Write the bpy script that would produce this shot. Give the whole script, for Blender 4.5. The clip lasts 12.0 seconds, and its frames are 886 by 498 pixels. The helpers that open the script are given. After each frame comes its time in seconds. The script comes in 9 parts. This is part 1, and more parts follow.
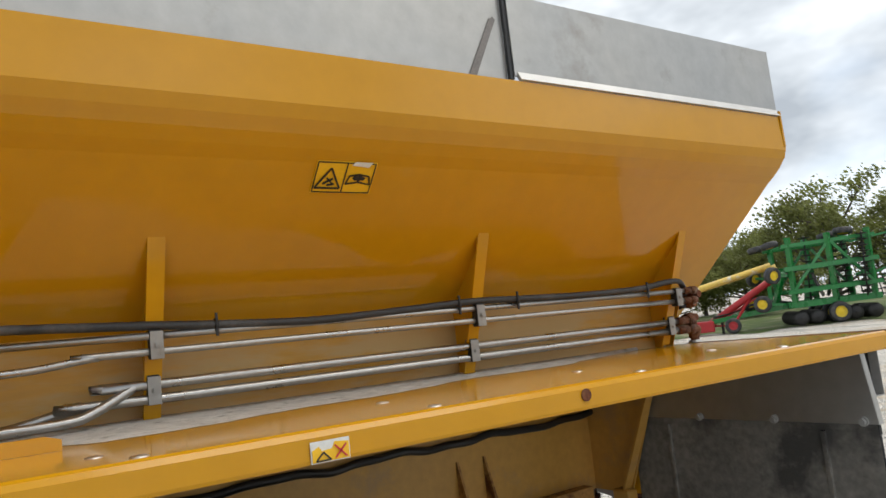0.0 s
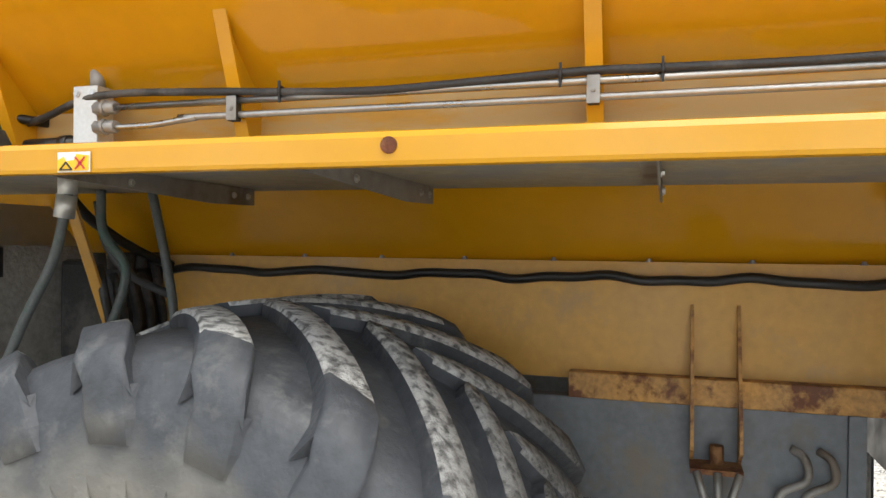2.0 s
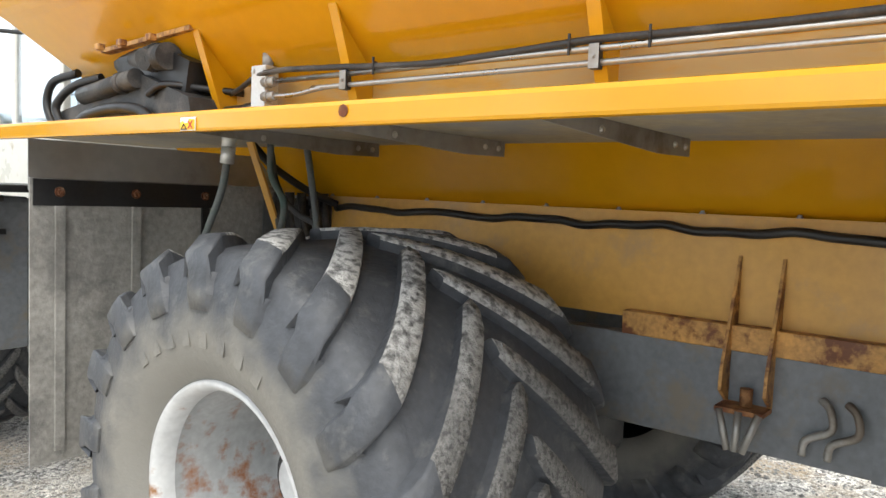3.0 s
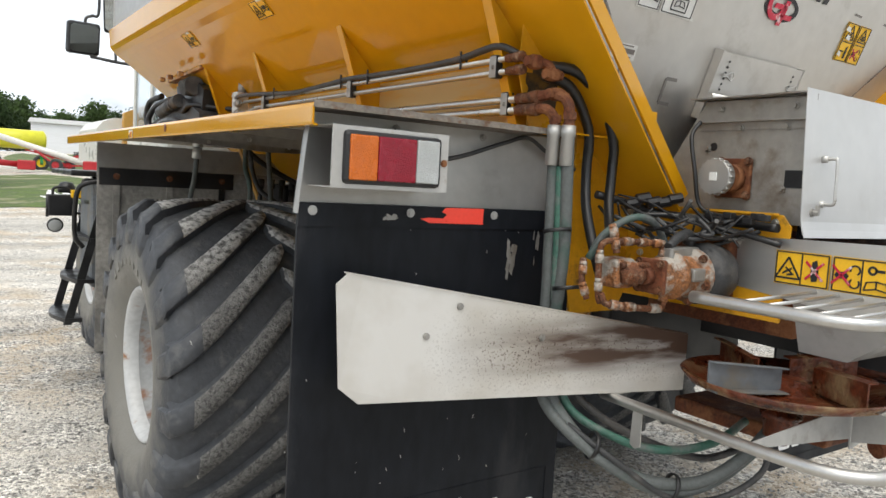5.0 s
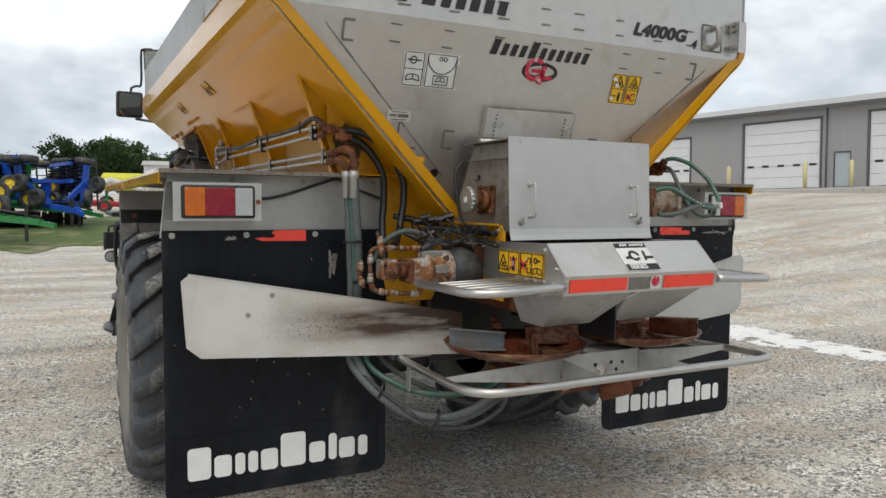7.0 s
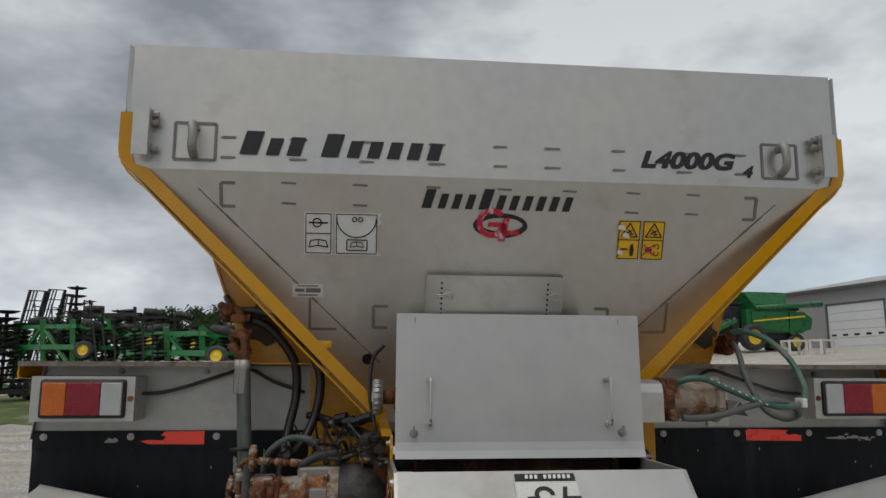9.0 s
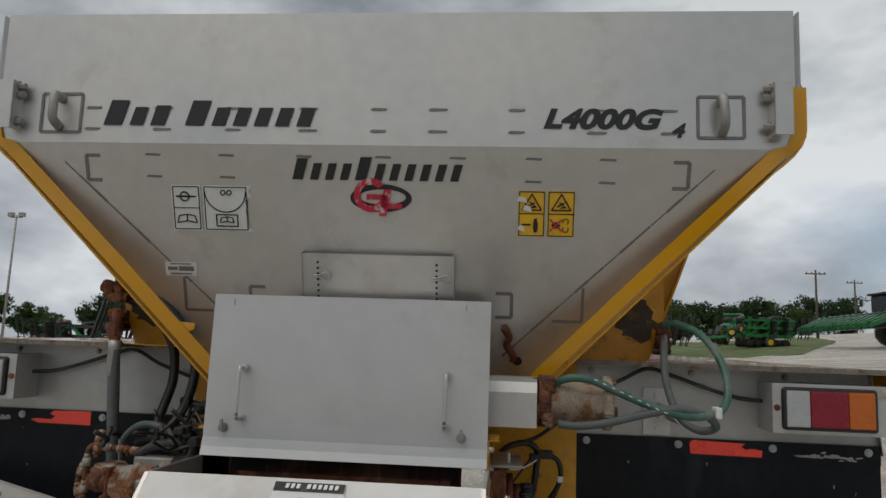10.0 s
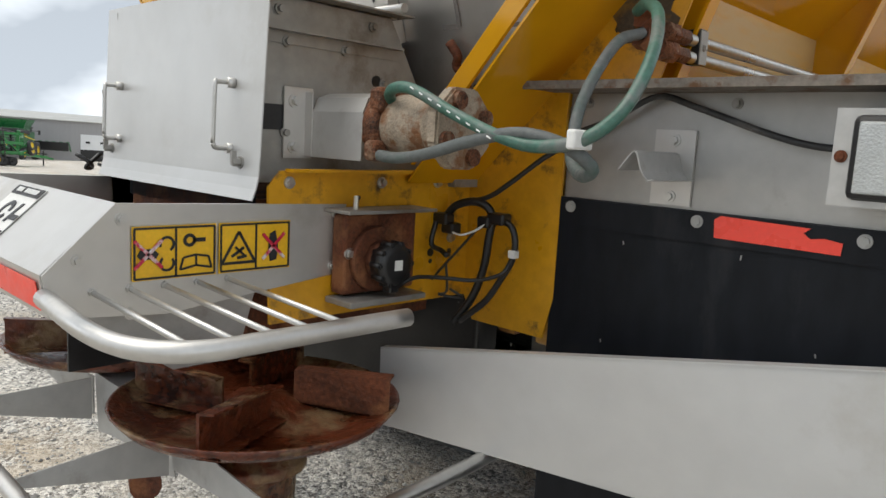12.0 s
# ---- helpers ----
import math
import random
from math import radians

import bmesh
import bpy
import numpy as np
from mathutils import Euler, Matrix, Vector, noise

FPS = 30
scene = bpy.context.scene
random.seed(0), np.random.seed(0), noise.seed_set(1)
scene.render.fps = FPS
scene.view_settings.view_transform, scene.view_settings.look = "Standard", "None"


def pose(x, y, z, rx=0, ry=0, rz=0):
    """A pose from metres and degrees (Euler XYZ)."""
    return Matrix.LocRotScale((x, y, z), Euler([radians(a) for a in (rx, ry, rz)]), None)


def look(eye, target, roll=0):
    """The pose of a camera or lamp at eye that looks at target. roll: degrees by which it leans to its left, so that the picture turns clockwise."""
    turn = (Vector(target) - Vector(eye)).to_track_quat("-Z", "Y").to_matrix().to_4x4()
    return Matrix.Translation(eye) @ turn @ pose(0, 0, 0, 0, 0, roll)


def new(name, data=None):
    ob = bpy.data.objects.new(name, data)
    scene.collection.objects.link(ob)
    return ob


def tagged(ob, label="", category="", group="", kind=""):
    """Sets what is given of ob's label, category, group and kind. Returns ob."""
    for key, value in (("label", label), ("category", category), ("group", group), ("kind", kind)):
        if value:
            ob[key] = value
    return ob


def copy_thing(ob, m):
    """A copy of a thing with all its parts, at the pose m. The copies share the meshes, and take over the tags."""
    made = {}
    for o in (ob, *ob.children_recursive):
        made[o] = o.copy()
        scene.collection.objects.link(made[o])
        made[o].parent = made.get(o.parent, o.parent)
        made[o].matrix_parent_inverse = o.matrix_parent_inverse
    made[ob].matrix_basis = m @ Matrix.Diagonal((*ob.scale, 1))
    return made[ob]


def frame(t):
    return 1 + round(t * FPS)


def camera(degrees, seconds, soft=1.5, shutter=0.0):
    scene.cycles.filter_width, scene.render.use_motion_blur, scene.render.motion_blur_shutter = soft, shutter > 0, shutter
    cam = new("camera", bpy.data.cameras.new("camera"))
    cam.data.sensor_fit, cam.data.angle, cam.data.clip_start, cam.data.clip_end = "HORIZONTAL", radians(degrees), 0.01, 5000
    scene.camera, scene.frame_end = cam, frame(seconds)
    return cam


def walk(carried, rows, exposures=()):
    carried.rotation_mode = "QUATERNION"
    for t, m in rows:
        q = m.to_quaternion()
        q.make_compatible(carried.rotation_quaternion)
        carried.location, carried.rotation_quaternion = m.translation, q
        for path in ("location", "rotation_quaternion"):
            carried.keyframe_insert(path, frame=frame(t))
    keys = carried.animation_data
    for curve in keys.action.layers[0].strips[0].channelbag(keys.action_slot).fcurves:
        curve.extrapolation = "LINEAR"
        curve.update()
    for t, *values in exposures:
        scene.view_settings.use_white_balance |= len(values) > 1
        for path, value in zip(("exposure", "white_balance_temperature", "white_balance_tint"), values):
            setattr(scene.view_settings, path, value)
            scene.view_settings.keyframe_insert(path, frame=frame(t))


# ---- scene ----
cam = camera(62.4, 12.0)
PATH = [
    (0, (-2.954, 2.435, 2.091), (-1.317, 1.307, 2.312), -7.2),
    (0.5, (-2.855, 1.921, 2.019), (-1.051, 1.078, 2.209), -5.4),
    (0.9, (-2.798, 1.544, 1.941), (-0.862, 1.066, 2.093), -3.6),
    (1, (-2.771, 1.468, 1.917), (-0.817, 1.062, 2.053), -3.4),
    (1.5, (-2.744, 1.147, 1.814), (-0.748, 1.248, 1.888), -1.8),
    (2, (-2.845, 0.843, 1.743), (-0.933, 1.43, 1.744), -0.5),
    (2.5, (-2.895, 0.472, 1.709), (-1.156, 1.457, 1.637), 0.6),
    (2.7, (-2.917, 0.302, 1.707), (-1.252, 1.405, 1.612), 1.0),
    (4.3, (-2.681, -1.179, 1.683), (-1.471, 0.406, 1.526), 2.9),
    (4.5, (-2.645, -1.385, 1.672), (-1.46, 0.219, 1.519), 2.9),
    (5, (-2.53, -1.847, 1.689), (-1.383, -0.215, 1.544), 2.7),
    (5.5, (-2.378, -2.301, 1.682), (-1.243, -0.661, 1.534), 2.4),
    (6, (-2.329, -2.77, 1.684), (-1.216, -1.115, 1.532), 1.9),
    (6.5, (-2.307, -3.126, 1.717), (-1.26, -1.428, 1.573), 1.1),
    (7, (-2.092, -3.319, 1.723), (-1.172, -1.546, 1.63), 0.0),
    (7.5, (-1.748, -3.413, 1.782), (-1.011, -1.553, 1.79), -0.8),
    (7.7, (-1.595, -3.377, 1.795), (-0.936, -1.49, 1.859), -1.1),
    (9.3, (-0.226, -2.894, 1.917), (-0.116, -0.928, 2.27), 0.7),
    (9.5, (-0.045, -2.836, 1.946), (-0.004, -0.868, 2.296), 1.0),
    (10, (0.445, -2.695, 1.908), (0.267, -0.724, 2.197), 2.1),
    (10.5, (0.857, -2.44, 1.872), (0.403, -0.501, 2.05), 3.2),
    (11, (1.165, -2.14, 1.824), (0.391, -0.296, 1.863), 4.1),
    (11.5, (1.502, -1.825, 1.778), (0.403, -0.158, 1.656), 4.4),
    (12, (1.721, -1.49, 1.739), (0.357, -0.051, 1.479), 4.0),
]
EXPOSURES = [(0.0, 0.95), (1.0, 1.42), (1.5, 1.70), (2.0, 1.92), (2.5, 2.22), (4.5, 1.48), (5.5, 1.2), (6.5, 0.85), (7.7, 0.52), (9.5, -0.06), (10.5, 0.14), (11.0, 0.44), (11.5, 0.72), (12.0, 1.08)]
walk(cam, [(t, look(eye, target, roll)) for t, eye, target, roll in PATH], EXPOSURES)

# ---------------- world and light ----------------
SUN_AZ, SUN_EL = radians(218.0), radians(62.0)
world = bpy.data.worlds.new("overcast_sky")
scene.world = world
world.use_nodes = True
wn, wl = world.node_tree.nodes, world.node_tree.links
wn.clear()
w_out = wn.new("ShaderNodeOutputWorld")
w_bg = wn.new("ShaderNodeBackground")
w_sky = wn.new("ShaderNodeTexSky")
w_sky.sky_type, w_sky.sun_disc = "NISHITA", False
w_sky.sun_elevation, w_sky.sun_rotation = SUN_EL, SUN_AZ
w_co = wn.new("ShaderNodeTexCoord")
w_map = wn.new("ShaderNodeMapping")
w_map.inputs["Scale"].default_value = (1.0, 1.0, 1.9)
w_map.inputs["Location"].default_value = (1.58, 14.41, -10.71)
w_n1 = wn.new("ShaderNodeTexNoise")
w_n1.inputs["Scale"].default_value = 2.6
w_n1.inputs["Detail"].default_value = 5.0
w_n1.inputs["Roughness"].default_value = 0.56
w_n1.inputs["Distortion"].default_value = 0.0
w_ramp = wn.new("ShaderNodeValToRGB")
w_ramp.color_ramp.elements[0].position, w_ramp.color_ramp.elements[0].color = 0.37, (2.8, 3.1, 3.45, 1)
w_ramp.color_ramp.elements[1].position, w_ramp.color_ramp.elements[1].color = 0.63, (7.6, 7.95, 8.2, 1)
w_e = w_ramp.color_ramp.elements.new(0.50)
w_e.color = (4.8, 5.15, 5.5, 1)
w_n2 = wn.new("ShaderNodeTexNoise")
w_n2.inputs["Scale"].default_value = 1.7
w_n2.inputs["Detail"].default_value = 4.0
w_cov = wn.new("ShaderNodeValToRGB")
w_cov.color_ramp.elements[0].position, w_cov.color_ramp.elements[1].position = 0.22, 0.44
w_mix = wn.new("ShaderNodeMix")
w_mix.data_type = "RGBA"
wl.new(w_co.outputs["Generated"], w_map.inputs["Vector"])
wl.new(w_map.outputs["Vector"], w_n1.inputs["Vector"])
wl.new(w_map.outputs["Vector"], w_n2.inputs["Vector"])
wl.new(w_n1.outputs["Fac"], w_ramp.inputs["Fac"])
wl.new(w_n2.outputs["Fac"], w_cov.inputs["Fac"])
wl.new(w_cov.outputs["Color"], w_mix.inputs["Factor"])
wl.new(w_sky.outputs["Color"], w_mix.inputs["A"])
wl.new(w_ramp.outputs["Color"], w_mix.inputs["B"])
w_sep = wn.new("ShaderNodeSeparateXYZ")
w_lift = wn.new("ShaderNodeMapRange")
w_lift.inputs["From Min"].default_value, w_lift.inputs["From Max"].default_value = 0.05, 0.62
w_lift.inputs["To Min"].default_value, w_lift.inputs["To Max"].default_value = 1.20, 0.78
w_mul = wn.new("ShaderNodeMix")
w_mul.data_type, w_mul.blend_type = "RGBA", "MULTIPLY"
w_mul.inputs["Factor"].default_value = 1.0
wl.new(w_co.outputs["Generated"], w_sep.inputs[0])
wl.new(w_sep.outputs["Z"], w_lift.inputs["Value"])
wl.new(w_mix.outputs["Result"], w_mul.inputs["A"])
wl.new(w_lift.outputs["Result"], w_mul.inputs["B"])
wl.new(w_mul.outputs["Result"], w_bg.inputs["Color"])
w_bg.inputs["Strength"].default_value = 0.088
wl.new(w_bg.outputs["Background"], w_out.inputs["Surface"])

sun = bpy.data.lights.new("sun", "SUN")
sun.energy, sun.angle, sun.color = 1.1, radians(55), (1.0, 0.94, 0.84)
sun_ob = new("sun", sun)
sun_ob.matrix_world = look((math.sin(SUN_AZ) * math.cos(SUN_EL) * 50, math.cos(SUN_AZ) * math.cos(SUN_EL) * 50, math.sin(SUN_EL) * 50), (0, 0, 0))


# ---------------- materials ----------------
def nodes_of(name):
    m = bpy.data.materials.new(name)
    m.use_nodes = True
    nt = m.node_tree
    return m, nt.nodes, nt.links, nt.nodes["Principled BSDF"]


def surface(name, colour, rough=0.5, metal=0.0, vary=0.12, scale=6.0, bump=0.0, bump_scale=80.0,
            stain=None, stain_amount=0.0, stain_scale=3.0, coat=0.0, stretch=(1, 1, 1), emit=0.0, rough_vary=0.12):
    """A painted, metal or rubber surface with variation at two scales, an optional stain colour and fine relief."""
    m, n, l, b = nodes_of(name)
    co = n.new("ShaderNodeTexCoord")
    mp = n.new("ShaderNodeMapping")
    mp.inputs["Scale"].default_value = stretch
    l.new(co.outputs["Object"], mp.inputs["Vector"])
    big = n.new("ShaderNodeTexNoise")
    big.inputs["Scale"].default_value, big.inputs["Detail"].default_value = scale, 5
    fine = n.new("ShaderNodeTexNoise")
    fine.inputs["Scale"].default_value, fine.inputs["Detail"].default_value = scale * 9, 4
    for t in (big, fine):
        l.new(mp.outputs["Vector"], t.inputs["Vector"])
    add = n.new("ShaderNodeMath")
    add.operation = "ADD"
    l.new(big.outputs["Fac"], add.inputs[0])
    l.new(fine.outputs["Fac"], add.inputs[1])
    mr = n.new("ShaderNodeMapRange")
    mr.inputs["From Min"].default_value, mr.inputs["From Max"].default_value = 0.7, 1.3
    mr.inputs["To Min"].default_value, mr.inputs["To Max"].default_value = 1 - vary, 1 + vary
    l.new(add.outputs[0], mr.inputs["Value"])
    mul = n.new("ShaderNodeMix")
    mul.data_type, mul.blend_type = "RGBA", "MULTIPLY"
    mul.inputs["Factor"].default_value = 1.0
    mul.inputs["A"].default_value = (*colour, 1)
    l.new(mr.outputs["Result"], mul.inputs["B"])
    last = mul.outputs["Result"]
    if stain:
        sn = n.new("ShaderNodeTexNoise")
        sn.inputs["Scale"].default_value, sn.inputs["Detail"].default_value, sn.inputs["Roughness"].default_value = stain_scale, 8, 0.65
        l.new(mp.outputs["Vector"], sn.inputs["Vector"])
        sr = n.new("ShaderNodeMapRange")
        c = 0.72 - 0.42 * stain_amount
        sr.inputs["From Min"].default_value, sr.inputs["From Max"].default_value = c - 0.06, c + 0.06
        l.new(sn.outputs["Fac"], sr.inputs["Value"])
        sm = n.new("ShaderNodeMix")
        sm.data_type = "RGBA"
        sm.inputs["B"].default_value = (*stain, 1)
        l.new(last, sm.inputs["A"])
        l.new(sr.outputs["Result"], sm.inputs["Factor"])
        last = sm.outputs["Result"]
    l.new(last, b.inputs["Base Color"])
    rr = n.new("ShaderNodeMapRange")
    rr.inputs["From Min"].default_value, rr.inputs["From Max"].default_value = 0.35, 0.65
    rr.inputs["To Min"].default_value, rr.inputs["To Max"].default_value = max(0.02, rough - rough_vary), min(1, rough + rough_vary)
    l.new(big.outputs["Fac"], rr.inputs["Value"])
    l.new(rr.outputs["Result"], b.inputs["Roughness"])
    b.inputs["Metallic"].default_value = metal
    b.inputs["Coat Weight"].default_value = coat
    if bump:
        bn = n.new("ShaderNodeTexNoise")
        bn.inputs["Scale"].default_value, bn.inputs["Detail"].default_value = bump_scale, 6
        l.new(mp.outputs["Vector"], bn.inputs["Vector"])
        bp = n.new("ShaderNodeBump")
        bp.inputs["Strength"].default_value, bp.inputs["Distance"].default_value = bump, 0.01
        l.new(bn.outputs["Fac"], bp.inputs["Height"])
        l.new(bp.outputs["Normal"], b.inputs["Normal"])
    if emit:
        b.inputs["Emission Color"].default_value = (*colour, 1)
        b.inputs["Emission Strength"].default_value = emit
    return m


# paints, metals and rubber
YELLOW = surface("yellow_paint", (0.56, 0.27, 0.006), 0.13, 0, 0.05, 1.5, 0.012, 9, rough_vary=0.05)
YELLOW.node_tree.nodes["Principled BSDF"].inputs["Specular IOR Level"].default_value = 0.5
STEEL = surface("stainless_steel", (0.565, 0.552, 0.53), 0.42, 0.85, 0.06, 2.0, 0.03, 60, stain=(0.46, 0.44, 0.41), stain_amount=0.2)
BLACK_RUBBER = surface("black_flap_rubber", (0.0105, 0.012, 0.0155), 0.45, 0, 0.3, 3, 0.05, 50, stain=(0.030, 0.031, 0.034), stain_amount=0.26, stretch=(1, 1, 0.35))
TYRE = surface("tyre_rubber", (0.050, 0.054, 0.062), 0.58, 0, 0.26, 4, 0.3, 60, stain=(0.098, 0.100, 0.102), stain_amount=0.27, stain_scale=11)
RIM = surface("white_rim_paint", (0.50, 0.505, 0.505), 0.4, 0, 0.14, 4, 0.05, 50, stain=(0.24, 0.11, 0.04), stain_amount=0.16, stain_scale=9)
FRAME_GREY = surface("grey_chassis_paint", (0.145, 0.157, 0.17), 0.5, 0, 0.2, 4, 0.1, 50, stain=(0.17, 0.15, 0.12), stain_amount=0.35, stain_scale=5)
RUST = surface("rust", (0.16, 0.06, 0.025), 0.85, 0.1, 0.5, 14, 0.6, 70, stain=(0.30, 0.15, 0.06), stain_amount=0.5, stain_scale=11)


DARK_STEEL = surface("dull_stainless", (0.33, 0.32, 0.30), 0.55, 0.6, 0.15, 3.0, 0.05, 60, stain=(0.20, 0.17, 0.14), stain_amount=0.3, stain_scale=4)
WELD = surface("weld_stain", (0.20, 0.185, 0.175), 0.6, 0.4, 0.25, 20)
BRIGHT = surface("bright_tube_steel", (0.56, 0.55, 0.53), 0.40, 1.0, 0.06, 8, 0.02, 90)
ALU = surface("cast_aluminium", (0.62, 0.62, 0.60), 0.45, 0.6, 0.08, 10, 0.05, 90)
BLACK_RUBBER.node_tree.nodes["Principled BSDF"].inputs["Specular IOR Level"].default_value = 0.16
SPINNER_RUST = surface("glossy_spinner_rust", (0.095, 0.022, 0.008), 0.28, 0.15, 0.75, 6, 0.6, 50, stain=(0.25, 0.165, 0.085), stain_amount=0.36, stain_scale=4.5)
TUBE_STEEL = surface("dull_tube_steel", (0.44, 0.43, 0.41), 0.36, 1.0, 0.12, 8, 0.03, 90)
BLACK = surface("black_paint", (0.012, 0.012, 0.013), 0.4, 0, 0.3, 8)
BLACK_HOSE = surface("black_hose_rubber", (0.028, 0.029, 0.031), 0.55, 0, 0.3, 12, 0.2, 120, stain=(0.09, 0.085, 0.08), stain_amount=0.35, stain_scale=6)
GREY_HOSE = surface("dusty_grey_hose", (0.095, 0.105, 0.103), 0.6, 0, 0.2, 10, 0.2, 120, stain=(0.05, 0.09, 0.075), stain_amount=0.35, stain_scale=5)
GREEN_HOSE = surface("faded_green_hose", (0.042, 0.118, 0.088), 0.45, 0, 0.3, 10, 0.1, 120, stain=(0.13, 0.15, 0.14), stain_amount=0.36, stain_scale=9)
RUSTY_FITTING = surface("rusted_fitting", (0.12, 0.044, 0.018), 0.7, 0.2, 0.8, 25, 0.9, 90, stain=(0.26, 0.17, 0.11), stain_amount=0.30, stain_scale=30)
MOTOR_BEIGE = surface("weathered_beige_casing", (0.29, 0.235, 0.175), 0.6, 0.1, 0.3, 30, 0.5, 90, stain=(0.19, 0.085, 0.035), stain_amount=0.40, stain_scale=18)
MOTOR_RUST = surface("rust_flecked_motor", (0.25, 0.105, 0.04), 0.65, 0.3, 0.7, 14, 0.8, 60, stain=(0.36, 0.33, 0.29), stain_amount=0.50, stain_scale=15)
BROWN_RUST = surface("deep_brown_rust", (0.115, 0.035, 0.014), 0.75, 0.2, 0.5, 12, 0.5, 60, stain=(0.24, 0.10, 0.04), stain_amount=0.4, stain_scale=9)
RED_TAPE = surface("red_reflective_tape", (0.85, 0.065, 0.04), 0.35, 0, 0.06, 12, 0.0)
LENS_RED = surface("red_lamp_lens", (0.23, 0.0015, 0.016), 0.22, 0, 0.1, 30, 0.3, 220, coat=0.2)
LENS_AMBER = surface("amber_lamp_lens", (0.52, 0.115, 0.005), 0.22, 0, 0.1, 30, 0.3, 220, coat=0.2)
LENS_CLEAR = surface("clear_lamp_lens", (0.42, 0.44, 0.44), 0.15, 0, 0.1, 30, 0.4, 220, coat=0.6)
LABEL_YELLOW = surface("yellow_label", (0.80, 0.46, 0.012), 0.4, 0, 0.08, 14)
LABEL_WHITE = surface("white_label", (0.68, 0.68, 0.66), 0.45, 0, 0.08, 14)
INK = surface("black_print", (0.014, 0.014, 0.016), 0.5, 0, 0.2, 40)
CRIMSON = surface("crimson_print", (0.50, 0.012, 0.045), 0.45, 0, 0.1, 30, stain=(0.62, 0.6, 0.6), stain_amount=0.33, stain_scale=30)
LETTER_WHITE = surface("white_print", (0.78, 0.78, 0.77), 0.5, 0, 0.06, 20)
CREAM = surface("warm_white_paint", (0.66, 0.65, 0.60), 0.35, 0, 0.06, 6, 0.02, 60, stain=(0.35, 0.3, 0.22), stain_amount=0.12, stain_scale=10)
DUST = surface("pale_lime_dust", (0.52, 0.50, 0.46), 0.95, 0, 0.25, 30, 0.8, 130, stain=(0.25, 0.24, 0.2), stain_amount=0.25, stain_scale=25)
TREAD = surface("worn_lug_rubber", (0.150, 0.148, 0.144), 0.8, 0, 0.5, 50, 1.0, 120, stain=(0.06, 0.06, 0.06), stain_amount=0.42, stain_scale=70)
CLEAN_STEEL = surface("clean_stainless", (0.52, 0.52, 0.515), 0.46, 0.5, 0.05, 1.4, 0.03, 60, stain=(0.46, 0.45, 0.43), stain_amount=0.2, stain_scale=2.5)
FENDER_STEEL = surface("weathered_stainless", (0.42, 0.415, 0.40), 0.46, 0.8, 0.10, 2.0, 0.04, 60, stain=(0.33, 0.315, 0.29), stain_amount=0.14, stain_scale=3.5)
OLD_BEIGE = surface("dusty_yellow_frame_paint", (0.58, 0.325, 0.075), 0.45, 0, 0.1, 3, 0.04, 60, stain=(0.44, 0.28, 0.12), stain_amount=0.3, stain_scale=2.5)
RUSTED_EDGE = surface("rust_eaten_yellow_paint", (0.46, 0.245, 0.07), 0.6, 0, 0.3, 8, 0.4, 60, stain=(0.14, 0.048, 0.016), stain_amount=0.44, stain_scale=13)
GRIMY_YELLOW = surface("oil_spotted_yellow_paint", (0.58, 0.285, 0.010), 0.36, 0, 0.12, 5, 0.06, 60, stain=(0.10, 0.055, 0.02), stain_amount=0.2, stain_scale=10)
DUSTY_YELLOW = surface("dusty_yellow_paint", (0.55, 0.285, 0.03), 0.5, 0, 0.1, 3, 0.04, 50, stain=(0.50, 0.33, 0.13), stain_amount=0.55, stain_scale=3, stretch=(1, 0.5, 2.5))
FLAP_BACK = surface("dusty_flap_rubber", (0.20, 0.19, 0.172), 0.8, 0, 0.35, 4, 0.3, 60, stain=(0.07, 0.068, 0.065), stain_amount=0.4, stain_scale=3)
CAKED_FLAP = surface("dust_caked_rubber", (0.26, 0.25, 0.23), 0.85, 0, 0.3, 4, 0.4, 60, stain=(0.13, 0.126, 0.118), stain_amount=0.36, stain_scale=3)
DULL_SHEET = surface("dull_grey_sheet", (0.40, 0.40, 0.39), 0.5, 0.25, 0.10, 3, 0.05, 60, stain=(0.27, 0.25, 0.23), stain_amount=0.25, stain_scale=5)
# rim paint darkened for the shade deep in the wheel, plus real rust spots
BARREL = surface("shaded_rim_barrel", (0.27, 0.275, 0.275), 0.5, 0, 0.18, 4, 0.08, 50, stain=(0.20, 0.075, 0.025), stain_amount=0.27, stain_scale=7)
DUSTY_UNDERSIDE = surface("dusty_painted_underside", (0.36, 0.30, 0.20), 0.8, 0, 0.2, 3, 0.1, 50, stain=(0.28, 0.26, 0.23), stain_amount=0.5, stain_scale=3)
LAMP_STEEL = surface("pale_lamp_housing", (0.46, 0.455, 0.44), 0.45, 0.3, 0.08, 5, 0.03, 60, stain=(0.30, 0.20, 0.12), stain_amount=0.14, stain_scale=9)
def glass_material():
    m, n, l, b = nodes_of("cab_glass")
    b.inputs["Base Color"].default_value = (0.75, 0.82, 0.86, 1)
    b.inputs["Roughness"].default_value = 0.03
    b.inputs["Transmission Weight"].default_value = 0.9
    return m
GLASS = glass_material()
RUSTY_ANGLE = surface("rust_edged_steel", (0.20, 0.175, 0.15), 0.75, 0.2, 0.3, 10, 0.3, 70, stain=(0.13, 0.065, 0.03), stain_amount=0.35, stain_scale=22)
SOOT = surface("oily_soot", (0.060, 0.042, 0.026), 0.7, 0, 0.5, 14, 0.2, 60, stain=(0.17, 0.095, 0.02), stain_amount=0.3, stain_scale=16)
MIRROR = surface("mirror_glass", (0.36, 0.39, 0.40), 0.04, 1.0, 0.02, 2, rough_vary=0.02)


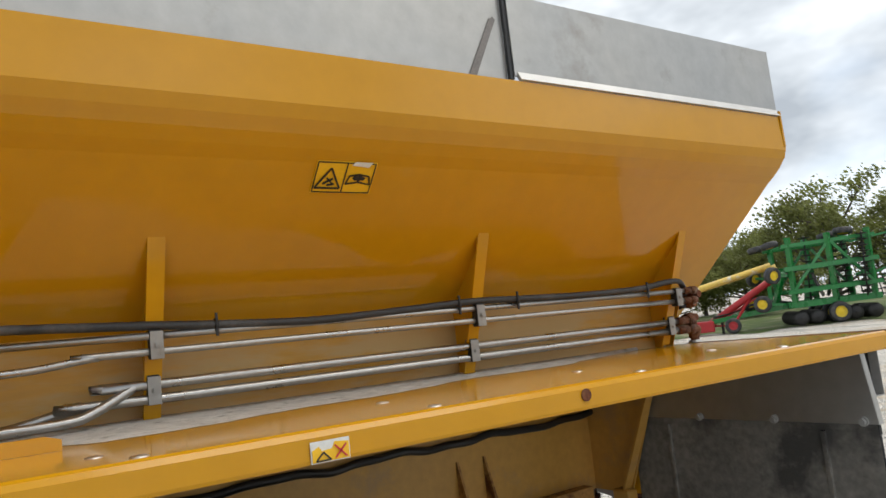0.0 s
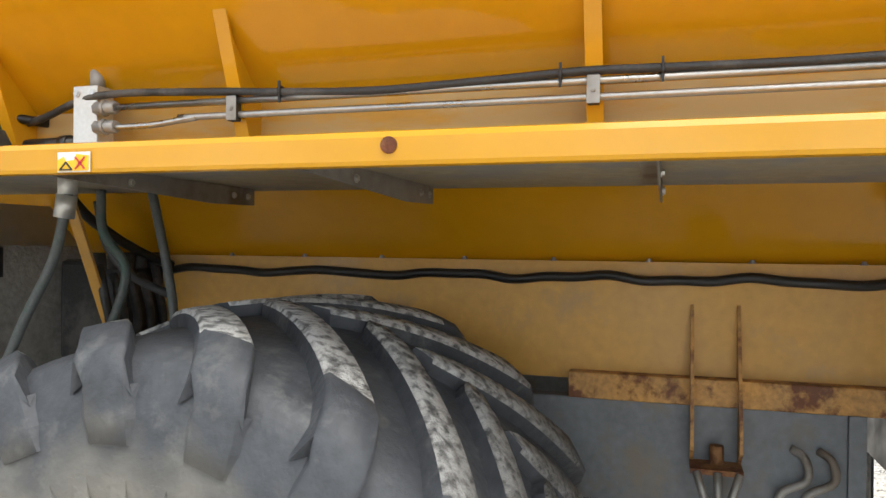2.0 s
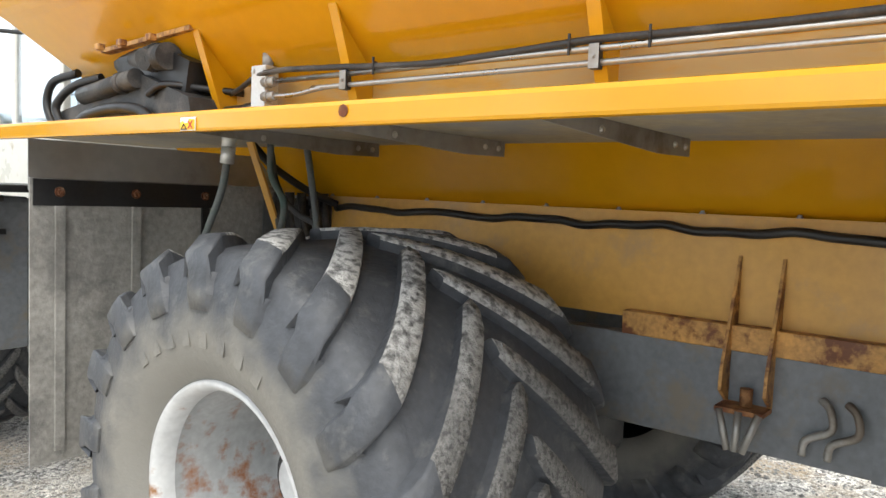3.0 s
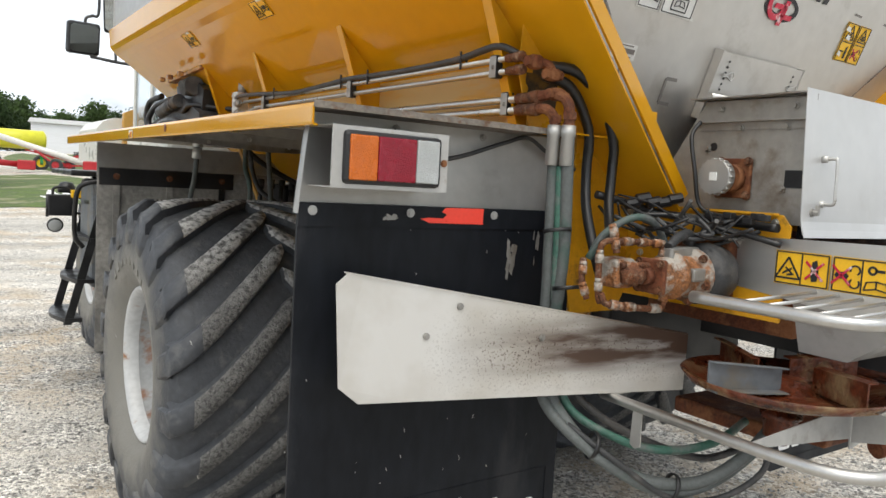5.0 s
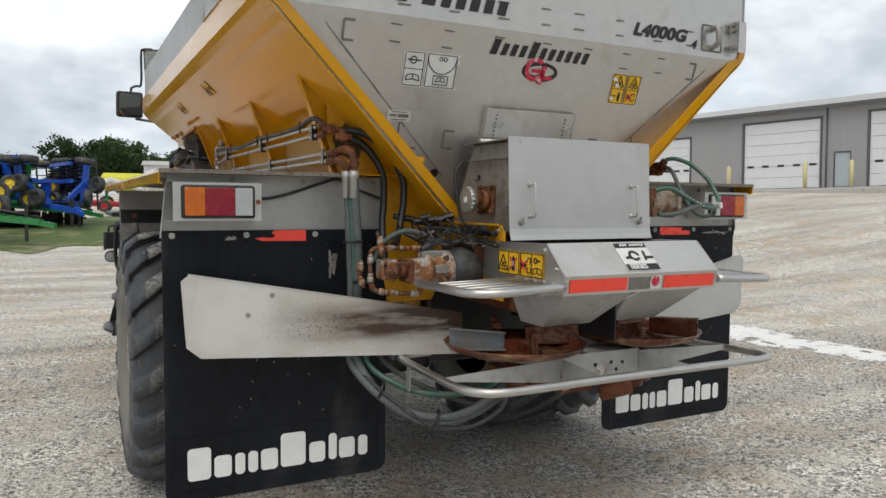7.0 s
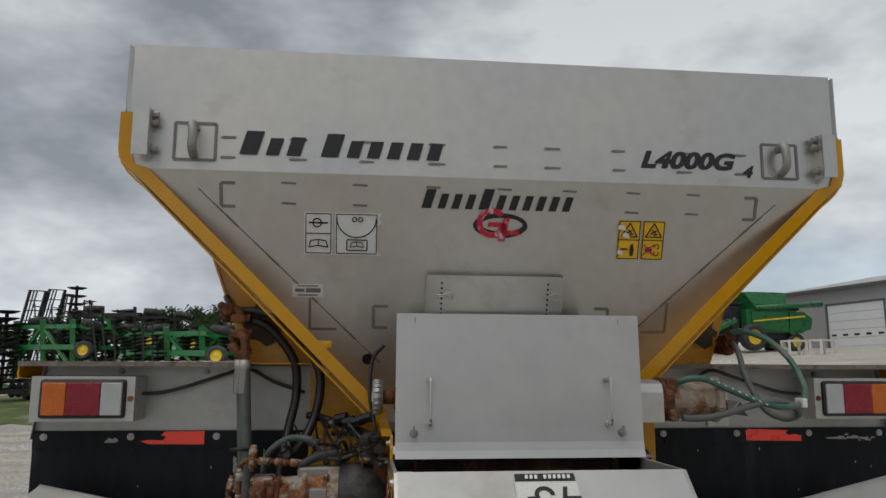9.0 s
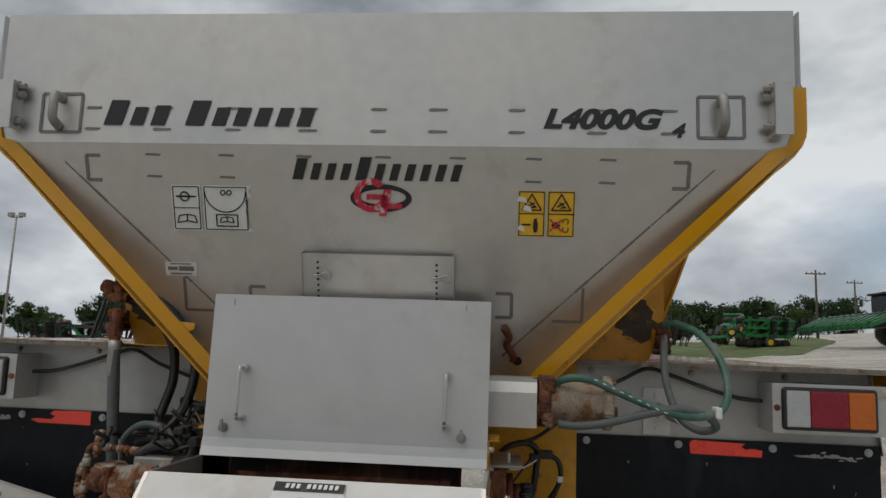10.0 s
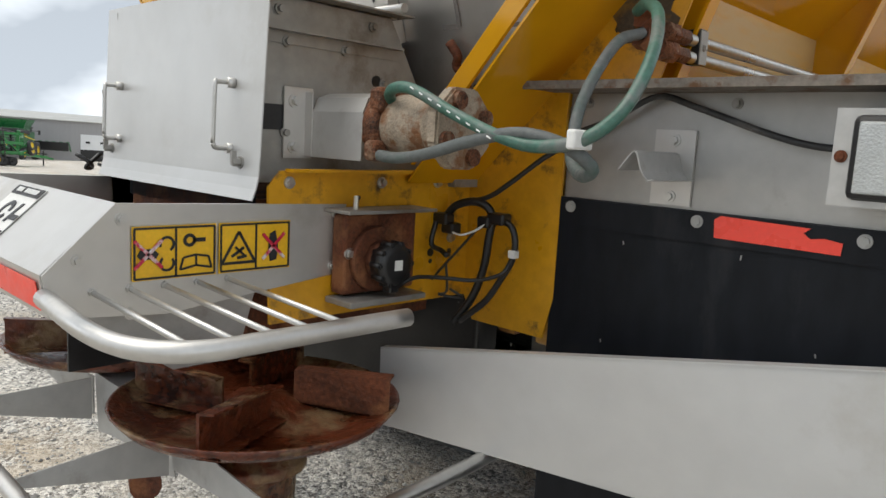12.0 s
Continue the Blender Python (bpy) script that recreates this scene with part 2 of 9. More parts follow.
def streaked_steel():
    """Stainless sheet with a brown fertiliser streak that fans out from the spinner."""
    m, n, l, b = nodes_of("streaked_stainless")
    co = n.new("ShaderNodeTexCoord")
    sp = n.new("ShaderNodeSeparateXYZ")
    l.new(co.outputs["Object"], sp.inputs[0])
    ab = n.new("ShaderNodeMath"); ab.operation = "ABSOLUTE"
    l.new(sp.outputs["X"], ab.inputs[0])
    # streak centre height rises outward is flat: z = 1.245 ; half width narrows outward
    dz = n.new("ShaderNodeMath"); dz.operation = "SUBTRACT"; dz.inputs[1].default_value = 1.245
    l.new(sp.outputs["Z"], dz.inputs[0])
    adz = n.new("ShaderNodeMath"); adz.operation = "ABSOLUTE"
    l.new(dz.outputs[0], adz.inputs[0])
    nz = n.new("ShaderNodeTexNoise"); nz.inputs["Scale"].default_value = 9; nz.inputs["Detail"].default_value = 10
    st = n.new("ShaderNodeMapping"); st.inputs["Scale"].default_value = (0.35, 1, 2.2)
    l.new(co.outputs["Object"], st.inputs["Vector"]); l.new(st.outputs["Vector"], nz.inputs["Vector"])
    band = n.new("ShaderNodeMapRange")
    band.inputs["From Min"].default_value, band.inputs["From Max"].default_value = 0.105, 0.02
    l.new(adz.outputs[0], band.inputs["Value"])
    along = n.new("ShaderNodeMapRange")
    along.inputs["From Min"].default_value, along.inputs["From Max"].default_value = 1.36, 0.80
    l.new(ab.outputs[0], along.inputs["Value"])
    m1 = n.new("ShaderNodeMath"); m1.operation = "MULTIPLY"
    l.new(band.outputs["Result"], m1.inputs[0]); l.new(along.outputs["Result"], m1.inputs[1])
    m2 = n.new("ShaderNodeMath"); m2.operation = "MULTIPLY"
    nm = n.new("ShaderNodeMapRange"); nm.inputs["From Min"].default_value, nm.inputs["From Max"].default_value = 0.35, 0.62
    nm.inputs["To Min"].default_value, nm.inputs["To Max"].default_value = 0.62, 1.7
    l.new(nz.outputs["Fac"], nm.inputs["Value"])
    l.new(m1.outputs[0], m2.inputs[0]); l.new(nm.outputs["Result"], m2.inputs[1])
    spots = n.new("ShaderNodeTexNoise"); spots.inputs["Scale"].default_value = 150; spots.inputs["Detail"].default_value = 5
    l.new(co.outputs["Object"], spots.inputs["Vector"])
    sr = n.new("ShaderNodeMapRange"); sr.inputs["From Min"].default_value, sr.inputs["From Max"].default_value = 0.54, 0.64
    l.new(spots.outputs["Fac"], sr.inputs["Value"])
    wide = n.new("ShaderNodeMapRange"); wide.inputs["From Min"].default_value, wide.inputs["From Max"].default_value = 0.14, 0.03
    l.new(adz.outputs[0], wide.inputs["Value"])
    far = n.new("ShaderNodeMapRange"); far.inputs["From Min"].default_value, far.inputs["From Max"].default_value = 1.42, 1.1
    l.new(ab.outputs[0], far.inputs["Value"])
    s1 = n.new("ShaderNodeMath"); s1.operation = "MULTIPLY"; l.new(sr.outputs["Result"], s1.inputs[0]); l.new(wide.outputs["Result"], s1.inputs[1])
    s2 = n.new("ShaderNodeMath"); s2.operation = "MULTIPLY"; l.new(s1.outputs[0], s2.inputs[0]); l.new(far.outputs["Result"], s2.inputs[1])
    mx = n.new("ShaderNodeMath"); mx.operation = "MAXIMUM"; mx.use_clamp = True
    l.new(m2.outputs[0], mx.inputs[0]); l.new(s2.outputs[0], mx.inputs[1])
    base = n.new("ShaderNodeTexNoise"); base.inputs["Scale"].default_value = 3; base.inputs["Detail"].default_value = 6
    l.new(co.outputs["Object"], base.inputs["Vector"])
    cr = n.new("ShaderNodeValToRGB")
    cr.color_ramp.elements[0].position, cr.color_ramp.elements[0].color = 0.35, (0.50, 0.47, 0.42, 1)
    cr.color_ramp.elements[1].position, cr.color_ramp.elements[1].color = 0.62, (0.66, 0.65, 0.63, 1)
    l.new(base.outputs["Fac"], cr.inputs["Fac"])
    mix = n.new("ShaderNodeMix"); mix.data_type = "RGBA"
    mix.inputs["B"].default_value = (0.062, 0.034, 0.022, 1)
    l.new(cr.outputs["Color"], mix.inputs["A"]); l.new(mx.outputs[0], mix.inputs["Factor"])
    l.new(mix.outputs["Result"], b.inputs["Base Color"])
    b.inputs["Roughness"].default_value = 0.45
    inv = n.new("ShaderNodeMapRange"); inv.inputs["To Min"].default_value, inv.inputs["To Max"].default_value = 0.45, 0.0
    l.new(mx.outputs[0], inv.inputs["Value"]); l.new(inv.outputs["Result"], b.inputs["Metallic"])
    return m
STREAKED = streaked_steel()


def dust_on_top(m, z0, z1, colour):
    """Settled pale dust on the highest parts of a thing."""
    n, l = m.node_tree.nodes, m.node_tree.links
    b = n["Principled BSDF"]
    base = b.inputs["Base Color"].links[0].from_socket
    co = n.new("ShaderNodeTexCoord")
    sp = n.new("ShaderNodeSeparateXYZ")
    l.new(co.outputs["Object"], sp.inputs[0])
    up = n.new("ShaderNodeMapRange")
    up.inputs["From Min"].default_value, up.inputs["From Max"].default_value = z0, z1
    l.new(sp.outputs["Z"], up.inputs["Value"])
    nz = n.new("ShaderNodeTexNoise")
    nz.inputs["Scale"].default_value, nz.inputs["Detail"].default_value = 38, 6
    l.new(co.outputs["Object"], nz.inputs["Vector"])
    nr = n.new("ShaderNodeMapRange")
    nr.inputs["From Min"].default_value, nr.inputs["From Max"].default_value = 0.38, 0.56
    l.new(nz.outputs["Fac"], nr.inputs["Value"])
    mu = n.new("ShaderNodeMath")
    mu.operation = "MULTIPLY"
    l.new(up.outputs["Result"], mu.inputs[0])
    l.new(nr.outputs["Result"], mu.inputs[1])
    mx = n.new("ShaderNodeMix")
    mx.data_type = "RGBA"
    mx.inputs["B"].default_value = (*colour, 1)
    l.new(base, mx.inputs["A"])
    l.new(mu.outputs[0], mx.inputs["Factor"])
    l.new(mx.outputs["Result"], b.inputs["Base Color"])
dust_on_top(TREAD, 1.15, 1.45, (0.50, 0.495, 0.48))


# ---------------- mesh helpers ----------------
def box(bm, lo, hi, bevel=0.0):
    """An axis-aligned box from corner lo to corner hi."""
    r = bmesh.ops.create_cube(bm, size=1.0)["verts"]
    c, s = (Vector(lo) + Vector(hi)) / 2, Vector(hi) - Vector(lo)
    for v in r:
        v.co = Vector((c.x + v.co.x * s.x, c.y + v.co.y * s.y, c.z + v.co.z * s.z))
    if bevel:
        es = list({e for v in r for e in v.link_edges})
        bmesh.ops.bevel(bm, geom=es, offset=bevel, segments=2, profile=0.5, affect="EDGES")


def slab(bm, pts, off):
    """A plate: the polygon pts, given thickness along the vector off."""
    off = Vector(off)
    a = [bm.verts.new(Vector(p)) for p in pts]
    b = [bm.verts.new(Vector(p) + off) for p in pts]
    n = len(a)
    fs = [bm.faces.new(a[::-1]), bm.faces.new(b)]
    for i in range(n):
        fs.append(bm.faces.new((a[i], a[(i + 1) % n], b[(i + 1) % n], b[i])))
    bmesh.ops.recalc_face_normals(bm, faces=fs)


def sweep(bm, path, radius, seg=10, caps=True):
    """A round tube along the points of path; radius may be a list."""
    pts = [Vector(p) for p in path]
    rad = radius if isinstance(radius, (list, tuple)) else [radius] * len(pts)
    rings, up = [], None
    for i, p in enumerate(pts):
        t = (pts[min(i + 1, len(pts) - 1)] - pts[max(i - 1, 0)]).normalized()
        if up is None:
            up = t.orthogonal().normalized()
        up = (up - t * up.dot(t))
        up = up.normalized() if up.length > 1e-6 else t.orthogonal().normalized()
        side = t.cross(up)
        rings.append([bm.verts.new(p + (up * math.cos(a) + side * math.sin(a)) * rad[i]) for a in [2 * math.pi * k / seg for k in range(seg)]])
    for r0, r1 in zip(rings, rings[1:]):
        for k in range(seg):
            f = bm.faces.new((r0[k], r0[(k + 1) % seg], r1[(k + 1) % seg], r1[k]))
            f.smooth = True
    if caps:
        bm.faces.new(rings[0][::-1])
        bm.faces.new(rings[-1])


def rod(bm, p0, p1, r, seg=12, r2=None):
    sweep(bm, [p0, p1], [r, r if r2 is None else r2], seg)


def curve(points, n=8):
    """A smooth run through the points (Catmull-Rom)."""
    p = [Vector(q) for q in points]
    p = [p[0] * 2 - p[1]] + p + [p[-1] * 2 - p[-2]]
    out = []
    for i in range(1, len(p) - 2):
        for k in range(n):
            t = k / n
            out.append(0.5 * (2 * p[i] + (p[i + 1] - p[i - 1]) * t + (2 * p[i - 1] - 5 * p[i] + 4 * p[i + 1] - p[i + 2]) * t * t
                              + (3 * p[i] - p[i - 1] - 3 * p[i + 1] + p[i + 2]) * t ** 3))
    return out + [p[-2]]


def lathe(bm, profile, centre, axis, seg=48, close=False):
    """A body of revolution: profile of (along the axis, radius)."""
    axis, centre = Vector(axis).normalized(), Vector(centre)
    u = axis.orthogonal().normalized()
    w = axis.cross(u)
    rings = []
    for a, r in profile:
        rings.append([bm.verts.new(centre + axis * a + (u * math.cos(2 * math.pi * k / seg) + w * math.sin(2 * math.pi * k / seg)) * r) for k in range(seg)])
    pairs = list(zip(rings, rings[1:])) + ([(rings[-1], rings[0])] if close else [])
    fs = []
    for r0, r1 in pairs:
        for k in range(seg):
            f = bm.faces.new((r0[k], r0[(k + 1) % seg], r1[(k + 1) % seg], r1[k]))
            f.smooth = True
            fs.append(f)
    bmesh.ops.recalc_face_normals(bm, faces=fs)


def part(name, bm, material, parent=None, label="", smooth=False):
    me = bpy.data.meshes.new(name)
    bm.to_mesh(me)
    bm.free()
    me.materials.append(material)
    ob = new(name, me)
    ob.parent = parent
    if label:
        ob["label"] = label
    return ob


def thicken(bm, t, toward):
    """Gives an open sheet the thickness t, on the side of the point toward."""
    bm.normal_update()
    fs, vs, toward = bm.faces[:], bm.verts[:], Vector(toward)
    sign = 1 if sum(v.normal.dot((toward - v.co).normalized()) for v in vs) > 0 else -1
    twin = {v: bm.verts.new(v.co + v.normal * (t * sign * min(1.6, v.calc_shell_factor()))) for v in vs}
    rim = [e for e in bm.edges if len(e.link_faces) == 1]
    for f in fs:
        bm.faces.new([twin[v] for v in reversed(f.verts)])
    for e in rim:
        a, b = e.verts
        bm.faces.new((a, b, twin[b], twin[a]))
    bmesh.ops.recalc_face_normals(bm, faces=bm.faces[:])


def pieces(name, bm, material, parent, label=""):
    """Every loose piece of bm as a part of its own."""
    left, out = set(bm.verts), []
    while left:
        stack, isle = [left.pop()], []
        while stack:
            v = stack.pop()
            isle.append(v)
            for e in v.link_edges:
                w = e.other_vert(v)
                if w in left:
                    left.discard(w)
                    stack.append(w)
        place = {v: i for i, v in enumerate(isle)}
        me = bpy.data.meshes.new(name)
        me.from_pydata([v.co[:] for v in isle], [], [[place[v] for v in f.verts] for f in {f for v in isle for f in v.link_faces}])
        me.materials.append(material)
        ob = new(name, me)
        ob.parent = parent
        if label:
            ob["label"] = label
        out.append(ob)
    bm.free()
    return out


def made(draw, *args, **kw):
    bm = bmesh.new()
    draw(bm, *args, **kw)
    return bm


# ---------------- floater truck ----------------
truck = tagged(new("floater_truck"), "yellow floater truck with stainless spreader body, dusty, parked on gravel", "spreader truck")
truck.matrix_world = pose(0, 0, 1.622) @ pose(0, 0, 0, 1.1) @ pose(0, 0, -1.622)


def span(a, b):
    return (min(a, b), max(a, b))


def xbox(bm, s, x0, x1, y0, y1, z0, z1, bevel=0.0):
    """A box given for the right side of the truck (s = 1) or mirrored to its left (s = -1)."""
    a, b = span(s * x0, s * x1)
    box(bm, (a, y0, z0), (b, y1, z1), bevel)


def hexbolt(bm, p, axis, r=0.012, h=0.01):
    """A hexagon head on a washer, standing out along axis."""
    p, axis = Vector(p), Vector(axis).normalized()
    u = axis.orthogonal().normalized()
    w = axis.cross(u)
    rings = []
    for lift, hexed in ((-0.002, 0), (0.003, 0), (0.003, 1), (h, 1)):
        ring = []
        for k in range(12):
            a = math.pi * k / 6
            d = r * (0.866 if k % 2 else 1.0) if hexed else r * 1.5
            ring.append(bm.verts.new(p + axis * lift + (u * math.cos(a) + w * math.sin(a)) * d))
        rings.append(ring)
    for lo, hi in zip(rings, rings[1:]):
        for k in range(12):
            bm.faces.new((lo[k], lo[(k + 1) % 12], hi[(k + 1) % 12], hi[k]))
    bm.faces.new(rings[-1])
    bm.faces.new(rings[0][::-1])


def oriented(o, right, up):
    """A frame at o, with right, up and the normal towards the viewer."""
    o, r, u = Vector(o), Vector(right).normalized(), Vector(up)
    u = (u - r * u.dot(r)).normalized()
    return o, r, u, r.cross(u)


def flat(bm, fr, poly, lift=0.002, thick=0.0015):
    """A thin sticker: the polygon of (right, up) points, lifted off its frame."""
    o, r, u, n = fr
    slab(bm, [o + r * a + u * b + n * lift for a, b in poly], n * thick)


def rect(x0, y0, x1, y1, skew=0.0):
    return [(x0 + skew * y0, y0), (x1 + skew * y0, y0), (x1 + skew * y1, y1), (x0 + skew * y1, y1)]


def ring(bm, fr, cx, cy, r, w, a0=0, a1=360, seg=20, lift=0.004):
    st = [math.radians(a0 + (a1 - a0) * k / seg) for k in range(seg + 1)]
    for p, q in zip(st, st[1:]):
        flat(bm, fr, [(cx + r * math.cos(p), cy + r * math.sin(p)), (cx + r * math.cos(q), cy + r * math.sin(q)),
                      (cx + (r - w) * math.cos(q), cy + (r - w) * math.sin(q)), (cx + (r - w) * math.cos(p), cy + (r - w) * math.sin(p))], lift)


def spot(bm, fr, cx, cy, r, seg=16, lift=0.004):
    flat(bm, fr, [(cx + r * math.cos(2 * math.pi * k / seg), cy + r * math.sin(2 * math.pi * k / seg)) for k in range(seg)], lift)


def outline(bm, fr, poly, w, lift=0.004):
    """Strokes of width w along the sides of a polygon."""
    for (ax, ay), (bx, by) in zip(poly, poly[1:] + poly[:1]):
        stroke(bm, fr, ax, ay, bx, by, w, lift)


def stroke(bm, fr, ax, ay, bx, by, w, lift=0.004):
    d = math.hypot(bx - ax, by - ay) or 1e-6
    nx, ny = -(by - ay) / d * w / 2, (bx - ax) / d * w / 2
    flat(bm, fr, [(ax - nx, ay - ny), (bx - nx, by - ny), (bx + nx, by + ny), (ax + nx, ay + ny)], lift)


def word_blocks(bm, fr, x, y, heights, wide, gap, skew, lift=0.003):
    """A brand mark as plain slanted blocks."""
    for h in heights:
        w = wide * h
        if h > 0:
            flat(bm, fr, rect(x, y, x + w * 0.86, y + h, skew), lift)
        x += (w + gap) if h > 0 else -h
    return x


def lettering(name, body, fr, x, y, size, material, parent, skew=0.0, lift=0.003, wide=1.0, bold=0.018):
    """Readable words in the built-in font, as a thin mesh."""
    cu = bpy.data.curves.new(name, "FONT")
    cu.body, cu.size, cu.shear, cu.extrude, cu.offset = body, size, skew, 0.0008, size * bold
    tmp = new(name + "_tmp", cu)
    bpy.context.view_layer.update()
    me = bpy.data.meshes.new_from_object(tmp.evaluated_get(bpy.context.evaluated_depsgraph_get()))
    bpy.data.objects.remove(tmp)
    o, r, u, n = fr
    me.transform(Matrix.Translation(o + r * x + u * y + n * lift) @ Matrix((r, u, n)).transposed().to_4x4() @ Matrix.Diagonal((wide, 1, 1, 1)))
    me.materials.clear()
    me.materials.append(material)
    ob = new(name, me)
    ob.parent = parent
    return ob


# ---- hopper ----
REAR_SLOPE = 0.36
def slope_x(z):
    return z - 1.245
def rear_y(z):
    return -0.345 + max(0.0, 2.60 - z) * REAR_SLOPE
def side_rear_y(z):
    return -0.350 + max(0.0, 2.60 - z) * 0.10
def front_y(z):
    return 4.55 - max(0.0, 2.72 - z) * 0.95


def hopper_side(bm, s):
    bend = [(1.376, 2.642)]          # pressed in four flat folds
    for a in (22, 32, 40, 44):
        bend.append((bend[-1][0] - 0.036 * math.sin(radians(a)), bend[-1][1] - 0.036 * math.cos(radians(a))))
    dx = slope_x(bend[-1][1]) - bend[-1][0]
    prof = [(1.345, 2.786), (1.372, 2.780)] + [(x + dx * (k / 4) ** 2, z) for k, (x, z) in enumerate(bend)] + [(slope_x(2.2), 2.2), (slope_x(1.665), 1.665)]
    rows = []
    for x, z in prof:
        y0, y1 = side_rear_y(z), front_y(z)
        rows.append([bm.verts.new((s * x, y0 + (y1 - y0) * k / 10, z)) for k in range(11)])
    for a, b in zip(rows, rows[1:]):
        for k in range(10):
            bm.faces.new((a[k], a[k + 1], b[k + 1], b[k]) if s < 0 else (a[k], b[k], b[k + 1], a[k + 1]))
    thicken(bm, 0.006, (0, 2, 2.5))


hopper = part("hopper", made(hopper_side, -1), YELLOW, truck, "glossy yellow painted sloping hopper")
part("hopper_side", made(hopper_side, 1), YELLOW, hopper)

bm = bmesh.new()
box(bm, (-0.43, -0.10, 1.655), (0.43, 3.60, 1.690))
part("conveyor_floor", bm, DARK_STEEL, hopper, "dull steel conveyor floor")
bm = bmesh.new()
slab(bm, [(-1.35, 4.50, 3.06), (1.35, 4.50, 3.06), (1.35, 4.50, 2.62), (slope_x(1.9), front_y(1.9), 1.9), (-slope_x(1.9), front_y(1.9), 1.9), (-1.35, 4.50, 2.62)], (0, -0.006, 0))
part("front_sheet", bm, STEEL, hopper)
bm = bmesh.new()
slab(bm, [(-1.347, -0.345, 3.064), (1.347, -0.345, 3.064), (1.347, -0.345, 2.60), (-1.347, -0.345, 2.60)], (0, 0.004, 0))
part("rear_panel", bm, STEEL, hopper, "brushed stainless rear panel")
bm = bmesh.new()
slab(bm, [(-1.347, -0.345, 2.60), (1.347, -0.345, 2.60), (slope_x(1.66), rear_y(1.66), 1.66), (-slope_x(1.66), rear_y(1.66), 1.66)], (0, 0.004, 0))
part("rear_sheet", bm, STEEL, hopper, "brushed stainless sloping rear sheet with weld marks")
UP = Vector((0, -REAR_SLOPE, 1)).normalized()
fr_hi = oriented((0, -0.345, 2.60), (1, 0, 0), (0, 0, 1))
fr_lo = oriented(Vector((0, -0.345, 2.60)) - UP * 0.012, (1, 0, 0), UP)

# weld marks
def weld_marks(bm):
    for k, x in enumerate((-1.00, -0.75, -0.50, -0.24, 0.0, 0.20, 0.46, 0.72, 0.95)):
        w = 0.032 if k % 2 else 0.027
        for z in (2.648, 2.723):
            flat(bm, fr_hi, [(x - w, z - 2.60), (x - w + 0.008, z - 2.605), (x + w, z - 2.603), (x + w + 0.004, z - 2.596), (x - w + 0.01, z - 2.594)], 0.001)
    for x in (-0.78, -0.52, -0.25, 0.02, 0.27, 0.52, 0.76):
        for d in (-0.030, -0.105):
            if abs(x) < 0.3 and d < -0.05:
                continue
            flat(bm, fr_lo, [(x - 0.028, d), (x + 0.026, d - 0.002), (x + 0.03, d + 0.006), (x - 0.022, d + 0.008)], 0.001)
    for s in (-1, 1):
        for x, d, w, h in ((1.02, -0.075, 0.05, 0.085), (0.46, -0.53, 0.055, 0.085)):
            stroke(bm, fr_lo, s * x, d - h / 2, s * x, d + h / 2, 0.012, 0.001)
            for e in (-1, 1):
                stroke(bm, fr_lo, s * x, d + e * h / 2, s * (x - w), d + e * h / 2, 0.012, 0.001)
        stroke(bm, fr_lo, s * 0.70, -0.46, s * 0.70, -0.58, 0.010, 0.001)
        stroke(bm, fr_lo, s * 0.70, -0.58, s * 0.60, -0.58, 0.010, 0.001)
        for k in range(14):
            a, b = k / 14, (k + 0.97) / 14
            stroke(bm, fr_lo, s * (1.10 - 0.67 * a), -0.055 - 0.66 * a, s * (1.10 - 0.67 * b), -0.055 - 0.66 * b, 0.004 + 0.002 * (k % 3), 0.001)
pieces("weld_mark", made(weld_marks), WELD, hopper, "dull grey weld stains")

# brand marks as blocks, model designation as text
pieces("brand_mark", made(lambda bm: word_blocks(bm, fr_hi, -0.975, 0.062, [0.088, 0.064, 0.070, -0.045, 0.088, 0.064, 0.064, 0.064, 0.064, 0.064], 0.84, 0.020, 0.28)), INK, hopper, "black slanted brand mark")
pieces("brand_mark", made(lambda bm: word_blocks(bm, fr_lo, -0.262, -0.105, [0.072, 0.056, 0.056, 0.056, 0.078, 0.056, 0.056, 0.056, 0.056, 0.056, 0.056], 0.58, 0.019, 0.28)), INK, hopper, "black slanted brand mark")
lettering("model_lettering", "L4000G", fr_hi, 0.548, 0.066, 0.088, INK, hopper, 0.28, wide=1.30, bold=0.045)
lettering("model_numeral", "4", fr_hi, 0.958, 0.038, 0.062, INK, hopper, 0.28, wide=1.2, bold=0.04)
def logo(bm):
    for k in range(28):
        a, b = 2 * math.pi * k / 28, 2 * math.pi * (k + 1) / 28
        o = [(0.105 * math.cos(t), 0.048 * math.sin(t)) for t in (a, b)]
        i = [(0.080 * math.cos(t) + 0.006, 0.026 * math.sin(t) + 0.004) for t in (b, a)]
        flat(bm, fr_lo, [(x + 0.012, y - 0.165) for x, y in o + i], 0.002)
part("logo_swoosh", made(logo), INK, hopper, "black oval logo ring")
def logo_g(bm):
    ring(bm, fr_lo, -0.022, -0.155, 0.058, 0.022, 40, 360, 16, 0.005)
    flat(bm, fr_lo, rect(-0.02, -0.17, 0.045, -0.152, 0.1), 0.005)
    flat(bm, fr_lo, rect(0.05, -0.225, 0.075, -0.135, 0.2), 0.005)
    flat(bm, fr_lo, rect(0.02, -0.20, 0.085, -0.182), 0.005)
part("logo_shape", made(logo_g), CRIMSON, hopper, "peeling crimson logo shape")

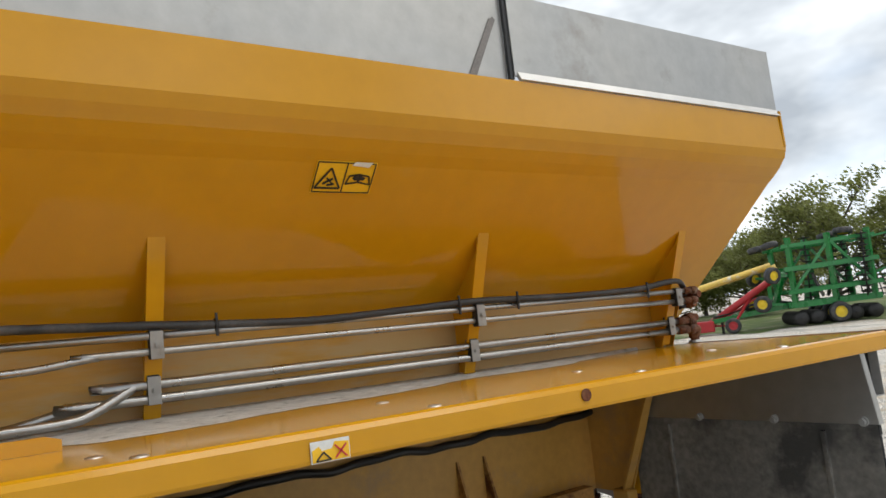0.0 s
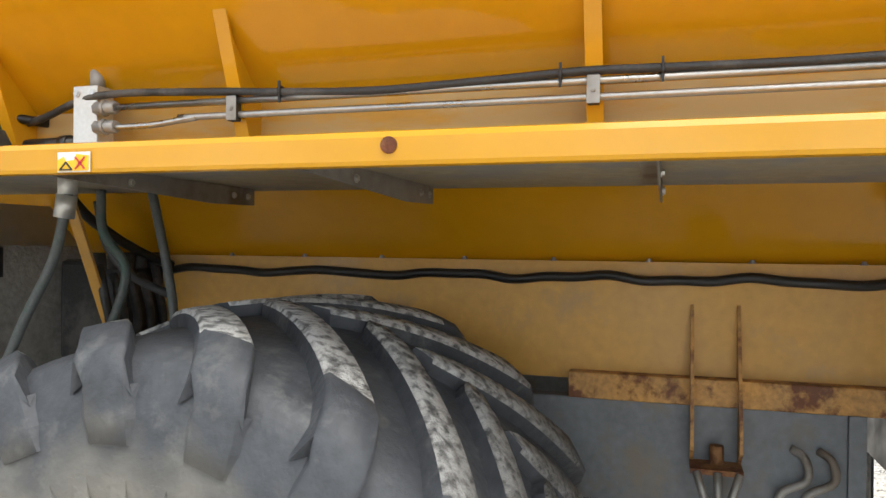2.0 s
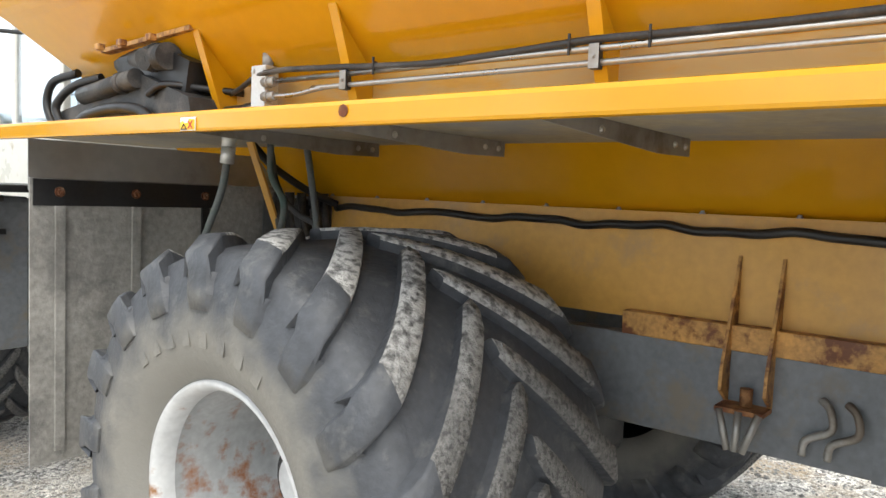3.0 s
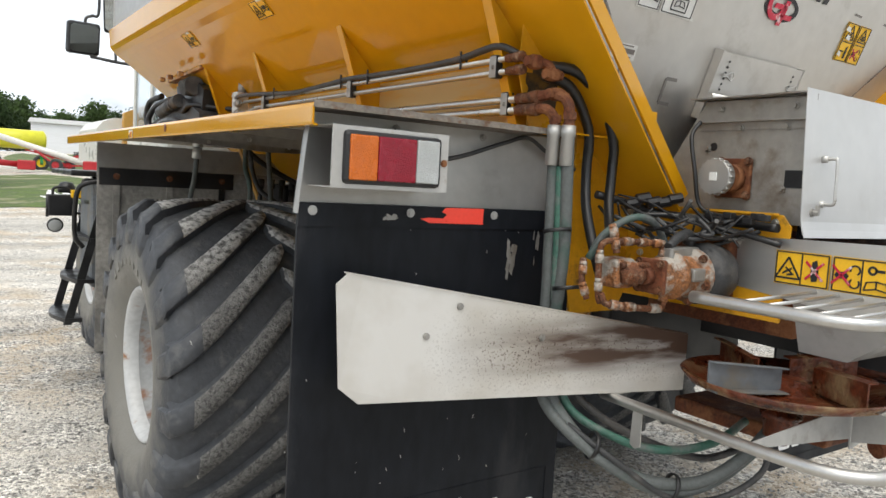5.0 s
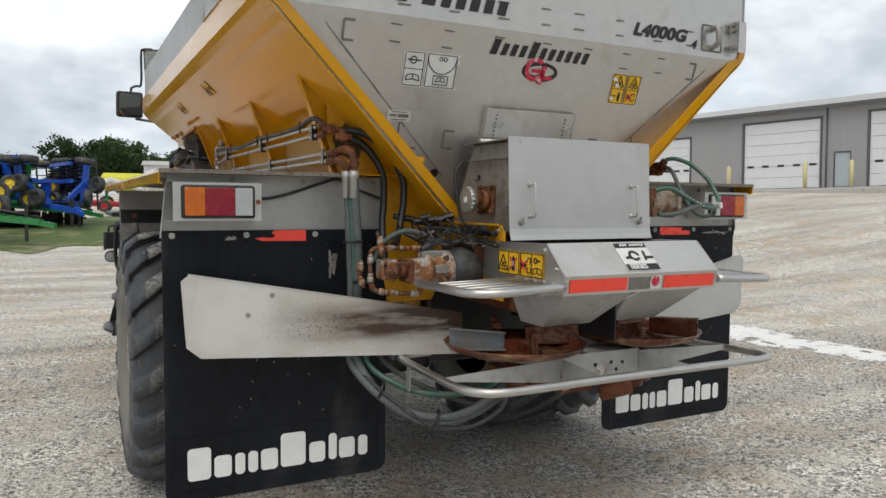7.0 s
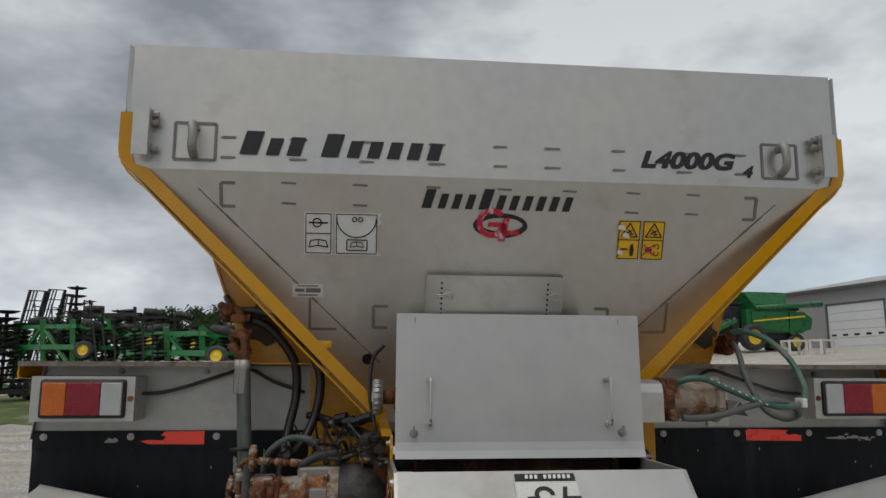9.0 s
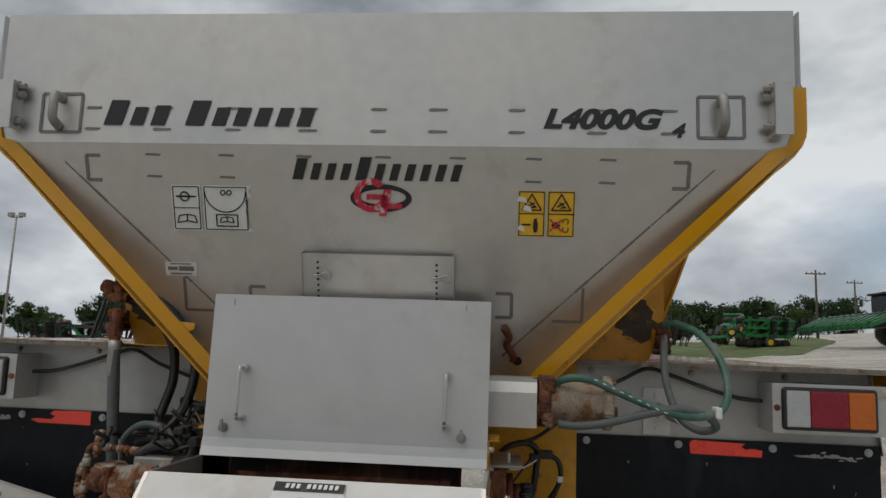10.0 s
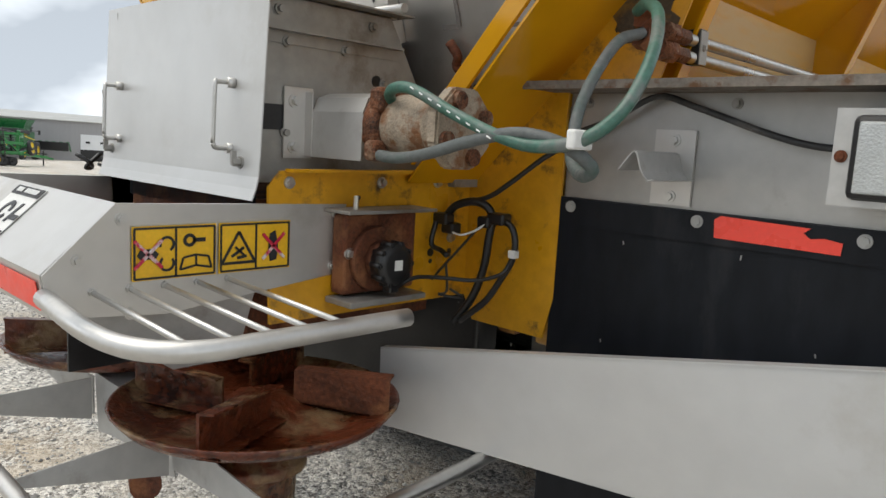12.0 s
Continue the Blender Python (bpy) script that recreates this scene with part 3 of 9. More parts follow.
# lifting eyes
for s in (-1, 1):
    def eye_frame(bm):
        c = [(s * 1.115 + a * 0.072, 0.104 + b * 0.068) for a, b in ((-1, -1), (1, -1), (1, 1), (-1, 1))]
        outline(bm, fr_hi, c, 0.010, 0.002)
    eye = part("lifting_eye", made(eye_frame), WELD, hopper, "welded stainless lifting eye")
    bm = bmesh.new()
    sweep(bm, curve([(s * 1.115, -0.345, 2.752), (s * 1.115 - 0.004, -0.385, 2.757), (s * 1.112, -0.400, 2.717), (s * 1.115, -0.392, 2.672), (s * 1.118, -0.345, 2.652)], 6), 0.016, 8)
    part("hook", bm, DARK_STEEL, eye)
    # corner bracket with bolts
    bm = bmesh.new()
    xbox(bm, s, 1.262, 1.266, -0.40, -0.345, 2.635, 2.805)
    xbox(bm, s, 1.262, 1.32, -0.40, -0.396, 2.635, 2.805)
    br = part("corner_bracket", bm, STEEL, hopper, "stained stainless corner bracket")
    for z in (2.665, 2.76, 2.79):
        bm = bmesh.new()
        hexbolt(bm, (s * 1.262, -0.37, z), (-s, 0, 0), 0.012, 0.022)
        part("bolt", bm, DARK_STEEL, br)
    # yellow end flange of the side sheet
    def flange(bm):
        inner, outer = [], []
        for x, z in ((1.376, 2.803), (1.376, 2.66), (1.362, 2.612), (slope_x(2.57) - 0.020, 2.57), (slope_x(2.15) - 0.030, 2.15), (slope_x(1.71) - 0.030, 1.71)):
            y = side_rear_y(z) - 0.003
            outer.append(Vector((s * (x + 0.002), y, z)))
            wd = 0.044
            nx, nz = (wd, 0) if z > 2.6 else (wd * 0.71, -wd * -0.71)
            inner.append(Vector((s * (x - nx), y, z + (nz if z <= 2.6 else 0))))
        for a, b, c, d in zip(outer, outer[1:], inner[1:], inner):
            slab(bm, [a, b, c, d], (0, 0.010, 0))
    part("end_flange", made(flange), YELLOW, hopper)
    if s < 0:
        bm = bmesh.new()
        slab(bm, [(-0.70, -0.275, 1.998), (-0.61, -0.267, 1.994), (-0.61, -0.267, 1.972), (-0.63, -0.267, 1.961), (-0.66, -0.275, 1.955)], (0, -0.006, 0))
        part("tab", bm, YELLOW, hopper)
    # stainless extension boards
    bm = bmesh.new()
    xbox(bm, s, 1.340, 1.3445, 1.035, 4.5, 2.775, 3.058)
    part("extension_board", bm, FENDER_STEEL, hopper, "stainless side board")
    bm = bmesh.new()
    xbox(bm, s, 1.358, 1.363, -0.35, 1.022, 2.798, 3.058)
    b2 = part("extension_board", bm, FENDER_STEEL, hopper, "stainless side board with a folded lower lip")
    bm = bmesh.new()
    slab(bm, [(s * 1.364, -0.35, 2.812), (s * 1.364, 1.012, 2.812), (s * 1.380, 1.012, 2.784), (s * 1.380, -0.35, 2.784)], (s * -0.012, 0, -0.002))
    part("lip", bm, CLEAN_STEEL, b2, "bright folded lower lip")
    bm = bmesh.new()
    xbox(bm, s, 1.346, 1.358, 1.020, 1.036, 2.79, 3.055)
    part("seam", bm, BLACK, b2)
    bm = bmesh.new()
    slab(bm, [(s * 1.3465, 1.155, 2.790), (s * 1.3465, 1.182, 2.790), (s * 1.3465, 1.085, 2.975), (s * 1.3465, 1.07, 2.985), (s * 1.3465, 1.062, 2.975)], (s * 0.002, 0, 0))
    part("stain", bm, WELD, hopper)
    # upright skirt between the slope and the fender
    bm = bmesh.new()
    slab(bm, [(s * 0.900, -0.03, 2.148), (s * 0.900, -0.03, 1.9145), (s * 0.900, 3.40, 1.9145), (s * 0.900, 3.40, 2.148)], (s * 0.004, 0, 0))
    part("skirt", bm, DUSTY_YELLOW, hopper, "dusty yellow skirt plate above the fender")
    bm = bmesh.new()
    slab(bm, [(s * slope_x(1.9145), -0.036, 1.9145), (s * 0.940, -0.036, 1.9145), (s * 1.000, -0.036, 2.085), (s * slope_x(2.24), -0.036, 2.24)], (0, 0.005, 0))
    plate = part("end_plate", bm, GRIMY_YELLOW, hopper, "yellow end plate sooty round the hydraulic fittings")
    bm = bmesh.new()
    rng = random.Random(3)
    fr_soot = oriented((s * 0.915, -0.0365, 2.065), (1, 0, 0), (0, 0, 1))
    flat(bm, fr_soot, [(0.085 * math.cos(2 * math.pi * k / 30) * rng.uniform(0.6, 1.05) - (s * 0.02), 0.085 * math.sin(2 * math.pi * k / 30) * rng.uniform(0.6, 1.15)) for k in range(30)], 0.001, 0.001)
    part("soot_patch", bm, SOOT, plate, "dark oily patch on yellow paint")
    # side ribs: web and face
    for k, y in enumerate((0.03, 1.02, 2.02, 2.87)):
        bm = bmesh.new()
        slab(bm, [(s * slope_x(2.355), y - 0.004, 2.355), (s * slope_x(2.13), y - 0.004, 2.130), (s * 0.904, y - 0.004, 2.126), (s * 0.904, y - 0.004, 1.915), (s * 0.940, y - 0.004, 1.915)], (0, 0.008, 0))
        rib = part("side_rib", bm, YELLOW, hopper)
        bm = bmesh.new()
        slab(bm, [(s * 1.128, y - 0.021, 2.388), (s * 1.128, y + 0.021, 2.388), (s * 0.956, y + 0.021, 1.922), (s * 0.956, y - 0.021, 1.922)], (-s * 0.008, 0, 0.002))
        part("rib_face", bm, YELLOW, rib)

# labels on the rear
def sticker(name, fr, x0, y0, x1, y1, material, parent, label="", ragged=0):
    bm = bmesh.new()
    p = rect(x0, y0, x1, y1)
    if ragged:
        rr = random.Random(ragged)
        n = 9
        p = [(x0, y0), (x1, y0)] + [(x1 - rr.random() * (x1 - x0) * 0.16, y0 + (y1 - y0) * k / n) for k in range(1, n)] + [(x1, y1), (x0, y1)]
    flat(bm, fr, p, 0.002)
    return part(name, bm, material, parent, label)
def triangle_sign(bm, fr, cx, cy, h):
    outline(bm, fr, [(cx - h * 0.58, cy - h * 0.42), (cx + h * 0.58, cy - h * 0.42), (cx, cy + h * 0.55)], h * 0.085, 0.005)
    stroke(bm, fr, cx - h * 0.25, cy - h * 0.22, cx + h * 0.18, cy + h * 0.05, h * 0.09, 0.005)
    stroke(bm, fr, cx - h * 0.05, cy - h * 0.27, cx + h * 0.28, cy - h * 0.22, h * 0.09, 0.005)
    stroke(bm, fr, cx - h * 0.12, cy + h * 0.08, cx + h * 0.2, cy - h * 0.2, h * 0.07, 0.005)
def book_sign(bm, fr, cx, cy, w):
    outline(bm, fr, [(cx - w * 0.5, cy - w * 0.2), (cx, cy - w * 0.1), (cx + w * 0.5, cy - w * 0.2), (cx + w * 0.4, cy + w * 0.15), (cx, cy + w * 0.22), (cx - w * 0.4, cy + w * 0.15)], w * 0.06, 0.005)
    stroke(bm, fr, cx, cy - w * 0.1, cx, cy + w * 0.2, w * 0.06, 0.005)
def cross_sign(bm, fr, cx, cy, h):
    stroke(bm, fr, cx - h * 0.45, cy - h * 0.45, cx + h * 0.45, cy + h * 0.45, h * 0.11, 0.007)
    stroke(bm, fr, cx - h * 0.45, cy + h * 0.45, cx + h * 0.45, cy - h * 0.45, h * 0.11, 0.007)
def arrows_sign(bm, fr, cx, cy, h):
    ring(bm, fr, cx, cy + h * 0.22, h * 0.2, h * 0.06, -60, 200, 10, 0.005)
    ring(bm, fr, cx, cy - h * 0.25, h * 0.2, h * 0.06, 130, 400, 10, 0.005)
def blob_sign(bm, fr, cx, cy, w, h):
    flat(bm, fr, [(cx - w * 0.3, cy - h * 0.5), (cx + w * 0.35, cy - h * 0.45), (cx + w * 0.5, cy), (cx + w * 0.2, cy + h * 0.5), (cx - w * 0.35, cy + h * 0.4), (cx - w * 0.5, cy - h * 0.1)], 0.005)

wl1 = sticker("instruction_label", fr_lo, -0.722, -0.29, -0.618, -0.13, LABEL_WHITE, hopper, "white pictogram label")
def wl1_print(bm):
    outline(bm, fr_lo, rect(-0.716, -0.284, -0.624, -0.136), 0.003)
    stroke(bm, fr_lo, -0.716, -0.21, -0.624, -0.21, 0.003)
    stroke(bm, fr_lo, -0.705, -0.170, -0.635, -0.170, 0.006)
    ring(bm, fr_lo, -0.675, -0.170, 0.018, 0.005)
    book_sign(bm, fr_lo, -0.67, -0.248, 0.07)
part("print", made(wl1_print), INK, wl1)
wl2 = sticker("instruction_label", fr_lo, -0.610, -0.29, -0.435, -0.13, LABEL_WHITE, hopper, "torn white pictogram label", 5)
def wl2_print(bm):
    outline(bm, fr_lo, rect(-0.604, -0.284, -0.455, -0.136), 0.003)
    ring(bm, fr_lo, -0.53, -0.150, 0.075, 0.004, 180, 360, 14)
    for k in (-1, 1):
        ring(bm, fr_lo, -0.527 + k * 0.011, -0.155, 0.010, 0.004)
    outline(bm, fr_lo, rect(-0.565, -0.272, -0.49, -0.232), 0.004)
    book_sign(bm, fr_lo, -0.528, -0.25, 0.05)
part("print", made(wl2_print), INK, wl2)
for col, x0 in enumerate((0.475, 0.572)):
    yl = sticker("warning_label", fr_lo, x0, -0.285, x0 + 0.088, -0.132, LABEL_YELLOW, hopper, "yellow pictogram warning label" if col else "peeling yellow pictogram warning label")
    def yl_print(bm):
        outline(bm, fr_lo, rect(x0 + 0.003, -0.282, x0 + 0.085, -0.135), 0.003)
        stroke(bm, fr_lo, x0, -0.208, x0 + 0.088, -0.208, 0.003)
        triangle_sign(bm, fr_lo, x0 + 0.044, -0.172, 0.055)
        if col:
            arrows_sign(bm, fr_lo, x0 + 0.06, -0.245, 0.055)
            blob_sign(bm, fr_lo, x0 + 0.028, -0.245, 0.03, 0.022)
        else:
            blob_sign(bm, fr_lo, x0 + 0.058, -0.247, 0.017, 0.05)
            stroke(bm, fr_lo, x0 + 0.012, -0.245, x0 + 0.042, -0.245, 0.006)
    part("print", made(yl_print), INK, yl)
    if col:
        part("red_cross", made(cross_sign, fr_lo, x0 + 0.028, -0.245, 0.045), CRIMSON, yl)
    else:
        def torn(bm):
            for a, b, c in ((0.0, -0.165, 0.03), (0.004, -0.262, 0.02), (0.02, -0.195, 0.026)):
                flat(bm, fr_lo, [(x0 + a - 0.006, b), (x0 + a + c, b - 0.006), (x0 + a + c * 0.7, b + 0.012), (x0 + a, b + 0.016)], 0.008)
        pieces("torn_patch", made(torn), LABEL_WHITE, yl)
sl = sticker("maker_label", fr_lo, -0.765, -0.455, -0.650, -0.405, LABEL_WHITE, hopper, "small white label with grey bars")
def sl_print(bm):
    flat(bm, fr_lo, rect(-0.755, -0.434, -0.72, -0.422), 0.004)
    flat(bm, fr_lo, rect(-0.715, -0.436, -0.66, -0.420), 0.004)
    flat(bm, fr_lo, rect(-0.745, -0.413, -0.67, -0.409), 0.004)
    flat(bm, fr_lo, rect(-0.745, -0.449, -0.67, -0.444), 0.004)
part("print", made(sl_print), WELD, sl)

# feed gate on the rear sheet
def gate_plate(bm):
    o, r, u, n = fr_lo
    slab(bm, [o + r * a + u * b + n * 0.028 for a, b in ((-0.262, -0.60), (0.260, -0.60), (0.260, -0.355), (-0.262, -0.355))], n * 0.004)
    for x in (-0.264, 0.260):
        slab(bm, [o + r * (x + a) + u * b + n * 0.002 for a, b in ((0, -0.60), (0.004, -0.60), (0.004, -0.352), (0, -0.352))], n * 0.036)
gate = part("feed_gate", made(gate_plate), STEEL, hopper, "stainless sliding feed gate plate")
for x in (-0.205, 0.205):
    # black discs on the unpierced plate paint the dark of its holes
    def holes(bm):
        for k in range(9):
            spot(bm, (fr_lo[0] + fr_lo[3] * 0.031, *fr_lo[1:]), x, -0.385 - k * 0.02, 0.0045, 8, 0.0025)
    pieces("painted_hole", made(holes), BLACK, gate)
    bm = bmesh.new()
    o, r, u, n = fr_lo
    pin = [(x - 0.02, -0.43), (x + 0.005, -0.428), (x + 0.03, -0.418), (x + 0.045, -0.43), (x + 0.035, -0.448), (x + 0.018, -0.44), (x + 0.0, -0.436), (x - 0.018, -0.44)]
    sweep(bm, curve([o + r * a + u * b + n * 0.04 for a, b in pin], 4), 0.0028, 6)
    part("hair_pin", bm, BRIGHT, gate)

# a flat black disc that paints the dark inside of a hole
def dark_hole(fr, x, y, r, parent):
    bm = bmesh.new()
    spot(bm, fr, x, y, r, 16, 0.001)
    return part("painted_hole", bm, BLACK, parent)
dark_hole(fr_lo, -0.478, -0.70, 0.022, hopper)
dark_hole(fr_lo, 0.485, -0.73, 0.016, hopper)

# decals on the sloping side
for s in (-1,):
    for y0, torn_one in ((1.48, False), (2.62, False)):
        z0 = 2.462
        fr_s = oriented((s * slope_x(z0), y0 + 0.175, z0), (0, -1, 0), (s, 0, 1))
        d = sticker("warning_decal", fr_s, 0, 0, 0.175, 0.098, LABEL_YELLOW, hopper, "yellow pictogram decal with a torn corner")
        def d_print(bm):
            outline(bm, fr_s, rect(0.004, 0.004, 0.171, 0.094), 0.003)
            stroke(bm, fr_s, 0.088, 0.004, 0.088, 0.094, 0.003)
            triangle_sign(bm, fr_s, 0.044, 0.043, 0.062)
            book_sign(bm, fr_s, 0.13, 0.045, 0.072)
            blob_sign(bm, fr_s, 0.13, 0.05, 0.04, 0.014)
        part("print", made(d_print), INK, d)
        bm = bmesh.new()
        flat(bm, fr_s, [(0.10, 0.088), (0.15, 0.084), (0.158, 0.099), (0.108, 0.099)], 0.006)
        part("torn_patch", bm, LABEL_WHITE, d)

# ---- conveyor end box ----
def end_plate(bm):
    x0, x1 = -0.392, 0.401
    prof = [(-0.6435, 2.074), (-0.6440, 2.06), (-0.660, 1.72), (-0.663, 1.675), (-0.669, 1.65), (-0.678, 1.627)]
    n = 6
    rows = [[bm.verts.new((x0 + (x1 - x0) * k / n, y - 0.001 * math.sin(math.pi * k / n), z)) for k in range(n + 1)] for y, z in prof]
    for a, b in zip(rows, rows[1:]):
        for k in range(n):
            f = bm.faces.new((a[k], b[k], b[k + 1], a[k + 1]))
    thicken(bm, 0.003, (0, 0, 1.8))
conveyor = part("conveyor_box", made(end_plate), CLEAN_STEEL, truck, "brushed stainless conveyor end door with two handles")
for x in (-0.286, 0.286):
    bm = bmesh.new()
    sweep(bm, curve([(x, -0.655, 1.868), (x, -0.692, 1.868), (x, -0.699, 1.860), (x, -0.702, 1.750), (x, -0.702, 1.740), (x, -0.695, 1.730), (x, -0.66, 1.730)], 4), 0.0052, 8)
    for z in (1.868, 1.730):
        rod(bm, (x, -0.652, z), (x, -0.672, z), 0.011, 10)
    part("handle", bm, BRIGHT, conveyor, "bright steel grab handle")
for x in (-0.335, 0.33):
    bm = bmesh.new()
    hexbolt(bm, (x, -0.662, 1.702), (0, -1, 0), 0.009, 0.02)
    slab(bm, [(x - 0.004, -0.685, 1.700), (x + 0.004, -0.685, 1.700), (x + 0.003, -0.685, 1.726), (x - 0.003, -0.685, 1.726)], (0, 0.012, 0))
    part("wing_bolt", bm, DARK_STEEL, conveyor)
for s in (-1, 1):
    bm = bmesh.new()
    slab(bm, [(s * 0.335, -0.645, 2.062), (s * 0.335, -0.26, 2.062), (s * 0.335, rear_y(1.66) , 1.66), (s * 0.335, -0.645, 1.66)], (s * -0.004, 0, 0))
    wall = part("side_wall", bm, DARK_STEEL, conveyor, "dull stainless side wall")
    bm = bmesh.new()
    xbox(bm, s, 0.335, 0.362, -0.645, -0.235, 1.985, 1.989)
    xbox(bm, s, 0.335, 0.339, -0.645, -0.235, 1.960, 1.986)
    part("stiffener", bm, DARK_STEEL, wall)
    bm = bmesh.new()
    xbox(bm, s, 0.20, 0.37, -0.64, -0.215, 2.064, 2.068)
    part("top_lip", bm, DARK_STEEL, wall)
    for y, z in ((-0.56, 1.965), (-0.40, 1.965), (-0.58, 2.03), (-0.32, 2.03), (-0.28, 1.90), (-0.56, 1.77)):
        bm = bmesh.new()
        hexbolt(bm, (s * 0.339, y, z), (s, 0, 0), 0.008, 0.012)
        part("bolt", bm, DARK_STEEL, wall)
    # black plate and disc paint the dark of a slot and a hole
    bm = bmesh.new()
    xbox(bm, s, 0.3355, 0.3375, -0.635, -0.565, 1.775, 1.83)
    part("slot", bm, BLACK, wall)
    bm = bmesh.new()
    rod(bm, (s * 0.335, -0.30, 1.905), (s * 0.3375, -0.30, 1.905), 0.014, 12)
    part("painted_hole", bm, BLACK, wall)
bm = bmesh.new()
box(bm, (-0.335, -0.64, 2.058), (0.335, -0.24, 2.063))
part("top_cover", bm, STEEL, conveyor)
bm = bmesh.new()
sweep(bm, [(-0.30, -0.24, 2.085), (0.36, -0.24, 2.085)], 0.012, 8)
part("hinge_rod", bm, STEEL, conveyor)
bm = bmesh.new()
for k in range(6):
    x = -0.32 + k * 0.106
    box(bm, (x, -0.62, 1.58), (x + 0.102, -0.612, 1.68))
pieces("belt_wiper", bm, BLACK_RUBBER, conveyor)
# conveyor shaft sensor, left
bm = bmesh.new()
box(bm, (-0.352, -0.455, 1.735), (-0.337, -0.335, 1.865), 0.004)
rod(bm, (-0.35, -0.395, 1.80), (-0.385, -0.395, 1.80), 0.046, 20)
rod(bm, (-0.385, -0.395, 1.80), (-0.43, -0.395, 1.80), 0.024, 16)
bearing = part("shaft_bearing", bm, BROWN_RUST, truck, "rusted square flange bearing")
for y, z in ((-0.445, 1.745), (-0.345, 1.745), (-0.445, 1.855), (-0.345, 1.855)):
    bm = bmesh.new()
    hexbolt(bm, (-0.352, y, z), (-1, 0, 0), 0.010, 0.014)
    part("bolt", bm, RUSTY_FITTING, bearing)
bm = bmesh.new()
rod(bm, (-0.425, -0.395, 1.80), (-0.46, -0.395, 1.80), 0.056, 28)
sensor = part("speed_sensor", bm, FENDER_STEEL, bearing, "round grey shaft sensor")
for k in range(18):
    a = 2 * math.pi * k / 18
    c = Vector((-0.445, -0.395 + 0.056 * math.cos(a), 1.80 + 0.056 * math.sin(a)))
    bm = bmesh.new()
    rod(bm, c - Vector((0.012, 0, 0)), c + Vector((0.012, 0, 0)), 0.005, 6)
    part("lug", bm, FENDER_STEEL, sensor)
bm = bmesh.new()
box(bm, (-0.463, -0.408, 1.787), (-0.460, -0.382, 1.813))
part("sensor_label", bm, LABEL_WHITE, sensor)
# conveyor motor, right
bm = bmesh.new()
lathe(bm, [(0.030, 0.060), (0.045, 0.066), (0.10, 0.066), (0.115, 0.060), (0.150, 0.058), (0.165, 0.066), (0.185, 0.068)], (0.545, -0.435, 1.795), (1, 0, 0), 28)
cm = part("conveyor_motor", bm, MOTOR_BEIGE, truck, "beige hydraulic conveyor motor with rusted ends", smooth=True)
bm = bmesh.new()
lathe(bm, [(0, 0.0), (0, 0.077), (0.026, 0.077), (0.034, 0.070), (0.036, 0.058)], (0.545, -0.435, 1.795), (1, 0, 0), 28)
box(bm, (0.552, -0.505, 1.82), (0.592, -0.455, 1.872), 0.010)
box(bm, (0.552, -0.515, 1.722), (0.592, -0.465, 1.765), 0.010)
part("port_flange", bm, RUSTY_FITTING, cm, "rusted port flange")
bm = bmesh.new()
c8 = [(-0.435 + r_ * math.cos(a_), 1.795 + r_ * math.sin(a_)) for a_, r_ in ((math.radians(22.5 + 45 * k), 0.084) for k in range(8))]
slab(bm, [(0.730, y, z) for y, z in c8], (0.030, 0, 0))
bmesh.ops.bevel(bm, geom=bm.edges[:], offset=0.005, segments=2, affect="EDGES")
part("end_cover", bm, MOTOR_BEIGE, cm, "eight-sided cast end cover")
for k in range(4):
    a = k * math.pi / 2 + 0.4
    bm = bmesh.new()
    rod(bm, (0.758, -0.435 + 0.058 * math.cos(a), 1.795 + 0.058 * math.sin(a)), (0.770, -0.435 + 0.058 * math.cos(a), 1.795 + 0.058 * math.sin(a)), 0.017, 14)
    hexbolt(bm, (0.545, -0.435 + 0.064 * math.cos(a), 1.795 + 0.064 * math.sin(a)), (-1, 0, 0), 0.010, 0.016)
    pieces("bolt", bm, RUSTY_FITTING, cm)
def shield(bm):
    prof = [(-0.36, 1.862), (-0.46, 1.862), (-0.492, 1.850), (-0.505, 1.82), (-0.507, 1.72)]
    a = [bm.verts.new((0.365, y, z)) for y, z in prof]
    b = [bm.verts.new((0.538, y, z)) for y, z in prof]
    for k in range(len(prof) - 1):
        bm.faces.new((a[k], a[k + 1], b[k + 1], b[k]))
    thicken(bm, 0.003, (0.45, -0.36, 1.75))
    box(bm, (0.339, -0.565, 1.715), (0.343, -0.49, 1.87))
    slab(bm, [(0.343, -0.51, 1.72), (0.343, -0.51, 1.862), (0.366, -0.508, 1.862), (0.366, -0.508, 1.72)], (0, 0.003, 0))
sh = part("motor_shield", made(shield), STEEL, truck, "bent stainless motor shield")
for z in (1.74, 1.84):
    bm = bmesh.new()
    hexbolt(bm, (0.343, -0.54, z), (1, 0, 0), 0.010, 0.014)
    part("bolt", bm, BRIGHT, sh)

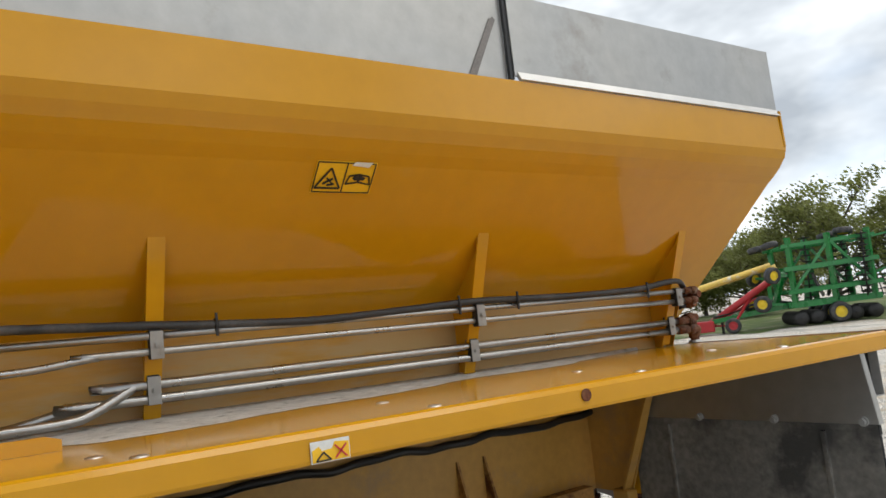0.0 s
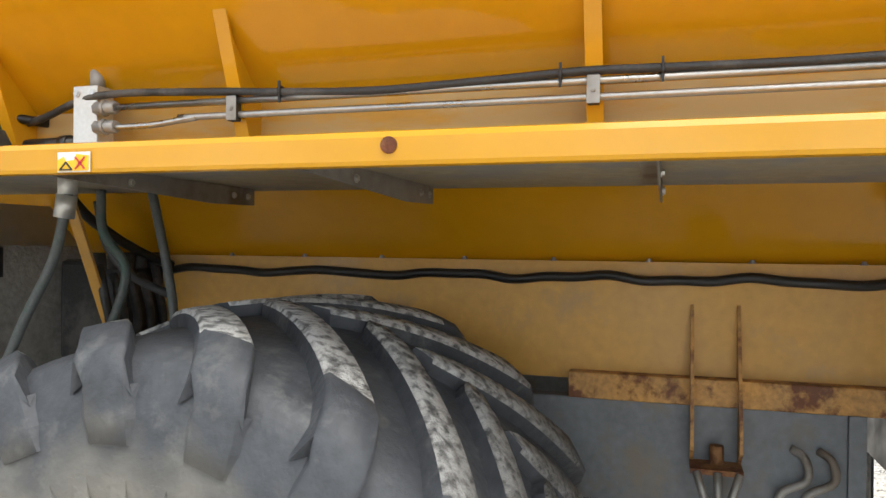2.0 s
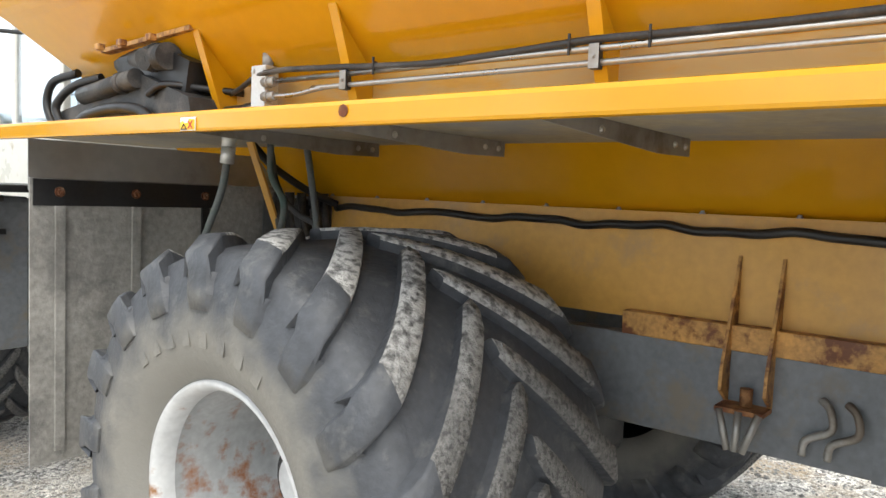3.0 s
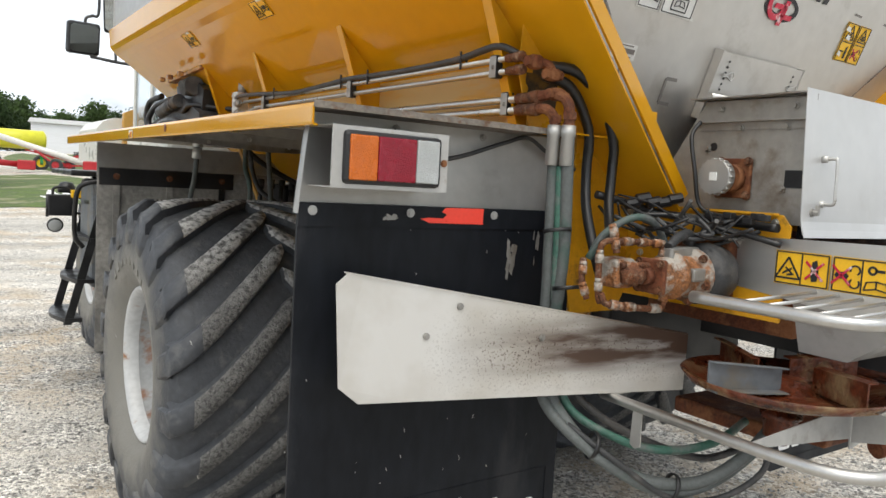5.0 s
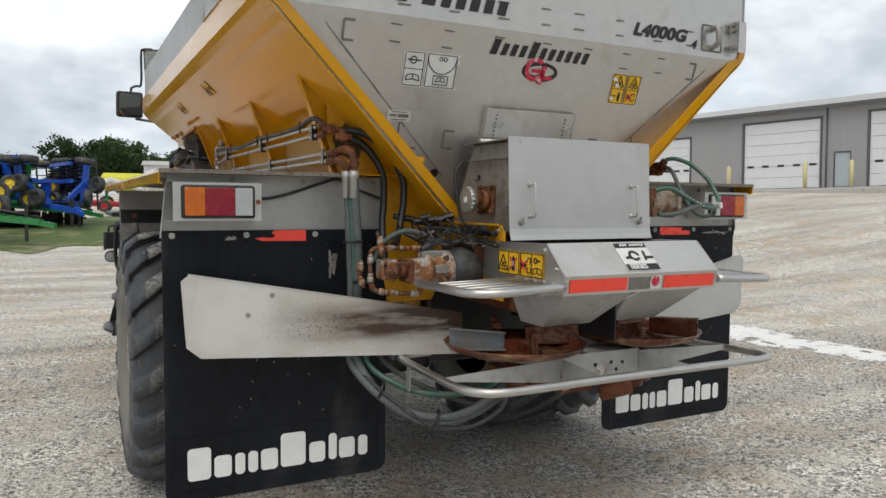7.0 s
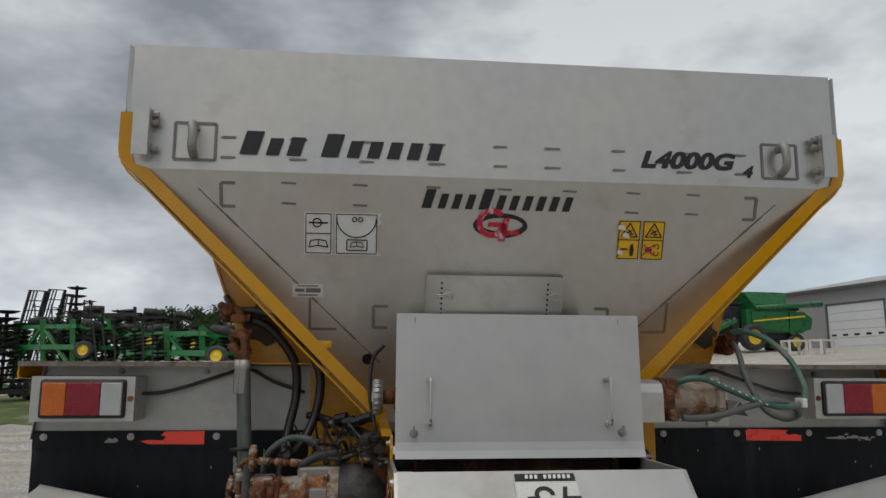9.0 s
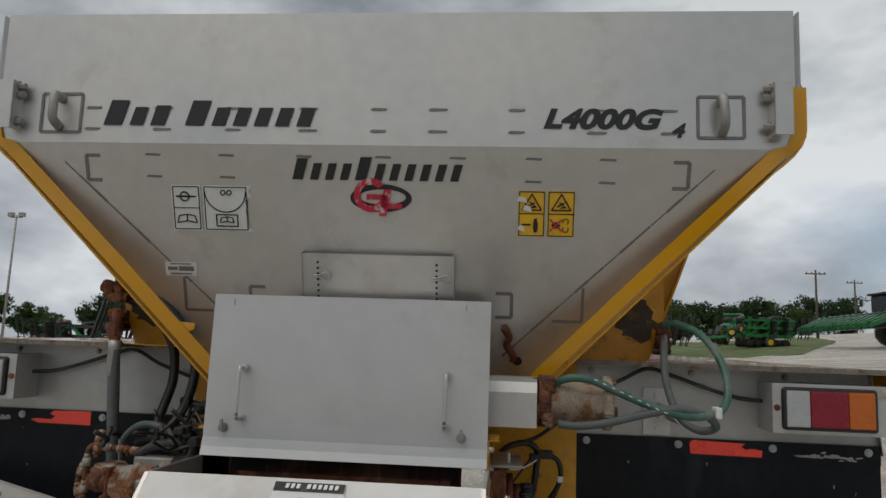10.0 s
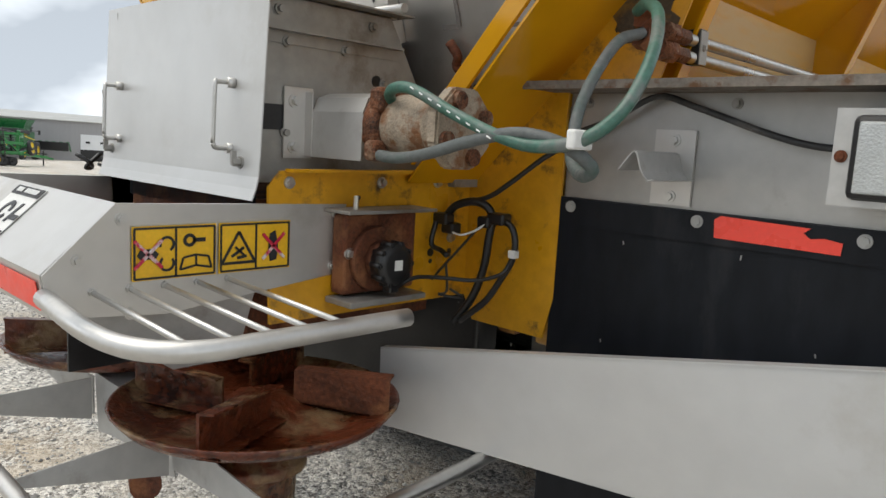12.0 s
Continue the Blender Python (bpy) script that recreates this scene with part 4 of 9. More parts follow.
# ---- yellow rear frame and gearboxes ----
for s in (-1, 1):
    bm = bmesh.new()
    slab(bm, [(s * 0.405, -0.64, 1.655), (s * 0.405, -0.61, 1.69), (s * 0.405, 0.02, 1.70), (s * 0.405, 0.02, 1.36), (s * 0.405, -0.63, 1.36)], (s * -0.008, 0, 0))
    xbox(bm, s, 0.405, 0.432, -0.60, 0.0, 1.688, 1.695)
    fp = part("frame_plate", bm, GRIMY_YELLOW, truck, "yellow painted frame side plate")
    for y, z in ((-0.59, 1.665), (-0.33, 1.665), (-0.14, 1.665), (-0.08, 1.52)):
        bm = bmesh.new()
        hexbolt(bm, (s * 0.405, y, z), (s, 0, 0), 0.009, 0.012)
        part("bolt", bm, BRIGHT, fp)
    # corner post beside the flap
    bm = bmesh.new()
    slab(bm, [(s * 0.405, -0.012, 1.93), (s * 0.70, -0.012, 1.93), (s * 0.70, -0.012, 1.40), (s * 0.675, -0.012, 1.295), (s * 0.44, -0.012, 1.295), (s * 0.405, -0.012, 1.36)], (0, 0.008, 0))
    part("frame_post", bm, GRIMY_YELLOW, truck, "yellow painted rear frame plate")
    # gearbox
    bm = bmesh.new()
    xbox(bm, s, 0.408, 0.455, -0.475, -0.255, 1.415, 1.600, 0.008)
    rod(bm, (s * 0.455, -0.385, 1.495), (s * 0.475, -0.385, 1.495), 0.075, 24)
    rod(bm, (s * 0.475, -0.385, 1.495), (s * 0.50, -0.385, 1.495), 0.045, 20)
    gb = part("spinner_gearbox", bm, BROWN_RUST, truck, "brown rusted spinner gearbox")
    bm = bmesh.new()
    xbox(bm, s, 0.41, 0.50, -0.50, -0.23, 1.602, 1.610, 0.002)
    xbox(bm, s, 0.41, 0.505, -0.49, -0.26, 1.395, 1.409, 0.003)
    pieces("mount_bar", bm, DARK_STEEL, gb)
    bm = bmesh.new()
    rod(bm, (s * 0.46, -0.45, 1.60), (s * 0.46, -0.45, 1.640), 0.006, 8)
    hexbolt(bm, (s * 0.455, -0.46, 1.51), (s, 0, 0), 0.009, 0.012)
    pieces("bolt", bm, BRIGHT, gb)
# right encoder
bm = bmesh.new()
lathe(bm, [(0.0, 0.0), (0.0, 0.048), (0.030, 0.050), (0.038, 0.046), (0.041, 0.030), (0.041, 0.0)], (0.495, -0.385, 1.490), (1, 0, 0), 28)
ec = part("shaft_encoder", bm, BLACK, truck, "black ribbed shaft encoder")
for k in range(10):
    a = 2 * math.pi * k / 10
    c = Vector((0.51, -0.385 + 0.047 * math.cos(a), 1.49 + 0.047 * math.sin(a)))
    bm = bmesh.new()
    rod(bm, c - Vector((0.012, 0, 0)), c + Vector((0.022, 0, 0)), 0.0075, 6)
    rod(bm, c + Vector((0.022, 0, 0)), c + Vector((0.025, 0, 0)), 0.004, 6)
    part("lug", bm, BLACK, ec)
bm = bmesh.new()
box(bm, (0.500, -0.398, 1.425), (0.528, -0.372, 1.447), 0.004)
part("cable_socket", bm, BLACK, ec)
bm = bmesh.new()
box(bm, (0.5365, -0.395, 1.478), (0.538, -0.372, 1.501))
part("encoder_label", bm, LABEL_WHITE, ec)

# spinner drive motor and manifold, left
ax = Vector((-0.50, -0.385, 1.487))
bm = bmesh.new()
lathe(bm, [(0.0, 0.0), (0.0, 0.055), (0.04, 0.088), (0.09, 0.098), (0.145, 0.096), (0.155, 0.07)], (-0.415, -0.43, 1.49), (-1, 0, 0), 24)
dm = part("drive_motor", bm, BLACK_HOSE, truck, "black-nosed hydraulic drive motor under rust")
bm = bmesh.new()
lathe(bm, [(0.0, 0.080), (0.02, 0.085), (0.045, 0.085), (0.05, 0.066), (0.11, 0.064), (0.115, 0.074), (0.13, 0.074), (0.135, 0.058), (0.20, 0.055), (0.20, 0.0)], (-0.555, -0.425, 1.487), (-1, 0, 0), 24)
body = part("motor_body", bm, MOTOR_RUST, dm, "flaking rust-orange motor body")
bm = bmesh.new()
box(bm, (-0.772, -0.478, 1.435), (-0.754, -0.372, 1.540), 0.008)
rod(bm, (-0.772, -0.425, 1.487), (-0.80, -0.425, 1.487), 0.026, 8)
part("end_flange", bm, BROWN_RUST, body, "square rusted end flange")
for yy, zz in ((-0.465, 1.448), (-0.385, 1.448), (-0.465, 1.527), (-0.385, 1.527)):
    bm = bmesh.new()
    hexbolt(bm, (-0.772, yy, zz), (-1, 0, 0), 0.009, 0.012)
    part("bolt", bm, RUSTY_FITTING, body)
bm = bmesh.new()
box(bm, (-0.70, -0.445, 1.535), (-0.56, -0.395, 1.575), 0.008)
box(bm, (-0.66, -0.50, 1.475), (-0.60, -0.47, 1.515), 0.006)
part("port_block", bm, DARK_STEEL, body, "oily grey port block")
bm = bmesh.new()
sweep(bm, curve([(-0.56, -0.40, 1.58), (-0.58, -0.41, 1.61), (-0.64, -0.42, 1.605), (-0.70, -0.43, 1.575)], 5), [0.02 - 0.0004 * k for k in range(16)], 10)
part("oily_lump", bm, BLACK_HOSE, body, "oil-black wiring boot")
for k in range(6):
    a = k * math.pi / 3 + 0.3
    bm = bmesh.new()
    hexbolt(bm, (-0.60, -0.425 + 0.083 * math.cos(a), 1.487 + 0.083 * math.sin(a)), (-1, 0, 0), 0.009, 0.016)
    part("bolt", bm, RUSTY_FITTING, body)
bm = bmesh.new()
box(bm, (-0.865, -0.385, 1.445), (-0.785, -0.30, 1.535), 0.012)
mf = part("manifold", bm, MOTOR_RUST, dm, "rust-orange hydraulic manifold")
bm = bmesh.new()
lathe(bm, [(0, 0), (0, 0.036), (0.03, 0.040), (0.034, 0.026), (0.055, 0.026), (0.06, 0.0)], (-0.825, -0.385, 1.49), (0, -1, 0), 6)
part("relief_cap", bm, RUSTY_FITTING, mf)
bm = bmesh.new()
lathe(bm, [(0, 0.022), (0.05, 0.024), (0.055, 0.032), (0.08, 0.032), (0.085, 0.02)], (-0.785, -0.40, 1.485), (1, 0, 0), 8)
part("nipple", bm, RUSTY_FITTING, mf)


def pipe_run(pts, r, nuts):
    bm = bmesh.new()
    sweep(bm, curve(pts, 5), r, 12)
    ob = part("pipe", bm, RUSTY_FITTING, dm)
    pts = [Vector(p) for p in pts]
    for i, f in nuts:
        a, b = pts[i], pts[i + 1]
        d = (b - a).normalized()
        c = a.lerp(b, f)
        bm = bmesh.new()
        rod(bm, c - d * 0.013, c + d * 0.013, r * 1.5, 6)
        rod(bm, c + d * 0.013, c + d * 0.026, r * 1.2, 12)
        part("pipe_nut", bm, MOTOR_RUST, ob)


pipe_run([(-0.895, -0.35, 1.40), (-0.905, -0.35, 1.43), (-0.905, -0.345, 1.55), (-0.89, -0.35, 1.582), (-0.84, -0.37, 1.586), (-0.71, -0.40, 1.582), (-0.695, -0.405, 1.565), (-0.69, -0.41, 1.52)], 0.0095, ((1, 0.15), (1, 0.85), (4, 0.1), (4, 0.55), (4, 0.95), (6, 0.3)))
pipe_run([(-0.905, -0.36, 1.43), (-0.89, -0.37, 1.400), (-0.84, -0.39, 1.392), (-0.72, -0.42, 1.385), (-0.70, -0.425, 1.40), (-0.695, -0.425, 1.45)], 0.0105, ((1, 0.5), (2, 0.15), (2, 0.9), (4, 0.4)))
pipe_run([(-0.86, -0.39, 1.515), (-0.80, -0.41, 1.518), (-0.72, -0.43, 1.515)], 0.010, ((0, 0.4), (1, 0.6)))
pipe_run([(-0.86, -0.37, 1.55), (-0.862, -0.36, 1.60), (-0.862, -0.35, 1.625)], 0.010, ((0, 0.5), (1, 0.4)))
pipe_run([(-0.93, -0.33, 1.41), (-0.945, -0.32, 1.46), (-0.935, -0.31, 1.53)], 0.0095, ((0, 0.5), (1, 0.5)))

# ---- spinner cover ----
def cover_side(bm, s):
    slab(bm, [(s * 0.407, -0.435, 1.616), (s * 0.407, -0.955, 1.628), (s * 0.407, -1.078, 1.508), (s * 0.407, -1.066, 1.432), (s * 0.407, -0.86, 1.415), (s * 0.407, -0.435, 1.460)], (s * -0.010 if s > 0 else 0.010, 0, 0))
cover = part("spinner_cover", made(cover_side, -1), STEEL, truck, "folded stainless spinner cover with warning labels")
part("side_plate", made(cover_side, 1), STEEL, cover)
def cover_top(bm):
    slab(bm, [(-0.40, -0.952, 1.629), (0.40, -0.952, 1.629), (0.40, -1.079, 1.509), (-0.40, -1.079, 1.509)], (0, 0.003, -0.003))
part("top_plate", made(cover_top), CLEAN_STEEL, cover)
bm = bmesh.new()
slab(bm, [(-0.40, -1.080, 1.509), (0.40, -1.080, 1.509), (0.40, -1.068, 1.432), (-0.40, -1.068, 1.432)], (0, 0.004, 0))
part("rear_face", bm, STEEL, cover)
fr_face = oriented((0, -1.080, 1.509), (1, 0, 0), (0, -0.012, 0.077))
for s in (-1, 1):
    bm = bmesh.new()
    flat(bm, fr_face, rect(s * 0.24 - 0.142, -0.066, s * 0.24 + 0.142, -0.014), 0.002)
    part("reflector_tape", bm, RED_TAPE, cover, "faded red reflector tape")
bm = bmesh.new()
flat(bm, fr_face, [(-0.085, -0.066), (0.02, -0.066), (0.03, -0.05), (0.025, -0.016), (-0.085, -0.016)], 0.002)
part("worn_tape", bm, WELD, cover, "worn grey tape")
bm = bmesh.new()
flat(bm, fr_face, [(0.03, -0.068), (0.082, -0.066), (0.080, -0.012), (0.028, -0.014), (0.022, -0.04)], 0.0024)
patch = part("label_patch", bm, LABEL_WHITE, cover)
bm = bmesh.new()
ring(bm, fr_face, 0.05, -0.034, 0.022, 0.022, 0, 360, 18, 0.005)
part("red_dot", bm, CRIMSON, patch, "round red patch")
fr_top = oriented((0, -1.079, 1.509), (1, 0, 0), (0, 0.127, 0.12))
ser = sticker("series_label", fr_top, -0.085, 0.012, 0.085, 0.163, LABEL_WHITE, cover, "white and black series label")
def ser_print(bm):
    flat(bm, fr_top, rect(-0.083, 0.137, 0.083, 0.161), 0.004)
    flat(bm, fr_top, rect(-0.083, 0.014, 0.083, 0.046), 0.004)
    ring(bm, fr_top, -0.01, 0.092, 0.028, 0.012, 0, 330, 16)
    for a, b in ((-0.075, -0.045), (0.03, 0.07)):
        flat(bm, fr_top, rect(a, 0.075, b, 0.088, 0.2), 0.004)
    flat(bm, fr_top, rect(0.02, 0.066, 0.032, 0.118, 0.2), 0.004)
part("print", made(ser_print), INK, ser)
lettering("series_word", "SERIES", fr_top, -0.068, 0.020, 0.032, LETTER_WHITE, ser, 0.0, 0.007)
bm = bmesh.new()
word_blocks(bm, fr_top, -0.07, 0.143, [0.012, 0.012, 0.012, -0.012, 0.012, 0.012, 0.012, 0.012, 0.012, 0.012], 0.75, 0.004, 0.1, 0.007)
pieces("small_mark", bm, LETTER_WHITE, ser)
for s in (-1, 1):
    fr_c = oriented((s * 0.408, -0.79 - s * 0.008, 1.484), (0, s, 0), (0, 0, 1))
    fr_c = (fr_c[0], fr_c[1] * 1.3, fr_c[2] * 1.3, fr_c[3])
    x0 = -0.10 if s > 0 else -0.125
    for k in range(2):
        a = x0 + k * 0.133 + (0.0 if s > 0 else -0.01)
        if s > 0:
            a += 0.0
        lb = sticker("warning_label", fr_c, a, 0.0, a + 0.128, 0.078, LABEL_YELLOW, cover, "yellow pictogram warning label")
        def lb_print(bm):
            outline(bm, fr_c, rect(a + 0.003, 0.003, a + 0.125, 0.075), 0.003)
            stroke(bm, fr_c, a + 0.064, 0.003, a + 0.064, 0.075, 0.003)
            first = (k == 0) == (s > 0)
            if first:
                arrows_sign(bm, fr_c, a + 0.05, 0.038, 0.06)
                blob_sign(bm, fr_c, a + 0.022, 0.038, 0.032, 0.016)
                book_sign(bm, fr_c, a + 0.095, 0.022, 0.05)
                ring(bm, fr_c, a + 0.085, 0.055, 0.01, 0.005)
                stroke(bm, fr_c, a + 0.09, 0.055, a + 0.11, 0.055, 0.006)
            else:
                triangle_sign(bm, fr_c, a + 0.033, 0.036, 0.05)
                blob_sign(bm, fr_c, a + 0.095, 0.038, 0.018, 0.05)
        part("print", made(lb_print), INK, lb)
        part("red_cross", made(cross_sign, fr_c, a + (0.022 if (k == 0) == (s > 0) else 0.095), 0.038, 0.045), CRIMSON, lb)
    for y, z in ((-0.945, 1.60), (-1.02, 1.53), (-1.05, 1.445), (-0.47, 1.595), (-0.47, 1.475), (-0.93, 1.425)):
        bm = bmesh.new()
        hexbolt(bm, (s * 0.407, y, z), (s, 0, 0), 0.008, 0.01)
        part("bolt", bm, BRIGHT, cover)
    # guard hoop and its rods
    bm = bmesh.new()
    sweep(bm, curve([(s * 0.405, -1.075, 1.470), (s * 0.62, -1.085, 1.462), (s * 0.735, -1.06, 1.458), (s * 0.79, -0.985, 1.456), (s * 0.797, -0.85, 1.456), (s * 0.80, -0.60, 1.455)], 6), 0.0165, 12)
    guard = part("guard_hoop", bm, BRIGHT, truck, "bent stainless guard hoop with thin rods")
    for k in range(5):
        y = -0.997 + k * 0.066
        bm = bmesh.new()
        rod(bm, (s * 0.403, y, 1.472), (s * (0.775 if k == 0 else 0.79), y - 0.006, 1.462), 0.0055, 8)
        hexbolt(bm, (s * 0.403, y, 1.472), (s, 0, 0), 0.008, 0.012)
        part("guard_rod", bm, BRIGHT, guard)
# material divider below the cover
for s in (-1, 1):
    bm = bmesh.new()
    slab(bm, [(s * 0.03, -1.03, 1.432), (s * 0.37, -1.03, 1.432), (s * 0.31, -0.80, 1.268), (s * 0.06, -0.80, 1.268)], (0, 0.003, 0.003))
    slab(bm, [(s * 0.37, -1.03, 1.432), (s * 0.39, -0.66, 1.432), (s * 0.325, -0.66, 1.272), (s * 0.31, -0.80, 1.268)], (s * -0.003, 0, 0.002))
    slab(bm, [(s * 0.03, -1.03, 1.430), (s * 0.002, -0.96, 1.39), (s * 0.002, -0.80, 1.36), (s * 0.06, -0.80, 1.268)], (s * 0.003, 0.002, 0))
    pieces("divider", bm, DULL_SHEET, truck, "folded stainless material divider")
bm = bmesh.new()
box(bm, (-0.30, -0.62, 1.30), (0.30, -0.05, 1.62))
part("conveyor_throat", bm, BROWN_RUST, truck, "dark rusty conveyor outlet")

# ---- spinners ----
for s in (-1, 1):
    c = Vector((0.355, -0.62, 1.163)) if s > 0 else Vector((-0.335, -0.63, 1.156))
    bm = bmesh.new()
    lathe(bm, [(0.030, 0.0), (0.025, 0.06), (-0.006, 0.10), (-0.014, 0.20), (0.006, 0.275), (0.026, 0.306), (0.024, 0.314), (-0.004, 0.29), (-0.030, 0.21), (-0.034, 0.10), (-0.034, 0.0)], c, (0, 0, 1), 40)
    disc = part("spinner_disc", bm, SPINNER_RUST, truck, "brown rusted dished spinner disc")
    for k in range(4):
        a = k * math.pi / 2 + (0.55 if s > 0 else 1.22)
        d, t = Vector((math.cos(a), math.sin(a), 0)), Vector((-math.sin(a), math.cos(a), 0))
        p0, p1 = c + d * 0.06 + t * 0.05, c + d * 0.295 + t * 0.02
        bm = bmesh.new()
        slab(bm, [p0, p1, p1 + Vector((0, 0, 0.085)), p0 + Vector((0, 0, 0.07))], t * 0.006)
        slab(bm, [p0 + Vector((0, 0, 0.07)), p1 + Vector((0, 0, 0.085)), p1 + t * 0.035 + Vector((0, 0, 0.088)), p0 + t * 0.035 + Vector((0, 0, 0.073))], (0, 0, 0.004))
        slab(bm, [p0, p1, p1 + t * 0.045, p0 + t * 0.045], (0, 0, 0.004))
        part("vane", bm, FRAME_GREY if k == 1 and s < 0 else BROWN_RUST if k == 0 and s > 0 else SPINNER_RUST, disc, "worn spinner vane")
    bm = bmesh.new()
    lathe(bm, [(-0.03, 0.0), (-0.03, 0.075), (-0.06, 0.085), (-0.13, 0.088), (-0.135, 0.105), (-0.16, 0.105), (-0.165, 0.085), (-0.26, 0.08), (-0.27, 0.05), (-0.30, 0.045), (-0.30, 0.0)], c, (0, 0, 1), 20)
    for v in bm.verts:
        wide, tall = (0.6, 0.62) if s < 0 else (1.05, 0.85)
        v.co = Vector((c.x + (v.co.x - c.x) * wide, c.y + (v.co.y - c.y) * wide, c.z + (v.co.z - c.z) * tall))
    part("spinner_motor", bm, SPINNER_RUST, truck, "rusted spinner motor below its disc")

# ---- lower bumper ----
bm = bmesh.new()
bp = [(-0.55, -0.22, 1.070), (-0.70, -0.24, 1.072), (-0.735, -0.29, 1.074), (-0.775, -0.70, 1.085), (-0.79, -0.93, 1.092), (-0.765, -1.05, 1.097), (-0.66, -1.105, 1.100), (-0.3, -1.11, 1.103), (0.3, -1.11, 1.103),
      (0.66, -1.105, 1.100), (0.765, -1.05, 1.097), (0.79, -0.93, 1.092), (0.775, -0.70, 1.085), (0.735, -0.29, 1.074), (0.70, -0.24, 1.072), (0.55, -0.22, 1.070)]
sweep(bm, curve(bp, 5), 0.0165, 12)
bumper = part("spinner_bumper", bm, BRIGHT, truck, "bent stainless tube bumper")
def brace(poly, off):
    bm = bmesh.new()
    slab(bm, poly, off)
    part("brace_plate", bm, DULL_SHEET, bumper, "dull stainless brace plate")
brace([(-0.765, -0.80, 1.098), (-0.19, -0.775, 1.115), (-0.19, -0.775, 1.010), (-0.765, -0.80, 1.080)], (0, 0.004, 0))
brace([(0.255, -0.775, 1.115), (0.79, -0.80, 1.103), (0.79, -0.80, 1.080), (0.255, -0.775, 1.020)], (0, 0.004, 0))
brace([(-0.19, -0.78, 1.112), (-0.21, -1.10, 1.103), (-0.21, -1.10, 1.085), (-0.19, -0.78, 1.000)], (0.004, 0, 0))
brace([(0.25, -0.78, 1.112), (0.28, -1.10, 1.103), (0.28, -1.10, 1.085), (0.25, -0.78, 1.005)], (-0.004, 0, 0))
bm = bmesh.new()
slab(bm, [(-0.19, -0.77, 1.125), (0.255, -0.77, 1.125), (0.255, -0.77, 1.00), (0.20, -0.77, 0.985), (0.13, -0.77, 1.005), (-0.08, -0.77, 0.985), (-0.17, -0.77, 0.97)], (0, 0.005, 0))
slab(bm, [(-0.19, -0.765, 1.12), (0.255, -0.765, 1.12), (0.255, -0.62, 1.12), (-0.19, -0.60, 1.12)], (0, 0, 0.005))
cb = part("centre_bracket", bm, DULL_SHEET, bumper, "stainless bracket with bolt holes")
fr_cb = oriented((-0.19, -0.771, 0.985), (1, 0, 0), (0, 0, 1))
for x, y in ((0.19, 0.085), (0.24, 0.055), (0.28, 0.09), (0.31, 0.055), (0.345, 0.085), (0.08, 0.06)):
    dark_hole(fr_cb, x, y, 0.009, cb)
bm = bmesh.new()
hexbolt(bm, (0.03, -0.771, 1.045), (0, -1, 0), 0.016, 0.014)
part("bolt", bm, BRIGHT, cb)
bm = bmesh.new()
slab(bm, [(-0.745, -0.385, 1.075), (-0.745, -0.42, 1.075), (-0.75, -0.425, 0.955), (-0.75, -0.405, 0.945), (-0.75, -0.385, 0.955)], (0.004, 0, 0))
part("hanger_tab", bm, STEEL, bumper)
bm = bmesh.new()
box(bm, (-0.16, -0.50, 0.90), (0.16, -0.10, 0.96), 0.01)
box(bm, (-0.10, -0.66, 0.92), (0.08, -0.45, 1.03), 0.01)
rod(bm, (0.05, -0.75, 0.93), (0.18, -0.80, 0.96), 0.035, 12)
part("spinner_frame", bm, BROWN_RUST, truck, "rusted spinner support frame")
bm = bmesh.new()
box(bm, (-0.43, 0.02, 0.96), (0.43, 0.12, 1.42), 0.01)
slab(bm, [(-0.004, -0.90, 1.20), (-0.004, -0.08, 1.20), (-0.004, -0.08, 1.40), (-0.004, -0.90, 1.40)], (0.008, 0, 0))
part("rear_crossmember", bm, BLACK, truck, "dark rear crossmember")

# ---- side deflectors ----
for s in (-1, 1):
    bm = bmesh.new()
    top, bot = [], []
    for k in range(9):
        f = k / 8
        x = 1.59 - 1.15 * f
        top.append(Vector((s * x, -0.15 - 0.19 * f, 1.467 - 0.20 * f)))
        bot.append(Vector((s * x, -0.156 - 0.18 * f, 1.122 - 0.045 * f)))
    ts, bs = top + [], bot + []
    ring_pts = [(s * 1.59, -0.156, 1.122), (s * 1.648, -0.150, 1.17), (s * 1.666, -0.147, 1.45), (s * 1.635, -0.147, 1.475)] + top + bot[::-1][:-1]
    slab(bm, ring_pts, (0, 0.004, 0))
    slab(bm, [(s * 1.635, -0.147, 1.475), (s * 0.44, -0.34, 1.268), (s * 0.44, -0.32, 1.27), (s * 1.635, -0.127, 1.477)], (0, 0, 0.003))
    dfl = part("side_deflector", bm, STREAKED if s < 0 else CLEAN_STEEL, truck, "stainless deflector wing streaked with brown fertiliser" if s < 0 else "clean pale stainless deflector wing")
    for x, f in ((1.30, 0.25), (1.02, 0.5), (1.40, 0.7)) if s < 0 else ():
        bm = bmesh.new()
        k = (1.59 - x) / 1.15
        hexbolt(bm, (s * x, -0.152 - 0.19 * k, 1.43 - 0.19 * k - 0.22 * (f - 0.25)), (0, -1, 0), 0.007, 0.006)
        part("bolt", bm, DARK_STEEL, dfl)

